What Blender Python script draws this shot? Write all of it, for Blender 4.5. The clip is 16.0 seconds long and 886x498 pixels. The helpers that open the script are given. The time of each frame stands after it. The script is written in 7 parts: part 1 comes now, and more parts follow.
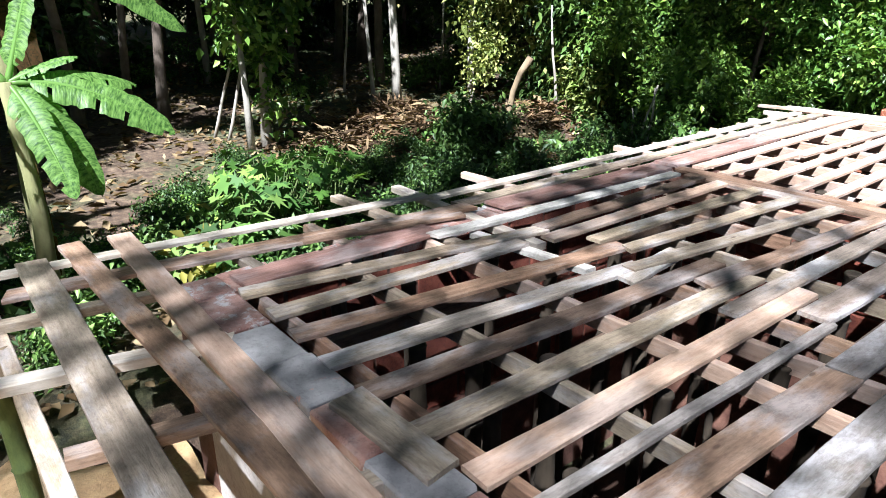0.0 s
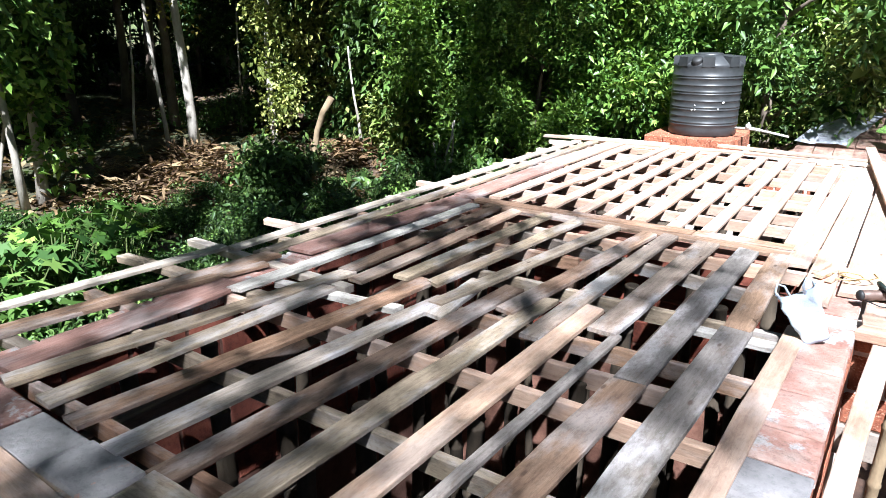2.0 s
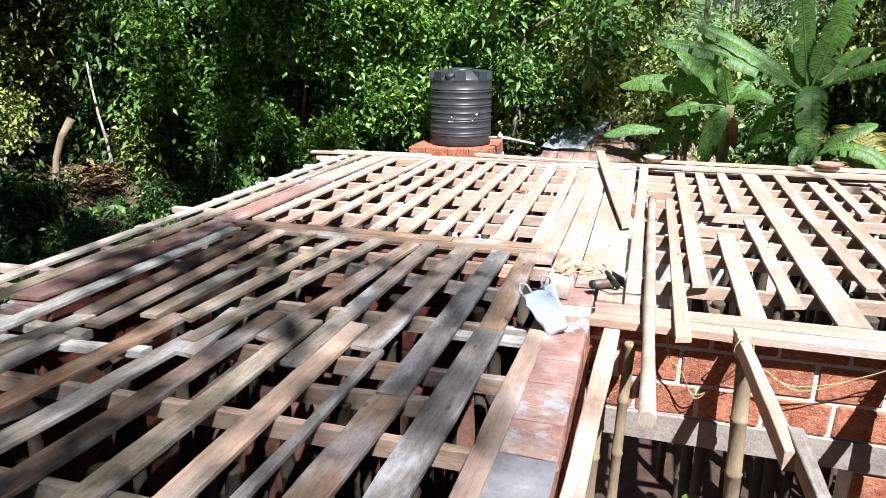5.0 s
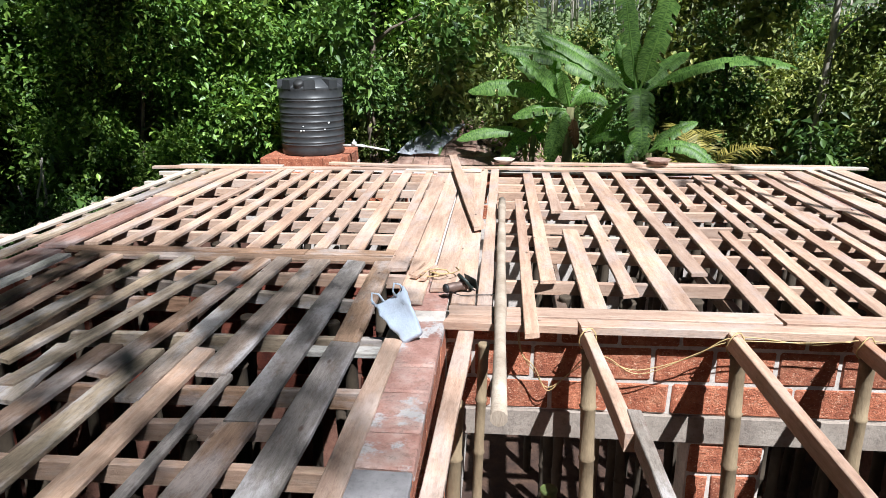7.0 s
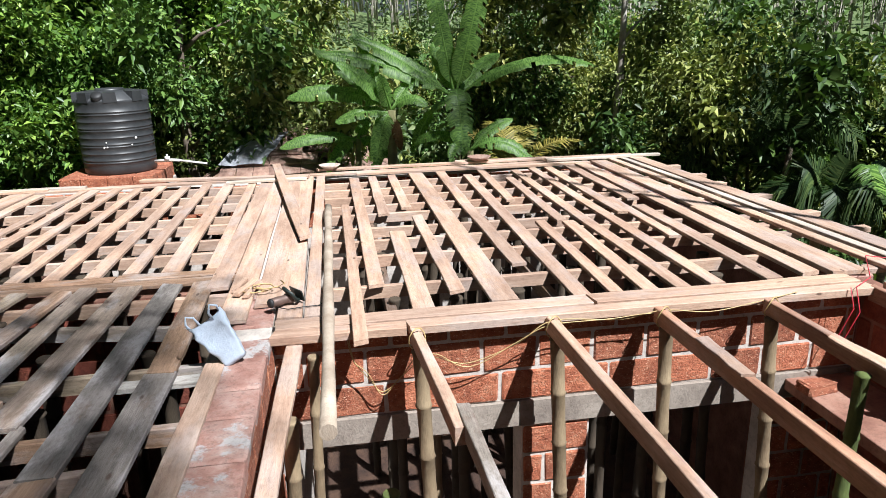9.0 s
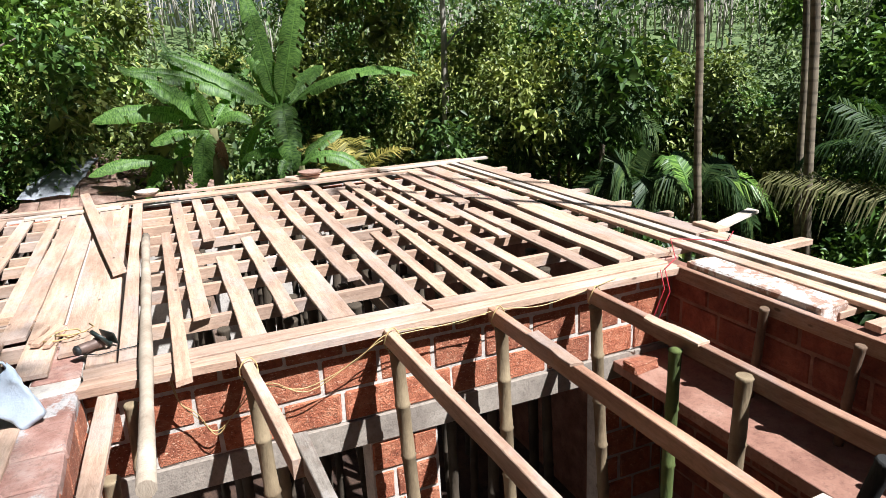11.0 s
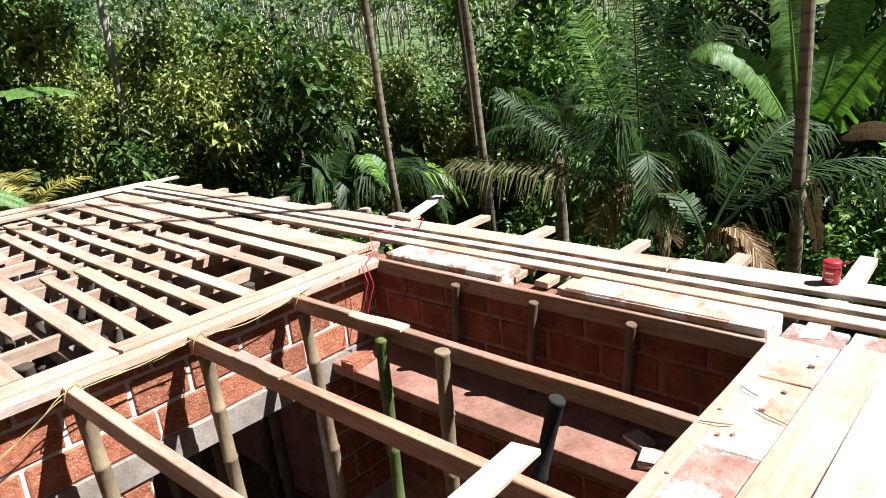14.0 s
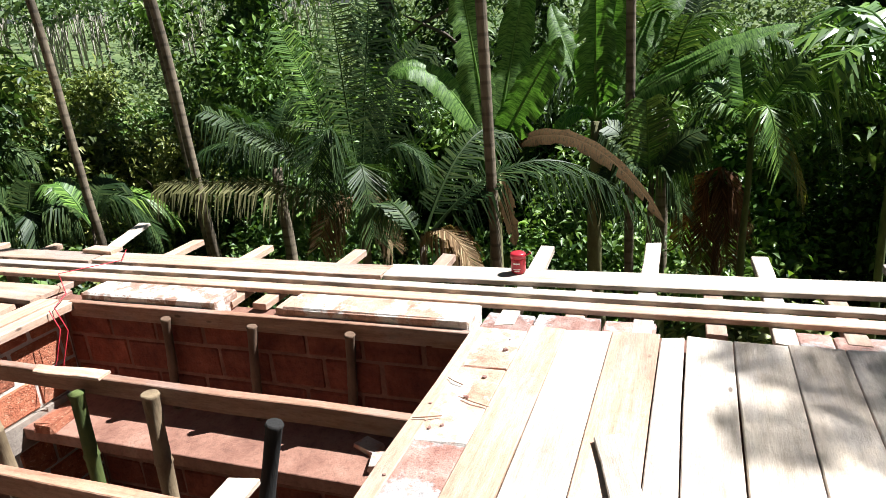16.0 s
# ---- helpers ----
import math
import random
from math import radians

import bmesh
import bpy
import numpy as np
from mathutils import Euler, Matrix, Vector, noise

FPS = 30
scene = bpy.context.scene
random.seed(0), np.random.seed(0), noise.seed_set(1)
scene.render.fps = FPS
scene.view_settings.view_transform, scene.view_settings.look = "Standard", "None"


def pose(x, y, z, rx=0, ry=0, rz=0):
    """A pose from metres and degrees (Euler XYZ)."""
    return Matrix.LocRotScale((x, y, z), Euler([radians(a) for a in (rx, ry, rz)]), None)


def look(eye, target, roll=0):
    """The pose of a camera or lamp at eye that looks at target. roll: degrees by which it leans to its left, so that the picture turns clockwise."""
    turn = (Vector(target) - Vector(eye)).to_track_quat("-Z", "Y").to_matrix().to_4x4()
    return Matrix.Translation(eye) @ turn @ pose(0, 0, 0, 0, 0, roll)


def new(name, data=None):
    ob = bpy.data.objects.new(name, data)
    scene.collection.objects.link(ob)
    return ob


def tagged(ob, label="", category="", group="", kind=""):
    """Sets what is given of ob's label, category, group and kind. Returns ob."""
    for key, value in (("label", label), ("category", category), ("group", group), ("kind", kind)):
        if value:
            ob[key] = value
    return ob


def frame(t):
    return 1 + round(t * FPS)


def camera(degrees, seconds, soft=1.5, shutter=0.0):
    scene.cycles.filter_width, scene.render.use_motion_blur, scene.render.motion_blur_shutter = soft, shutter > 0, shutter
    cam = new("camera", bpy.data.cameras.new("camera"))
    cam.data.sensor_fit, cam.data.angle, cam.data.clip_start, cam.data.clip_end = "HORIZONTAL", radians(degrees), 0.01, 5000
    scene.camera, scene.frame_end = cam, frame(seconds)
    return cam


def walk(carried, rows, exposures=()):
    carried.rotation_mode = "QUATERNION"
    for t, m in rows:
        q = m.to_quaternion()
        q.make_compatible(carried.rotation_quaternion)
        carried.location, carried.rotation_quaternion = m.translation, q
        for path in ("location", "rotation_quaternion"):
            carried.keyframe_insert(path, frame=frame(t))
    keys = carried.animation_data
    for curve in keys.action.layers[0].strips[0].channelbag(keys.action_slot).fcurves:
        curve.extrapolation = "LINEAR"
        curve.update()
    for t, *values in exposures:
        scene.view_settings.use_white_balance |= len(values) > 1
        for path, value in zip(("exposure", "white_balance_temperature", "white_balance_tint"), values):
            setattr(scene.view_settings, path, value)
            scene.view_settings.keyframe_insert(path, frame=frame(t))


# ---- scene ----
cam = camera(66.60, 16.0, 0.7)
# seconds, eye in metres, turn in degrees
PATH = [
    (0.0, pose(0.072, -4.002, 1.505, 68.78, 0.36, 51.06)),
    (0.5, pose(0.073, -3.968, 1.521, 71.17, 0.31, 46.55)),
    (1.0, pose(0.080, -3.938, 1.523, 71.26, 0.22, 42.08)),
    (1.5, pose(0.100, -3.925, 1.527, 71.13, 0.53, 38.98)),
    (2.0, pose(0.104, -3.879, 1.533, 71.66, 0.40, 35.17)),
    (2.5, pose(0.125, -3.851, 1.536, 72.25, 0.51, 31.49)),
    (3.0, pose(0.143, -3.823, 1.536, 72.19, 1.00, 28.70)),
    (3.5, pose(0.161, -3.813, 1.540, 73.04, 0.99, 27.34)),
    (4.0, pose(0.191, -3.782, 1.539, 72.39, 0.53, 23.14)),
    (4.2, pose(0.201, -3.770, 1.539, 72.24, 0.34, 21.60)),
    (6.3, pose(0.287, -3.695, 1.546, 73.72, 0.24, 9.52)),
    (6.5, pose(0.297, -3.691, 1.547, 73.27, 0.33, 8.20)),
    (7.0, pose(0.329, -3.675, 1.550, 73.29, 0.19, 4.98)),
    (7.5, pose(0.351, -3.659, 1.545, 73.49, -0.04, 2.65)),
    (8.0, pose(0.383, -3.651, 1.543, 73.86, -0.15, -0.30)),
    (8.5, pose(0.417, -3.639, 1.549, 73.92, 0.27, -4.76)),
    (9.0, pose(0.450, -3.636, 1.547, 73.43, 1.38, -9.26)),
    (9.2, pose(0.458, -3.635, 1.548, 73.61, 1.43, -10.90)),
    (11.3, pose(0.603, -3.564, 1.521, 73.60, 3.14, -24.43)),
    (11.5, pose(0.615, -3.560, 1.513, 73.42, 3.32, -25.35)),
    (12.0, pose(0.645, -3.563, 1.507, 73.13, 5.14, -29.97)),
    (12.5, pose(0.685, -3.586, 1.504, 72.28, 6.21, -35.19)),
    (13.0, pose(0.714, -3.594, 1.508, 72.14, 6.02, -39.32)),
    (13.5, pose(0.741, -3.617, 1.509, 72.60, 5.63, -43.89)),
    (14.0, pose(0.768, -3.629, 1.494, 72.67, 5.44, -47.78)),
    (14.5, pose(0.801, -3.629, 1.480, 72.60, 5.00, -51.72)),
    (15.0, pose(0.821, -3.670, 1.476, 72.39, 4.82, -57.31)),
    (15.5, pose(0.844, -3.700, 1.477, 71.84, 4.56, -64.94)),
    (16.0, pose(0.860, -3.743, 1.483, 71.96, 4.44, -70.56)),
]
# seconds, stops, kelvin, tint
EXPOSURES = [(0.0, 2.02, 5650, 8), (3.5, 1.85, 5700, 8), (7.0, 1.09, 5900, 8), (9.0, 1.01, 6000, 8), (12.5, 1.43, 6050, 7), (16.0, 1.47, 6150, 8)]
walk(cam, PATH, EXPOSURES)

# ---- daylight ----
SUN_WAY = Vector((0.40, -0.60, 1.0)).normalized()      # towards the sun
world = bpy.data.worlds.new("sky")
scene.world = world
world.use_nodes = True
wn = world.node_tree.nodes
wl = world.node_tree.links
sky = wn.new("ShaderNodeTexSky")
sky.sky_type = "NISHITA"
sky.sun_disc = False
sky.sun_elevation = math.asin(SUN_WAY.z)
sky.sun_rotation = math.atan2(SUN_WAY.x, SUN_WAY.y)
wl.new(sky.outputs[0], wn["Background"].inputs[0])
wn["Background"].inputs[1].default_value = 0.011
sun_data = bpy.data.lights.new("sun", "SUN")
sun_data.energy, sun_data.angle, sun_data.color = 5.0, radians(0.55), (1.0, 0.975, 0.94)
sun = new("sun", sun_data)
sun.matrix_world = look(SUN_WAY * 40, (0, 0, 0))


# ---- materials ----
def material(name, rough=0.7, metal=0.0):
    m = bpy.data.materials.new(name)
    m.use_nodes = True
    b = m.node_tree.nodes["Principled BSDF"]
    b.inputs["Roughness"].default_value = rough
    b.inputs["Metallic"].default_value = metal
    return m, m.node_tree.nodes, m.node_tree.links, b


def ramp(nodes, links, source, stops, smooth=False):
    r = nodes.new("ShaderNodeValToRGB")
    r.color_ramp.interpolation = "EASE" if smooth else "LINEAR"
    els = r.color_ramp.elements
    while len(els) < len(stops):
        els.new(0.5)
    for e, (p, c) in zip(els, stops):
        e.position = p
        e.color = (*c, 1) if len(c) == 3 else c
    links.new(source, r.inputs[0])
    return r.outputs[0]


def mixed(nodes, links, fac, a, b, mode="MIX"):
    n = nodes.new("ShaderNodeMix")
    n.data_type, n.blend_type = "RGBA", mode
    for sock, v in ((n.inputs[0], fac), (n.inputs[6], a), (n.inputs[7], b)):
        if isinstance(v, (int, float)):
            sock.default_value = v
        elif isinstance(v, tuple):
            sock.default_value = (*v, 1)
        else:
            links.new(v, sock)
    return n.outputs[2]


def noise_tex(nodes, links, coords, scale, stretch=(1, 1, 1), detail=4, rough=0.6, offset=None):
    mp = nodes.new("ShaderNodeMapping")
    mp.inputs["Scale"].default_value = stretch
    links.new(coords, mp.inputs[0])
    if offset is not None:
        links.new(offset, mp.inputs["Location"])
    n = nodes.new("ShaderNodeTexNoise")
    n.inputs["Scale"].default_value = scale
    n.inputs["Detail"].default_value = detail
    n.inputs["Roughness"].default_value = rough
    links.new(mp.outputs[0], n.inputs[0])
    return n.outputs[0]


def bump(nodes, links, shader, height, strength, distance):
    bp = nodes.new("ShaderNodeBump")
    bp.inputs["Strength"].default_value = strength
    bp.inputs["Distance"].default_value = distance
    links.new(height, bp.inputs["Height"])
    links.new(bp.outputs[0], shader.inputs["Normal"])


def wood(name, dark, mid, pale, cement=0.45, rough=0.75, uneven=1.0, grainy=0.45):
    """Rough sawn timber; the grain runs along the piece's own x axis."""
    m, n, l, b = material(name, rough)
    tc = n.new("ShaderNodeTexCoord").outputs["Object"]
    info = n.new("ShaderNodeObjectInfo")
    shift = n.new("ShaderNodeVectorMath")
    shift.operation = "SCALE"
    shift.inputs[0].default_value = (37.0, 11.0, 5.0)
    l.new(info.outputs["Random"], shift.inputs["Scale"])
    grain = noise_tex(n, l, tc, 4.0, (0.55, 6, 6), 8, 0.72, shift.outputs[0])
    fine = noise_tex(n, l, tc, 14.0, (0.8, 9, 9), 6, 0.75, shift.outputs[0])
    col = ramp(n, l, grain, [(0.3, dark), (0.52, mid), (0.72, pale)])
    streak = ramp(n, l, fine, [(0.33, (0.5, 0.48, 0.46)), (0.5, (1, 1, 1))])
    col = mixed(n, l, grainy, col, streak, "MULTIPLY")
    tone = ramp(n, l, info.outputs["Random"], [(0.0, (0.66, 0.65, 0.66)), (0.25, (0.98, 0.92, 0.83)), (0.5, (0.80, 0.77, 0.76)), (0.75, (1.04, 0.96, 0.86)), (1.0, (0.86, 0.73, 0.64))])
    col = mixed(n, l, uneven, col, tone, "MULTIPLY")
    stain = noise_tex(n, l, tc, 2.6, (0.6, 1.6, 1.6), 6, 0.65, shift.outputs[0])
    stain_f = ramp(n, l, stain, [(0.49, (0, 0, 0)), (0.6, (cement * 1.25, cement * 1.25, cement * 1.25))])
    col = mixed(n, l, stain_f, col, (0.40, 0.375, 0.38))
    dirt = noise_tex(n, l, tc, 5.5, (0.8, 2, 2), 6, 0.7, shift.outputs[0])
    dirt_f = ramp(n, l, dirt, [(0.56, (0, 0, 0)), (0.72, (0.55 * uneven, 0.55 * uneven, 0.55 * uneven))])
    col = mixed(n, l, dirt_f, col, (0.16, 0.085, 0.055))
    knots = n.new("ShaderNodeTexVoronoi")
    knots.inputs["Scale"].default_value = 2.3
    mpk = n.new("ShaderNodeMapping")
    mpk.inputs["Scale"].default_value = (1.0, 2.4, 2.4)
    l.new(tc, mpk.inputs[0])
    l.new(shift.outputs[0], mpk.inputs["Location"])
    l.new(mpk.outputs[0], knots.inputs["Vector"])
    knot_f = ramp(n, l, knots.outputs["Distance"], [(0.035, (0.8, 0.8, 0.8)), (0.07, (0, 0, 0))])
    col = mixed(n, l, knot_f, col, (0.09, 0.05, 0.032))
    speck = noise_tex(n, l, tc, 45.0, (0.5, 1, 1), 4, 0.7, shift.outputs[0])
    col = mixed(n, l, grainy + 0.05, col, ramp(n, l, speck, [(0.36, (0.55, 0.53, 0.5)), (0.52, (1.06, 1.06, 1.06))]), "MULTIPLY")
    blotch = noise_tex(n, l, tc, 1.3, (0.7, 1.2, 1.2), 3, 0.5, shift.outputs[0])
    col = mixed(n, l, 1.0, col, ramp(n, l, blotch, [(0.35, (0.72, 0.70, 0.70)), (0.65, (1.1, 1.08, 1.05))]), "MULTIPLY")
    l.new(col, b.inputs["Base Color"])
    bump(n, l, b, fine, 0.7, 0.005)
    return m


WOOD_OLD = wood("weathered_wood", (0.20, 0.16, 0.12), (0.36, 0.30, 0.23), (0.50, 0.435, 0.35), 0.5)
WOOD_NEW = wood("new_wood", (0.40, 0.255, 0.185), (0.56, 0.395, 0.30), (0.67, 0.51, 0.41), 0.3, uneven=0.5, grainy=0.26)
WOOD_RED = wood("reddish_wood", (0.17, 0.105, 0.07), (0.31, 0.21, 0.15), (0.43, 0.32, 0.25), 0.4)
WOOD_PALE = wood("pale_wood", (0.45, 0.38, 0.31), (0.62, 0.55, 0.47), (0.72, 0.66, 0.59), 0.3, uneven=0.4, grainy=0.2)
WOOD_BAY = wood("red_brown_sawn_wood", (0.28, 0.145, 0.09), (0.44, 0.25, 0.17), (0.55, 0.36, 0.26), 0.2, uneven=0.4, grainy=0.3)
WOOD_DUSTY = wood("red_dusted_wood", (0.21, 0.105, 0.082), (0.32, 0.18, 0.148), (0.42, 0.28, 0.24), 0.35, uneven=0.3, grainy=0.25)
WOOD_GREY = wood("cement_dusted_wood", (0.20, 0.185, 0.165), (0.33, 0.30, 0.28), (0.46, 0.43, 0.41), 0.75)
WOOD_WHITE = wood("whitewashed_wood", (0.40, 0.37, 0.33), (0.58, 0.56, 0.53), (0.70, 0.68, 0.66), 0.4, uneven=0.4)
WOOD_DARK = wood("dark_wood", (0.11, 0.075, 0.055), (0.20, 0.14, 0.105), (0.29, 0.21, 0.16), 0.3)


def earthy(name, stops, scale, pit=0.5, dist=0.012, rough=0.9, patch=None, patch_at=0.6, pit_scale=34.0, chips=None):
    """Stone, mortar and soil: mottled colour in world size, with pits."""
    m, n, l, b = material(name, rough)
    g = n.new("ShaderNodeNewGeometry")
    pos = g.outputs["Position"]
    a = noise_tex(n, l, pos, scale, detail=8, rough=0.65)
    col = ramp(n, l, a, stops)
    info = n.new("ShaderNodeObjectInfo")
    tone = ramp(n, l, info.outputs["Random"], [(0.0, (0.72, 0.7, 0.7)), (1.0, (1.12, 1.08, 1.05))])
    col = mixed(n, l, 1.0, col, tone, "MULTIPLY")
    if patch:
        p = noise_tex(n, l, pos, 3.2, detail=7, rough=0.7)
        pf = ramp(n, l, p, [(patch_at, (0, 0, 0)), (patch_at + 0.05, (0.9, 0.9, 0.9))])
        col = mixed(n, l, pf, col, patch)
    v = noise_tex(n, l, pos, pit_scale, detail=5, rough=0.75)
    pits = ramp(n, l, v, [(0.36, (0.35, 0.35, 0.35)), (0.5, (1, 1, 1))])
    col = mixed(n, l, pit, col, pits, "MULTIPLY")
    if chips:
        w = noise_tex(n, l, pos, 55.0, (1.0, 1.0, 1.8), 3, 0.6)
        col = mixed(n, l, ramp(n, l, w, [(0.60, (0, 0, 0)), (0.66, (0.85, 0.85, 0.85))]), col, chips)
        col = mixed(n, l, ramp(n, l, w, [(0.30, (0.8, 0.8, 0.8)), (0.36, (0, 0, 0))]), col, (0.10, 0.03, 0.02))
    l.new(col, b.inputs["Base Color"])
    bump(n, l, b, v, 0.9, dist)
    return m


LATERITE = earthy("laterite", [(0.3, (0.25, 0.075, 0.040)), (0.5, (0.41, 0.135, 0.070)), (0.7, (0.52, 0.22, 0.125))], 9.0, 0.5, 0.02, chips=(0.62, 0.36, 0.24))
# LATERITE darkened: shade on inner and east walls put into its colour, not damp
LATERITE_SHADED = earthy("damp_dark_laterite", [(0.3, (0.11, 0.026, 0.016)), (0.5, (0.19, 0.048, 0.028)), (0.7, (0.27, 0.085, 0.05))], 7.0, 0.45, 0.014)
LATERITE_TOP = earthy("dusty_laterite", [(0.3, (0.24, 0.11, 0.085)), (0.48, (0.35, 0.20, 0.165)), (0.7, (0.46, 0.35, 0.31))], 6.0, 0.45, patch=(0.40, 0.38, 0.375), patch_at=0.53)
MORTAR = earthy("cement_mortar", [(0.3, (0.42, 0.38, 0.35)), (0.6, (0.58, 0.54, 0.50)), (0.75, (0.66, 0.62, 0.58))], 7.0, 0.35, 0.006)
CEMENT = earthy("smeared_cement", [(0.3, (0.17, 0.165, 0.17)), (0.6, (0.28, 0.27, 0.275)), (0.75, (0.38, 0.35, 0.335))], 5.0, 0.3, 0.006, patch=(0.42, 0.20, 0.14), patch_at=0.62)
LIMED = earthy("limed_laterite", [(0.3, (0.38, 0.20, 0.135)), (0.5, (0.52, 0.33, 0.25)), (0.7, (0.62, 0.45, 0.36))], 6.0, 0.35, 0.012, patch=(0.70, 0.66, 0.62), patch_at=0.47)
SLAB_TOP = earthy("pale_dusty_mortar", [(0.3, (0.44, 0.31, 0.25)), (0.55, (0.58, 0.49, 0.43)), (0.75, (0.66, 0.62, 0.58))], 5.0, 0.3, 0.008, patch=(0.46, 0.25, 0.175), patch_at=0.55)


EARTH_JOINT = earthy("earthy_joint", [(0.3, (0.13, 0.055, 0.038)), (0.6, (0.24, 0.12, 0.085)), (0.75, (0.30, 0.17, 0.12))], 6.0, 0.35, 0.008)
# red soil darkened so its colour holds the shade under the deck
SOIL_SHADED = earthy("damp_red_soil", [(0.3, (0.025, 0.013, 0.009)), (0.5, (0.05, 0.026, 0.017)), (0.72, (0.09, 0.05, 0.03))], 4.0, 0.5, 0.02)


def ground_material():
    m, n, l, b = material("forest_floor", 0.95)
    pos = n.new("ShaderNodeNewGeometry").outputs["Position"]
    a = noise_tex(n, l, pos, 0.5, detail=6)
    c = noise_tex(n, l, pos, 9.0, detail=8, rough=0.75)
    litter = ramp(n, l, c, [(0.34, (0.028, 0.017, 0.011)), (0.5, (0.09, 0.055, 0.034)), (0.68, (0.20, 0.14, 0.09))])
    green = ramp(n, l, c, [(0.35, (0.015, 0.03, 0.01)), (0.65, (0.07, 0.11, 0.03))])
    f = ramp(n, l, a, [(0.46, (0, 0, 0)), (0.6, (0.75, 0.75, 0.75))])
    reach = n.new("ShaderNodeVectorMath")
    reach.operation = "LENGTH"
    l.new(pos, reach.inputs[0])
    span = n.new("ShaderNodeMapRange")
    span.inputs["From Min"].default_value, span.inputs["From Max"].default_value = 26.0, 45.0
    l.new(reach.outputs["Value"], span.inputs["Value"])
    meadow = ramp(n, l, a, [(0.4, (0.05, 0.09, 0.025)), (0.6, (0.13, 0.17, 0.06))])
    l.new(mixed(n, l, span.outputs[0], mixed(n, l, f, litter, green), meadow), b.inputs["Base Color"])
    bump(n, l, b, c, 1.0, 0.05)
    return m


GROUND = ground_material()


def bark(name, dark, pale, rings=0.0):
    m, n, l, b = material(name, 0.85)
    tc = n.new("ShaderNodeTexCoord").outputs["Object"]
    a = noise_tex(n, l, tc, 3.0, (1, 1, 0.5), 8, 0.7)
    col = ramp(n, l, a, [(0.35, dark), (0.65, pale)])
    if rings:
        w = n.new("ShaderNodeTexWave")
        w.bands_direction = "Z"
        w.inputs["Scale"].default_value = rings
        w.inputs["Distortion"].default_value = 0.6
        l.new(tc, w.inputs[0])
        r = ramp(n, l, w.outputs[0], [(0.05, (0.45, 0.45, 0.45)), (0.2, (1, 1, 1))])
        col = mixed(n, l, 0.7, col, r, "MULTIPLY")
    l.new(col, b.inputs["Base Color"])
    f = noise_tex(n, l, tc, 18.0, (1, 1, 0.25), 6, 0.7)
    bump(n, l, b, f, 0.7, 0.015)
    return m


BARK = bark("grey_brown_bark", (0.07, 0.05, 0.038), (0.20, 0.155, 0.12))
BARK_PALE = bark("pale_lichened_bark", (0.22, 0.19, 0.155), (0.50, 0.46, 0.40))
BARK_PALM = bark("ringed_palm_bark", (0.075, 0.058, 0.038), (0.24, 0.19, 0.13), 2.2)
BAMBOO_DRY = bark("dry_bamboo", (0.11, 0.072, 0.04), (0.30, 0.225, 0.135))
BAMBOO_GREEN = bark("green_bamboo", (0.035, 0.055, 0.012), (0.12, 0.15, 0.035))
BAMBOO_BLACK = bark("dark_bamboo", (0.005, 0.0045, 0.004), (0.014, 0.012, 0.011))


def foliage(name, dark, mid, pale, rough=0.45, through_leaf=0.16):
    m, n, l, b = material(name, rough)
    b.inputs["Specular IOR Level"].default_value = 0.3
    g = n.new("ShaderNodeNewGeometry")
    col = ramp(n, l, g.outputs["Random Per Island"], [(0.0, dark), (0.55, mid), (0.93, pale)])
    info = n.new("ShaderNodeObjectInfo")
    tone = ramp(n, l, info.outputs["Random"], [(0.0, (0.72, 0.8, 0.75)), (1.0, (1.15, 1.08, 0.95))])
    col = mixed(n, l, 1.0, col, tone, "MULTIPLY")
    pos = noise_tex(n, l, g.outputs["Position"], 2.2, detail=3)
    spots = ramp(n, l, pos, [(0.35, (0.75, 0.75, 0.75)), (0.65, (1.1, 1.1, 1.1))])
    col = mixed(n, l, 1.0, col, spots, "MULTIPLY")
    l.new(col, b.inputs["Base Color"])
    tr = n.new("ShaderNodeBsdfTranslucent")
    l.new(mixed(n, l, 1.0, col, (1.15, 1.28, 0.55), "MULTIPLY"), tr.inputs[0])
    mx = n.new("ShaderNodeMixShader")
    mx.inputs[0].default_value = through_leaf
    l.new(b.outputs[0], mx.inputs[1])
    l.new(tr.outputs[0], mx.inputs[2])
    l.new(mx.outputs[0], n["Material Output"].inputs[0])
    return m


LEAF_DARK = foliage("dark_leaves", (0.02, 0.043, 0.014), (0.056, 0.106, 0.029), (0.125, 0.205, 0.056))
LEAF_GREEN = foliage("green_leaves", (0.036, 0.078, 0.02), (0.10, 0.185, 0.045), (0.20, 0.31, 0.085))
LEAF_BRIGHT = foliage("bright_leaves", (0.045, 0.10, 0.022), (0.12, 0.225, 0.045), (0.26, 0.40, 0.09), 0.38, 0.2)
LEAF_OLIVE = foliage("olive_leaves", (0.09, 0.125, 0.035), (0.21, 0.25, 0.07), (0.38, 0.40, 0.14))
LEAF_DRY = foliage("dry_leaves", (0.10, 0.055, 0.025), (0.22, 0.14, 0.075), (0.40, 0.30, 0.19), 0.8, 0.2)
LEAF_LITTER = foliage("rotting_leaves", (0.04, 0.022, 0.012), (0.11, 0.066, 0.036), (0.27, 0.19, 0.115), 0.9, 0.1)
LEAF_PALM = foliage("palm_leaves", (0.025, 0.055, 0.018), (0.045, 0.083, 0.025), (0.10, 0.145, 0.048), 0.5, 0.3)
LEAF_YELLOW = foliage("yellowing_leaves", (0.16, 0.15, 0.03), (0.30, 0.26, 0.06), (0.42, 0.36, 0.12), 0.5, 0.3)
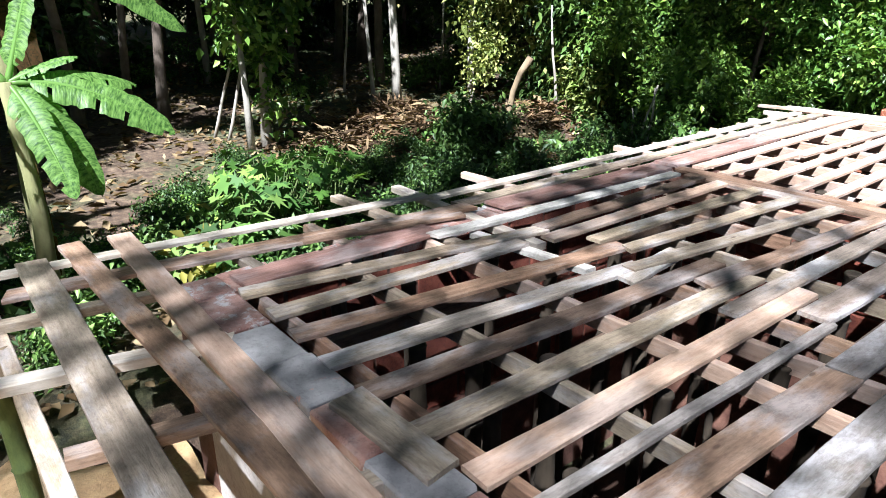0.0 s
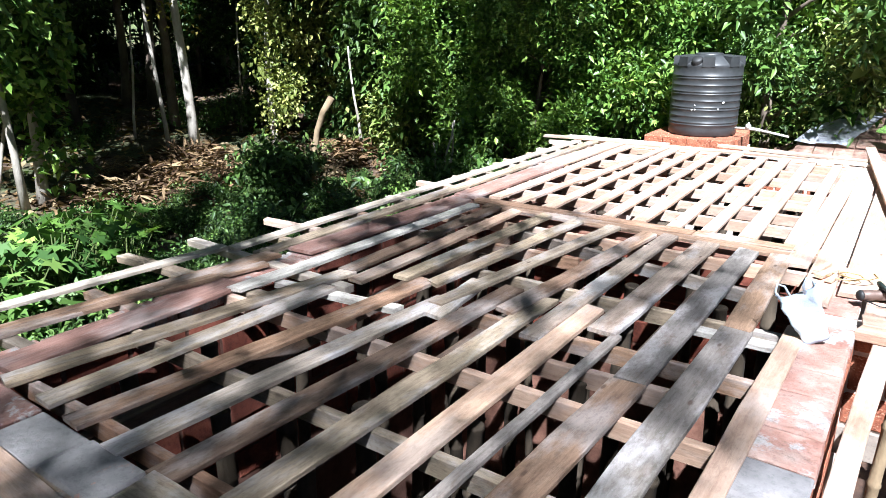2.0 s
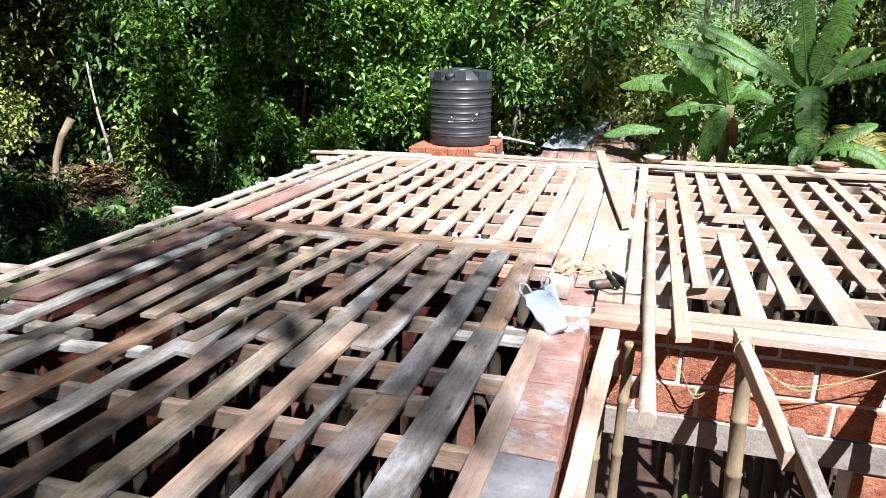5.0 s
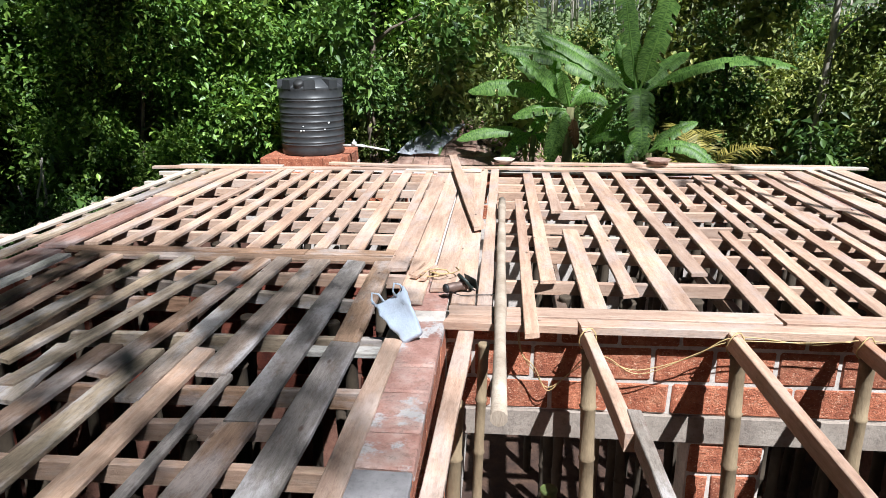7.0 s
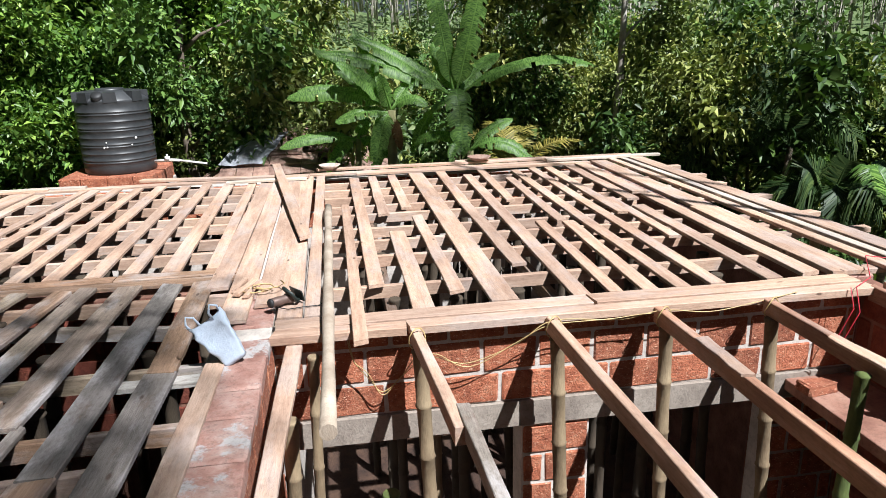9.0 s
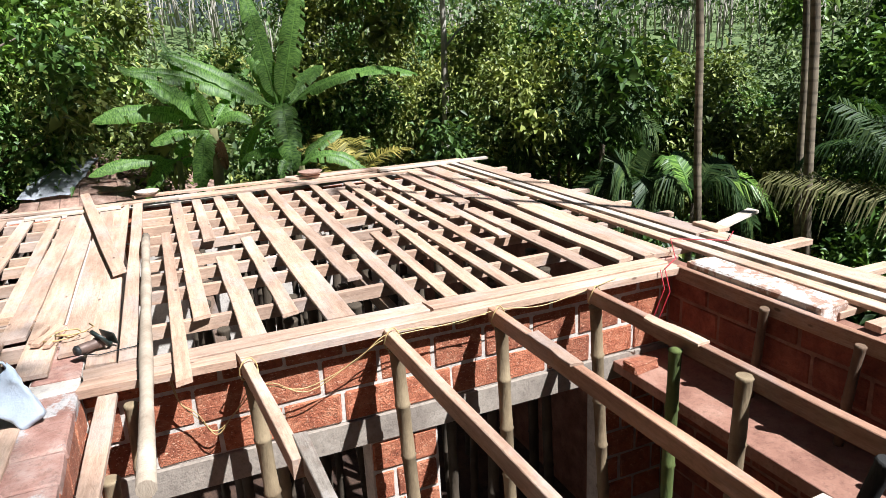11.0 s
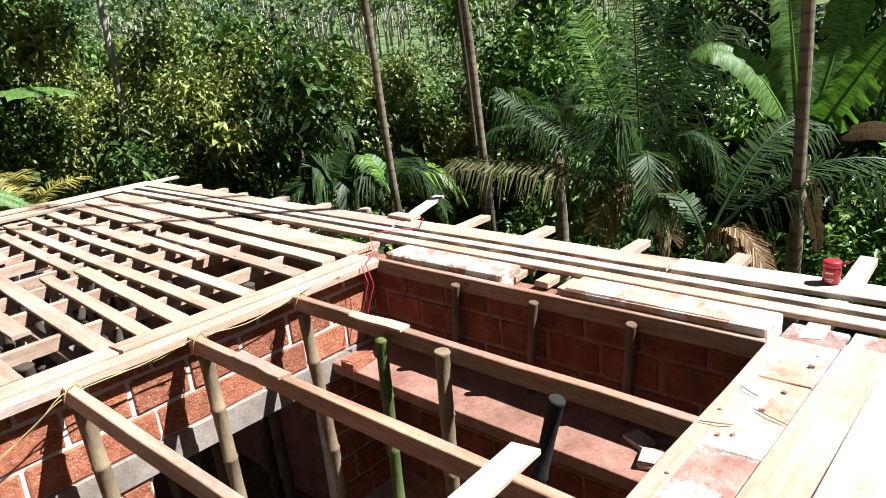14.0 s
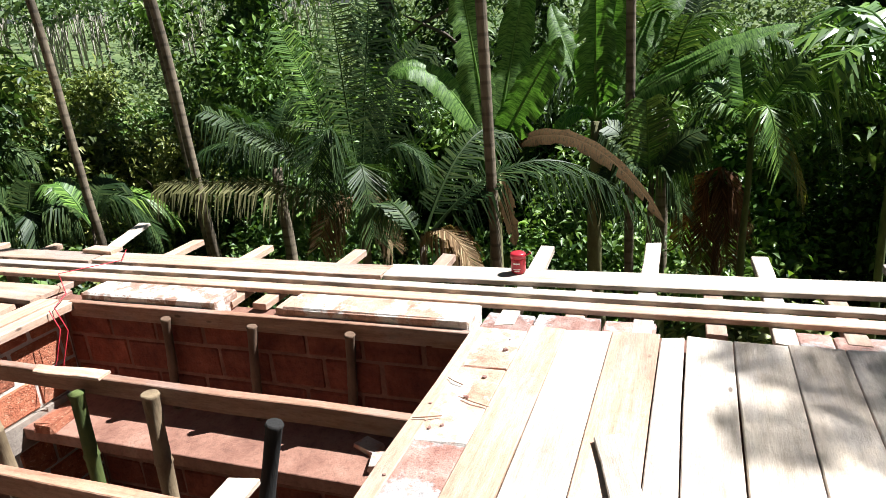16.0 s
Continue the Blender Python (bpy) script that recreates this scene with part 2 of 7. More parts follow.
LEAF_DRY_GREEN = foliage("half_dry_palm_leaves", (0.07, 0.07, 0.025), (0.15, 0.14, 0.06), (0.27, 0.24, 0.12), 0.5, 0.25)
LEAF_RUST = foliage("rusty_dead_fronds", (0.07, 0.025, 0.01), (0.15, 0.06, 0.025), (0.24, 0.11, 0.05), 0.8, 0.2)
# paled green: distance haze is put into the leaf colour
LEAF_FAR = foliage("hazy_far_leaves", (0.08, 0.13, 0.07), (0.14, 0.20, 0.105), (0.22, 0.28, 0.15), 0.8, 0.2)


def banana_material(name, base, pale, dry=0.0):
    m, n, l, b = material(name, 0.85 if dry else 0.42)
    b.inputs["Specular IOR Level"].default_value = 0.1 if dry else 0.4
    tc = n.new("ShaderNodeTexCoord").outputs["UV"]
    veins = noise_tex(n, l, tc, 6.0, (4.5, 0.35, 1), 4, 0.65)
    col = ramp(n, l, veins, [(0.38, tuple(c * 0.72 for c in base)), (0.62, pale)])
    if dry:
        d = noise_tex(n, l, tc, 4.0, (6, 1, 1), 5, 0.7)
        df = ramp(n, l, d, [(0.42, (0, 0, 0)), (0.56, (dry, dry, dry))])
        col = mixed(n, l, df, col, (0.085, 0.045, 0.018))
    l.new(col, b.inputs["Base Color"])
    bump(n, l, b, veins, 0.5, 0.01)
    tr = n.new("ShaderNodeBsdfTranslucent")
    l.new(mixed(n, l, 1.0, col, (1.15, 1.45, 0.55), "MULTIPLY"), tr.inputs[0])
    mx = n.new("ShaderNodeMixShader")
    mx.inputs[0].default_value = 0.48
    l.new(b.outputs[0], mx.inputs[1])
    l.new(tr.outputs[0], mx.inputs[2])
    l.new(mx.outputs[0], n["Material Output"].inputs[0])
    return m


BANANA = banana_material("banana_leaf", (0.06, 0.15, 0.026), (0.21, 0.36, 0.085))
BANANA_DRY = banana_material("dying_banana_leaf", (0.035, 0.026, 0.011), (0.065, 0.045, 0.018), 0.9)
BANANA_STEM = bark("banana_stem", (0.10, 0.085, 0.04), (0.24, 0.24, 0.10))


def plain(name, color, rough=0.5, metal=0.0, var=0.25, scale=8.0, bumped=0.0):
    m, n, l, b = material(name, rough, metal)
    tc = n.new("ShaderNodeTexCoord").outputs["Object"]
    a = noise_tex(n, l, tc, scale, detail=6, rough=0.7)
    col = ramp(n, l, a, [(0.3, tuple(c * (1 - var) for c in color)), (0.7, tuple(min(1, c * (1 + var)) for c in color))])
    l.new(col, b.inputs["Base Color"])
    if bumped:
        bump(n, l, b, a, 0.6, bumped)
    return m


TANK_BLACK = plain("black_tank_plastic", (0.036, 0.038, 0.041), 0.42, var=0.4, scale=4.0)
WHITE_PAINT = plain("white_splashes", (0.75, 0.74, 0.72), 0.7)
TILE = earthy("clay_roof_tile", [(0.3, (0.15, 0.09, 0.07)), (0.5, (0.32, 0.20, 0.155)), (0.7, (0.46, 0.36, 0.30))], 6.0, 0.4, 0.008)
# white plastic, its bluish shade put into the base colour
BAG = plain("white_plastic_bag", (0.46, 0.54, 0.65), 0.35, var=0.08, scale=14.0, bumped=0.012)
TOOL_GREEN = plain("dark_green_tool_plastic", (0.018, 0.028, 0.025), 0.45)
TOOL_METAL = plain("dusty_brown_tool_metal", (0.13, 0.085, 0.07), 0.55, 0.3)
RED_TIN = plain("red_printed_plastic", (0.42, 0.02, 0.035), 0.35, var=0.15)
LABEL_WHITE = plain("white_print", (0.75, 0.7, 0.68), 0.5)
CABLE_YELLOW = plain("yellow_cable", (0.46, 0.33, 0.15), 0.5)
CABLE_RED = plain("red_cable", (0.5, 0.03, 0.05), 0.5)
PVC = plain("white_pvc", (0.7, 0.68, 0.64), 0.4)
TARP = plain("blue_grey_tarpaulin", (0.34, 0.35, 0.39), 0.5, var=0.4, bumped=0.03)
RUBBER = plain("black_rubber", (0.015, 0.015, 0.016), 0.6)
SAND = earthy("sandy_soil", [(0.3, (0.30, 0.18, 0.085)), (0.5, (0.45, 0.30, 0.15)), (0.72, (0.58, 0.42, 0.24))], 5.0, 0.4, 0.02)
POLE = bark("peeled_pole", (0.24, 0.18, 0.13), (0.47, 0.39, 0.31))
# bamboo darkened to carry the shade below the joists
BAMBOO_SHADED = bark("old_dull_bamboo", (0.03, 0.021, 0.014), (0.085, 0.062, 0.04))
BAMBOO_BROWN = bark("red_brown_bamboo", (0.07, 0.04, 0.025), (0.21, 0.13, 0.08))
LINTEL = earthy("tan_cement", [(0.3, (0.24, 0.20, 0.17)), (0.6, (0.38, 0.33, 0.28)), (0.75, (0.50, 0.44, 0.38))], 6.0, 0.35, 0.006)
LEDGE = earthy("dusty_red_concrete", [(0.3, (0.22, 0.10, 0.07)), (0.5, (0.34, 0.175, 0.125)), (0.75, (0.46, 0.28, 0.21))], 4.0, 0.4, 0.008)


# ---- builders ----
def mesh_from(name, verts, faces, mat, smooth=False, uvs=None):
    me = bpy.data.meshes.new(name)
    me.from_pydata(verts, [], faces)
    me.materials.append(mat)
    if uvs is not None:
        layer = me.uv_layers.new(name="UVMap")
        idx = np.empty(len(me.loops), dtype=np.int32)
        me.loops.foreach_get("vertex_index", idx)
        layer.data.foreach_set("uv", np.asarray(uvs, dtype=np.float32)[idx].ravel())
    if smooth:
        me.polygons.foreach_set("use_smooth", [len(p.vertices) <= 4 for p in me.polygons])
    me.update()
    return me


def part(name, me, parent=None, at=None, label=""):
    ob = new(name, me)
    if parent is not None:
        ob.parent = parent
    if at is not None:
        ob.matrix_basis = at
    return tagged(ob, label)


def empty(name, at=None):
    ob = new(name)
    ob.empty_display_size = 0.1
    if at is not None:
        ob.matrix_basis = at
    return ob


def bar_mesh(length, width, thick, rng, mat, segs=4, wobble=0.004, slack=0.03, sag=0.006):
    """A sawn board along x, its top at z = 0, with slightly uneven edges, ends and level."""
    v, f = [], []
    for i in range(segs + 1):
        x = (i / segs - 0.5) * length
        l, r = width / 2 + rng.uniform(-wobble, wobble), width / 2 + rng.uniform(-wobble, wobble)
        dz = rng.uniform(-sag, 0)
        sk = [rng.uniform(-slack, slack) if i in (0, segs) else 0 for _ in (0, 1)]
        c = min(0.004, thick * 0.2)
        v += [(x + sk[0], -l, dz - c), (x + sk[0], -l + c, dz), (x + sk[1], r - c, dz), (x + sk[1], r, dz - c), (x + sk[1], r, dz - thick), (x + sk[0], -l, dz - thick)]
    for i in range(segs):
        for k in range(6):
            a, b = i * 6 + k, i * 6 + (k + 1) % 6
            f.append((a, a + 6, b + 6, b))
    f.append(tuple(range(6)))
    e = segs * 6
    f.append(tuple(e + k for k in reversed(range(6))))
    return mesh_from("board", v, f, mat)


def board(name, x0, y0, x1, y1, width, top=0.0, top_end=None, thick=0.025, mat=None, label="", category="plank", group="", parent=None, segs=4, wobble=0.005, roll=0.0, slack=0.02):
    top_end = top if top_end is None else top_end
    a, b = Vector((x0, y0, top)), Vector((x1, y1, top_end))
    d = b - a
    rng = random.Random(int(x0 * 7919 + y0 * 1543 + x1 * 313 + width * 977))
    me = bar_mesh(d.length, width, thick, rng, mat, segs, wobble, slack)
    yaw, pitch = math.atan2(d.y, d.x), -math.asin(d.z / d.length)
    m = Matrix.Translation((a + b) / 2) @ Matrix.Rotation(yaw, 4, "Z") @ Matrix.Rotation(pitch, 4, "Y") @ Matrix.Rotation(roll, 4, "X")
    ob = part(name, me, parent, m)
    return tagged(ob, label, category if not parent else "", group)


def box_mesh(sx, sy, sz, mat, rng=None, jag=0.0, cut=0.008):
    """A block with worn, bevelled edges, centred at the origin."""
    bm = bmesh.new()
    bmesh.ops.create_cube(bm, size=1.0)
    bmesh.ops.scale(bm, vec=(sx, sy, sz), verts=bm.verts)
    if cut:
        bmesh.ops.bevel(bm, geom=bm.edges[:], offset=min(cut, sx / 4, sy / 4, sz / 4), segments=1, affect="EDGES")
    if rng and jag:
        for v in bm.verts:
            v.co += Vector((rng.uniform(-jag, jag), rng.uniform(-jag, jag), rng.uniform(-jag, jag)))
    me = bpy.data.meshes.new("block")
    bm.to_mesh(me)
    bm.free()
    me.materials.append(mat)
    return me


def tube(points, radii, sides=8, cap=True):
    """Verts and faces of a round tube along points."""
    pts = [Vector(p) for p in points]
    v, f = [], []
    up = Vector((0.3, 0.9, 0.2)).normalized()
    for i, p in enumerate(pts):
        d = (pts[min(i + 1, len(pts) - 1)] - pts[max(i - 1, 0)]).normalized()
        s = d.cross(up)
        s = s.normalized() if s.length > 1e-4 else Vector((1, 0, 0))
        t = s.cross(d)
        for k in range(sides):
            a = 2 * math.pi * k / sides
            v.append(p + (s * math.cos(a) + t * math.sin(a)) * radii[i])
    for i in range(len(pts) - 1):
        for k in range(sides):
            a, b = i * sides + k, i * sides + (k + 1) % sides
            f.append((a, b, b + sides, a + sides))
    if cap:
        f.append(tuple(reversed(range(sides))))
        e = (len(pts) - 1) * sides
        f.append(tuple(e + k for k in range(sides)))
    return [tuple(p) for p in v], f


def tubes_mesh(name, runs, mat, sides=8, smooth=True):
    v, f = [], []
    for pts, radii in runs:
        a, b = tube(pts, radii, sides)
        o = len(v)
        v += a
        f += [tuple(i + o for i in q) for q in b]
    return mesh_from(name, v, f, mat, smooth)


def lathe(name, profile, mat, sides=40, smooth=True):
    v, f = [], []
    for r, z in profile:
        for k in range(sides):
            a = 2 * math.pi * k / sides
            v.append((r * math.cos(a), r * math.sin(a), z))
    for i in range(len(profile) - 1):
        for k in range(sides):
            a, b = i * sides + k, i * sides + (k + 1) % sides
            f.append((a, b, b + sides, a + sides))
    return mesh_from(name, v, f, mat, smooth)


# ---- structure: ground, walls ----
FLOOR_Z = -2.85


def ground_height(x, y):
    """The hillside: high beside the house on the west, falling away eastwards and into the valley."""
    z = -1.15
    west = max(0.0, -x - 5.5)
    z += 0.030 * west + 0.0016 * west * west if west < 25 else 0.030 * 25 + 1.0 + 0.15 * (west - 25)
    east = min(1.0, max(0.0, (x + 4.2) / 4.0))
    z -= 1.9 * east
    z -= 0.22 * max(0.0, min(x - 5.0, 26.0))
    north = max(0.0, y - 9.0)
    z -= min(8.0, 0.16 * north) * min(1.0, max(0.0, (x + 12.0) / 12.0))
    far = max(0.0, math.hypot(x, y) - 62.0)
    z += min(far, 65.0) * 0.30 + max(0.0, far - 65.0) * 0.05
    z += 0.22 * noise.noise((x * 0.35, y * 0.35, 0.0)) + 0.9 * noise.noise((x * 0.05, y * 0.05, 3.0)) * min(1.0, math.hypot(x, y) / 30.0)
    porch = -0.4 < x < 4.4 and -5.5 < y < -2.9
    inside = -3.6 < x < 4.4 and -2.9 < y < 5.9
    bank = -4.6 < x < -0.4 and -5.5 < y < -2.9
    return FLOOR_Z - 0.02 if inside or porch else (max(z, -1.35) if bank else z)


def build_ground():
    ticks = [-900, -500, -300, -200, -150] + list(range(-120, -40, 8)) + list(range(-40, -16, 3)) + [-16 + 0.8 * i for i in range(41)]
    ticks += list(range(19, 43, 3)) + list(range(44, 124, 8)) + [150, 200, 300, 500, 900]
    n = len(ticks)
    v = [(x, y, ground_height(x, y)) for y in ticks for x in ticks]
    f = [(j * n + i, j * n + i + 1, (j + 1) * n + i + 1, (j + 1) * n + i) for j in range(n - 1) for i in range(n - 1)]
    g = part("ground", mesh_from("ground", v, f, GROUND, True))
    tagged(g, "brown leaf-littered forest floor sloping round the house", "ground", kind="structure")
    s = part("floor", box_mesh(8.0, 10.6, 0.1, SOIL_SHADED, cut=0), None, pose(0.0, 0.25, FLOOR_Z + 0.02))
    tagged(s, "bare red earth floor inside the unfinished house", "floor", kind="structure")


build_ground()


def wall(name, x0, x1, y0, y1, z0, z1, label, mat=MORTAR):
    w = part(name, box_mesh(x1 - x0, y1 - y0, z1 - z0, mat, cut=0.004), None, pose((x0 + x1) / 2, (y0 + y1) / 2, (z0 + z1) / 2))
    return tagged(w, label, "wall", kind="structure")


LAT = "red laterite block wall with cement joints"
wall_west = wall("wall_west", -3.55, -3.27, -3.02, 5.35, FLOOR_Z, -0.075, "red laterite block wall, shade put into the block colour, earthy joints", EARTH_JOINT)
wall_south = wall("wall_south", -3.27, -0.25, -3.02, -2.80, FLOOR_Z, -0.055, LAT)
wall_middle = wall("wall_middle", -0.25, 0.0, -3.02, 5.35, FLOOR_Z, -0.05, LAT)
wall_cross = wall("wall_cross", -3.27, -0.25, 1.12, 1.40, FLOOR_Z, -0.09, "red laterite block wall between two rooms, shade put into the block colour", EARTH_JOINT)
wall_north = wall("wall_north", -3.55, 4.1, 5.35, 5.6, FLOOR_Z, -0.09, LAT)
wall_east = wall("wall_east", 3.86, 4.1, -5.2, 5.35, FLOOR_Z, -0.075, "red laterite block wall, shade put into the block colour, earthy brown joints", EARTH_JOINT)
wall_porch = wall("wall_porch", 0.0, 3.86, -3.0, -2.72, FLOOR_Z, -0.055, LAT)
wall_back = wall("wall_back", 0.0, 3.86, -5.4, -5.2, FLOOR_Z, -0.09, LAT)
# the wall under the long front board: courses above a lintel band, a pier and openings beneath
wall_front = wall("wall_front", 0.0, 3.86, 0.11, 0.32, -0.62, -0.06, "red laterite blocks with pale cement joints above a lintel band")
lintel = wall("lintel", 0.0, 3.86, 0.085, 0.33, -0.80, -0.62, "tan-grey cement lintel band under laterite courses", LINTEL)
wall_pier = wall("wall_pier", 1.52, 1.98, 0.11, 0.32, FLOOR_Z, -0.80, "laterite pier between two openings")
wall_front_end = wall("wall_front_end", 3.3, 3.86, 0.11, 0.32, FLOOR_Z, -0.80, LAT)
ledge = wall("ledge", 3.36, 3.855, -2.72, 0.10, -0.74, -0.66, "dusty reddish concrete ledge along the wall", LEDGE)


BRICK_MESHES = {}


def brick(parent, x, y, z, sx, sy, sz, mat, rng):
    key = (round(sx, 2), round(sy, 2), round(sz, 2), mat.name, rng.randrange(3))
    if key not in BRICK_MESHES:
        BRICK_MESHES[key] = box_mesh(sx, sy, sz, mat, random.Random(str(key)), 0.004, 0.010)
    at = parent.matrix_basis.inverted() @ Matrix.Translation((x + rng.uniform(-.003, .003), y + rng.uniform(-.003, .003), z))
    return part("brick", BRICK_MESHES[key], parent, at)


def face_courses(parent, axis, at, a0, a1, tops, step=0.36, depth=0.05, joint=0.021, seed=1, mat=LATERITE):
    """Blocks proud of a wall's face: axis 'y' faces -y along x, 'x' faces -x along y, 'X' faces +x."""
    rng = random.Random(seed)
    for row, (z1, z0) in enumerate(zip(tops[:-1], tops[1:])):
        a = a0 - (step / 2 if row % 2 else rng.uniform(0, 0.1))
        while a < a1 - 0.04:
            l, r = max(a, a0) + joint / 2, min(a + step, a1) - joint / 2
            if r - l > 0.05:
                zc, h = (z0 + z1) / 2, z1 - z0 - joint
                if axis == "y":
                    brick(parent, (l + r) / 2, at + depth / 2, zc, r - l, depth, h, mat, rng)
                else:
                    brick(parent, at + (depth / 2 if axis == "x" else -depth / 2), (l + r) / 2, zc, depth, r - l, h, mat, rng)
            a += step


face_courses(wall_front, "y", 0.10, 0.0, 3.86, [-0.062, -0.175, -0.405, -0.62], seed=3)
face_courses(wall_pier, "y", 0.10, 1.52, 1.98, [-0.81 - 0.22 * i for i in range(7)], 0.3, seed=4)
face_courses(wall_front_end, "y", 0.10, 3.3, 3.86, [-0.81 - 0.22 * i for i in range(6)], 0.3, seed=5)
face_courses(wall_east, "x", 3.85, -2.72, 0.1, [-0.08, -0.24, -0.45, -0.655], seed=6, mat=LATERITE_SHADED)
face_courses(wall_east, "x", 3.85, -2.72, 0.1, [-0.75 - 0.22 * i for i in range(6)], seed=7, mat=LATERITE_SHADED)
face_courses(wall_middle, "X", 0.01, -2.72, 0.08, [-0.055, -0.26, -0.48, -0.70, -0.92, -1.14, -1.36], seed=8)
face_courses(wall_west, "X", -3.26, -2.8, 1.12, [-0.08, -0.3, -0.52, -0.74, -0.96, -1.18, -1.4], seed=9, mat=LATERITE_SHADED)
face_courses(wall_cross, "y", 1.11, -3.27, -0.25, [-0.095, -0.3, -0.52, -0.74, -0.96, -1.18], seed=10, mat=LATERITE_SHADED)
face_courses(wall_middle, "x", -0.262, -2.78, 1.10, [-0.09 - 0.22 * i for i in range(9)], seed=12, mat=LATERITE_SHADED)
face_courses(wall_north, "y", 5.34, -3.27, 3.86, [-0.095, -0.3, -0.52, -0.74], seed=11)


def top_blocks(parent, x0, x1, y0, y1, z, along, step, seed, mats, gap=0.012, h=0.07):
    """The flat top course of a wall, block by block, some smeared with cement."""
    rng = random.Random(seed)
    a, end = (x0, x1) if along == "x" else (y0, y1)
    laid = 0
    while a < end - 0.05:
        s = min(step * rng.uniform(0.75, 1.2), end - a)
        mat = mats[laid % len(mats)]
        laid += 1
        dz = rng.uniform(-0.012, 0.0)
        if along == "x":
            brick(parent, a + s / 2, (y0 + y1) / 2, z - h / 2 + dz, s - gap, y1 - y0, h, mat, rng)
        else:
            brick(parent, (x0 + x1) / 2, a + s / 2, z - h / 2 + dz, x1 - x0, s - gap, h, mat, rng)
        a += s


top_blocks(wall_south, -3.5, -0.25, -3.03, -2.80, -0.012, "x", 0.36, 21, [LATERITE_TOP, LATERITE_TOP, CEMENT, CEMENT, LATERITE_TOP, CEMENT])
top_blocks(wall_middle, -0.235, 0.012, -2.7, 0.05, -0.012, "y", 0.30, 22, [LATERITE_TOP, CEMENT, LATERITE_TOP, CEMENT, LATERITE_TOP, LATERITE_TOP, LATERITE_TOP, LATERITE_TOP, LATERITE_TOP, LATERITE_TOP])
top_blocks(wall_middle, -0.235, 0.0, 0.27, 1.2, -0.035, "y", 0.33, 23, [LATERITE_TOP])
top_blocks(wall_porch, 0.0, 3.95, -3.0, -2.72, -0.008, "x", 0.55, 24, [LIMED, LATERITE_TOP, LIMED], gap=0.004)
top_blocks(wall_west, -3.55, -3.26, -2.8, 5.3, -0.035, "y", 0.36, 25, [LATERITE_TOP])
top_blocks(wall_east, 3.9, 4.12, -1.10, -0.03, 0.045, "y", 3.0, 26, [LIMED], h=0.12)
top_blocks(wall_east, 3.89, 4.12, -2.7, -1.56, 0.045, "y", 3.0, 27, [LIMED], h=0.12)
top_blocks(wall_east, 3.93, 4.15, -3.62, -2.72, -0.008, "y", 0.34, 28, [LATERITE_TOP])
top_blocks(wall_east, 3.93, 4.15, -5.2, -4.24, -0.008, "y", 0.4, 38, [LATERITE_TOP])
top_blocks(wall_east, 3.88, 4.12, 0.3, 5.3, -0.035, "y", 0.36, 29, [LATERITE_TOP])

# ---- formwork timber ----
DECK = "planks laid over the shuttering joists"


def plank(row, mat, label, top=0.0, thick=0.025, group=DECK, name="plank", segs=5):
    x0, y0, x1, y1, w = row
    return board(name, x0, y0, x1, y1, w, top, None, thick, mat, label, "plank", group, segs=segs)


GREY = "grey-brown weathered plank with cement stains, laid across joists"
BROWN = "reddish-brown weathered plank laid across joists"
TAN = "pale tan new sawn plank laid across joists"
# room by the forest: x, y of the one end, x, y of the other, width
room_a = [
    (-3.16, -2.81, -2.83, -0.79, 0.125, "o"), (-2.82, -2.80, -2.75, -1.09, 0.125, "o"), (-2.56, -2.81, -2.30, -0.66, 0.125, "r"),
    (-2.24, -2.82, -2.05, -0.84, 0.12, "g"), (-1.93, -2.80, -1.78, -0.46, 0.13, "r"), (-1.59, -2.82, -1.53, -0.50, 0.13, "o"),
    (-1.28, -2.80, -1.25, -0.46, 0.13, "n"), (-1.06, -2.74, -1.00, -0.74, 0.055, "g"), (-0.84, -2.66, -0.78, -1.19, 0.16, "r"),
    (-0.78, -1.18, -0.75, 1.12, 0.15, "g"), (-0.55, -2.66, -0.51, -0.33, 0.16, "g"), (-0.51, -0.32, -0.54, 1.14, 0.145, "r"),
    (-0.29, -2.66, -0.25, -0.12, 0.105, "n"),
]
room_a_far = [
    (-3.18, -1.47, -3.07, 1.10, 0.11, "w"), (-2.85, -0.83, -2.86, 1.12, 0.12, "r"), (-2.67, -0.95, -2.65, 1.12, 0.12, "n"), (-2.47, -0.74, -2.37, 1.14, 0.115, "o"),
    (-2.23, -0.71, -2.07, 1.14, 0.105, "o"), (-2.03, -0.95, -1.76, 1.13, 0.105, "o"), (-1.64, -0.82, -1.46, 1.10, 0.125, "r"),
    (-1.37, -1.06, -1.32, 1.14, 0.12, "g"), (-1.08, -0.79, -1.03, 1.10, 0.16, "g"),
]
MATS = {"d": (WOOD_DUSTY, "broad plank covered in red laterite dust"), "g": (WOOD_GREY, "grey cement-dusted weathered plank laid across joists"), "w": (WOOD_WHITE, "whitewashed batten with nail heads, laid across joists"), "o": (WOOD_OLD, GREY), "r": (WOOD_RED, BROWN), "n": (WOOD_NEW, TAN), "p": (WOOD_PALE, "bleached pale plank with white cement dust")}
for *row, k in room_a:
    plank(row, MATS[k][0], MATS[k][1])
for *row, k in room_a_far:
    plank(row, MATS[k][0], MATS[k][1], 0.012)
plank((-1.96, -1.07, -2.03, -0.46, 0.13), WOOD_GREY, "short grey plank offcut lying across joists", -0.003)
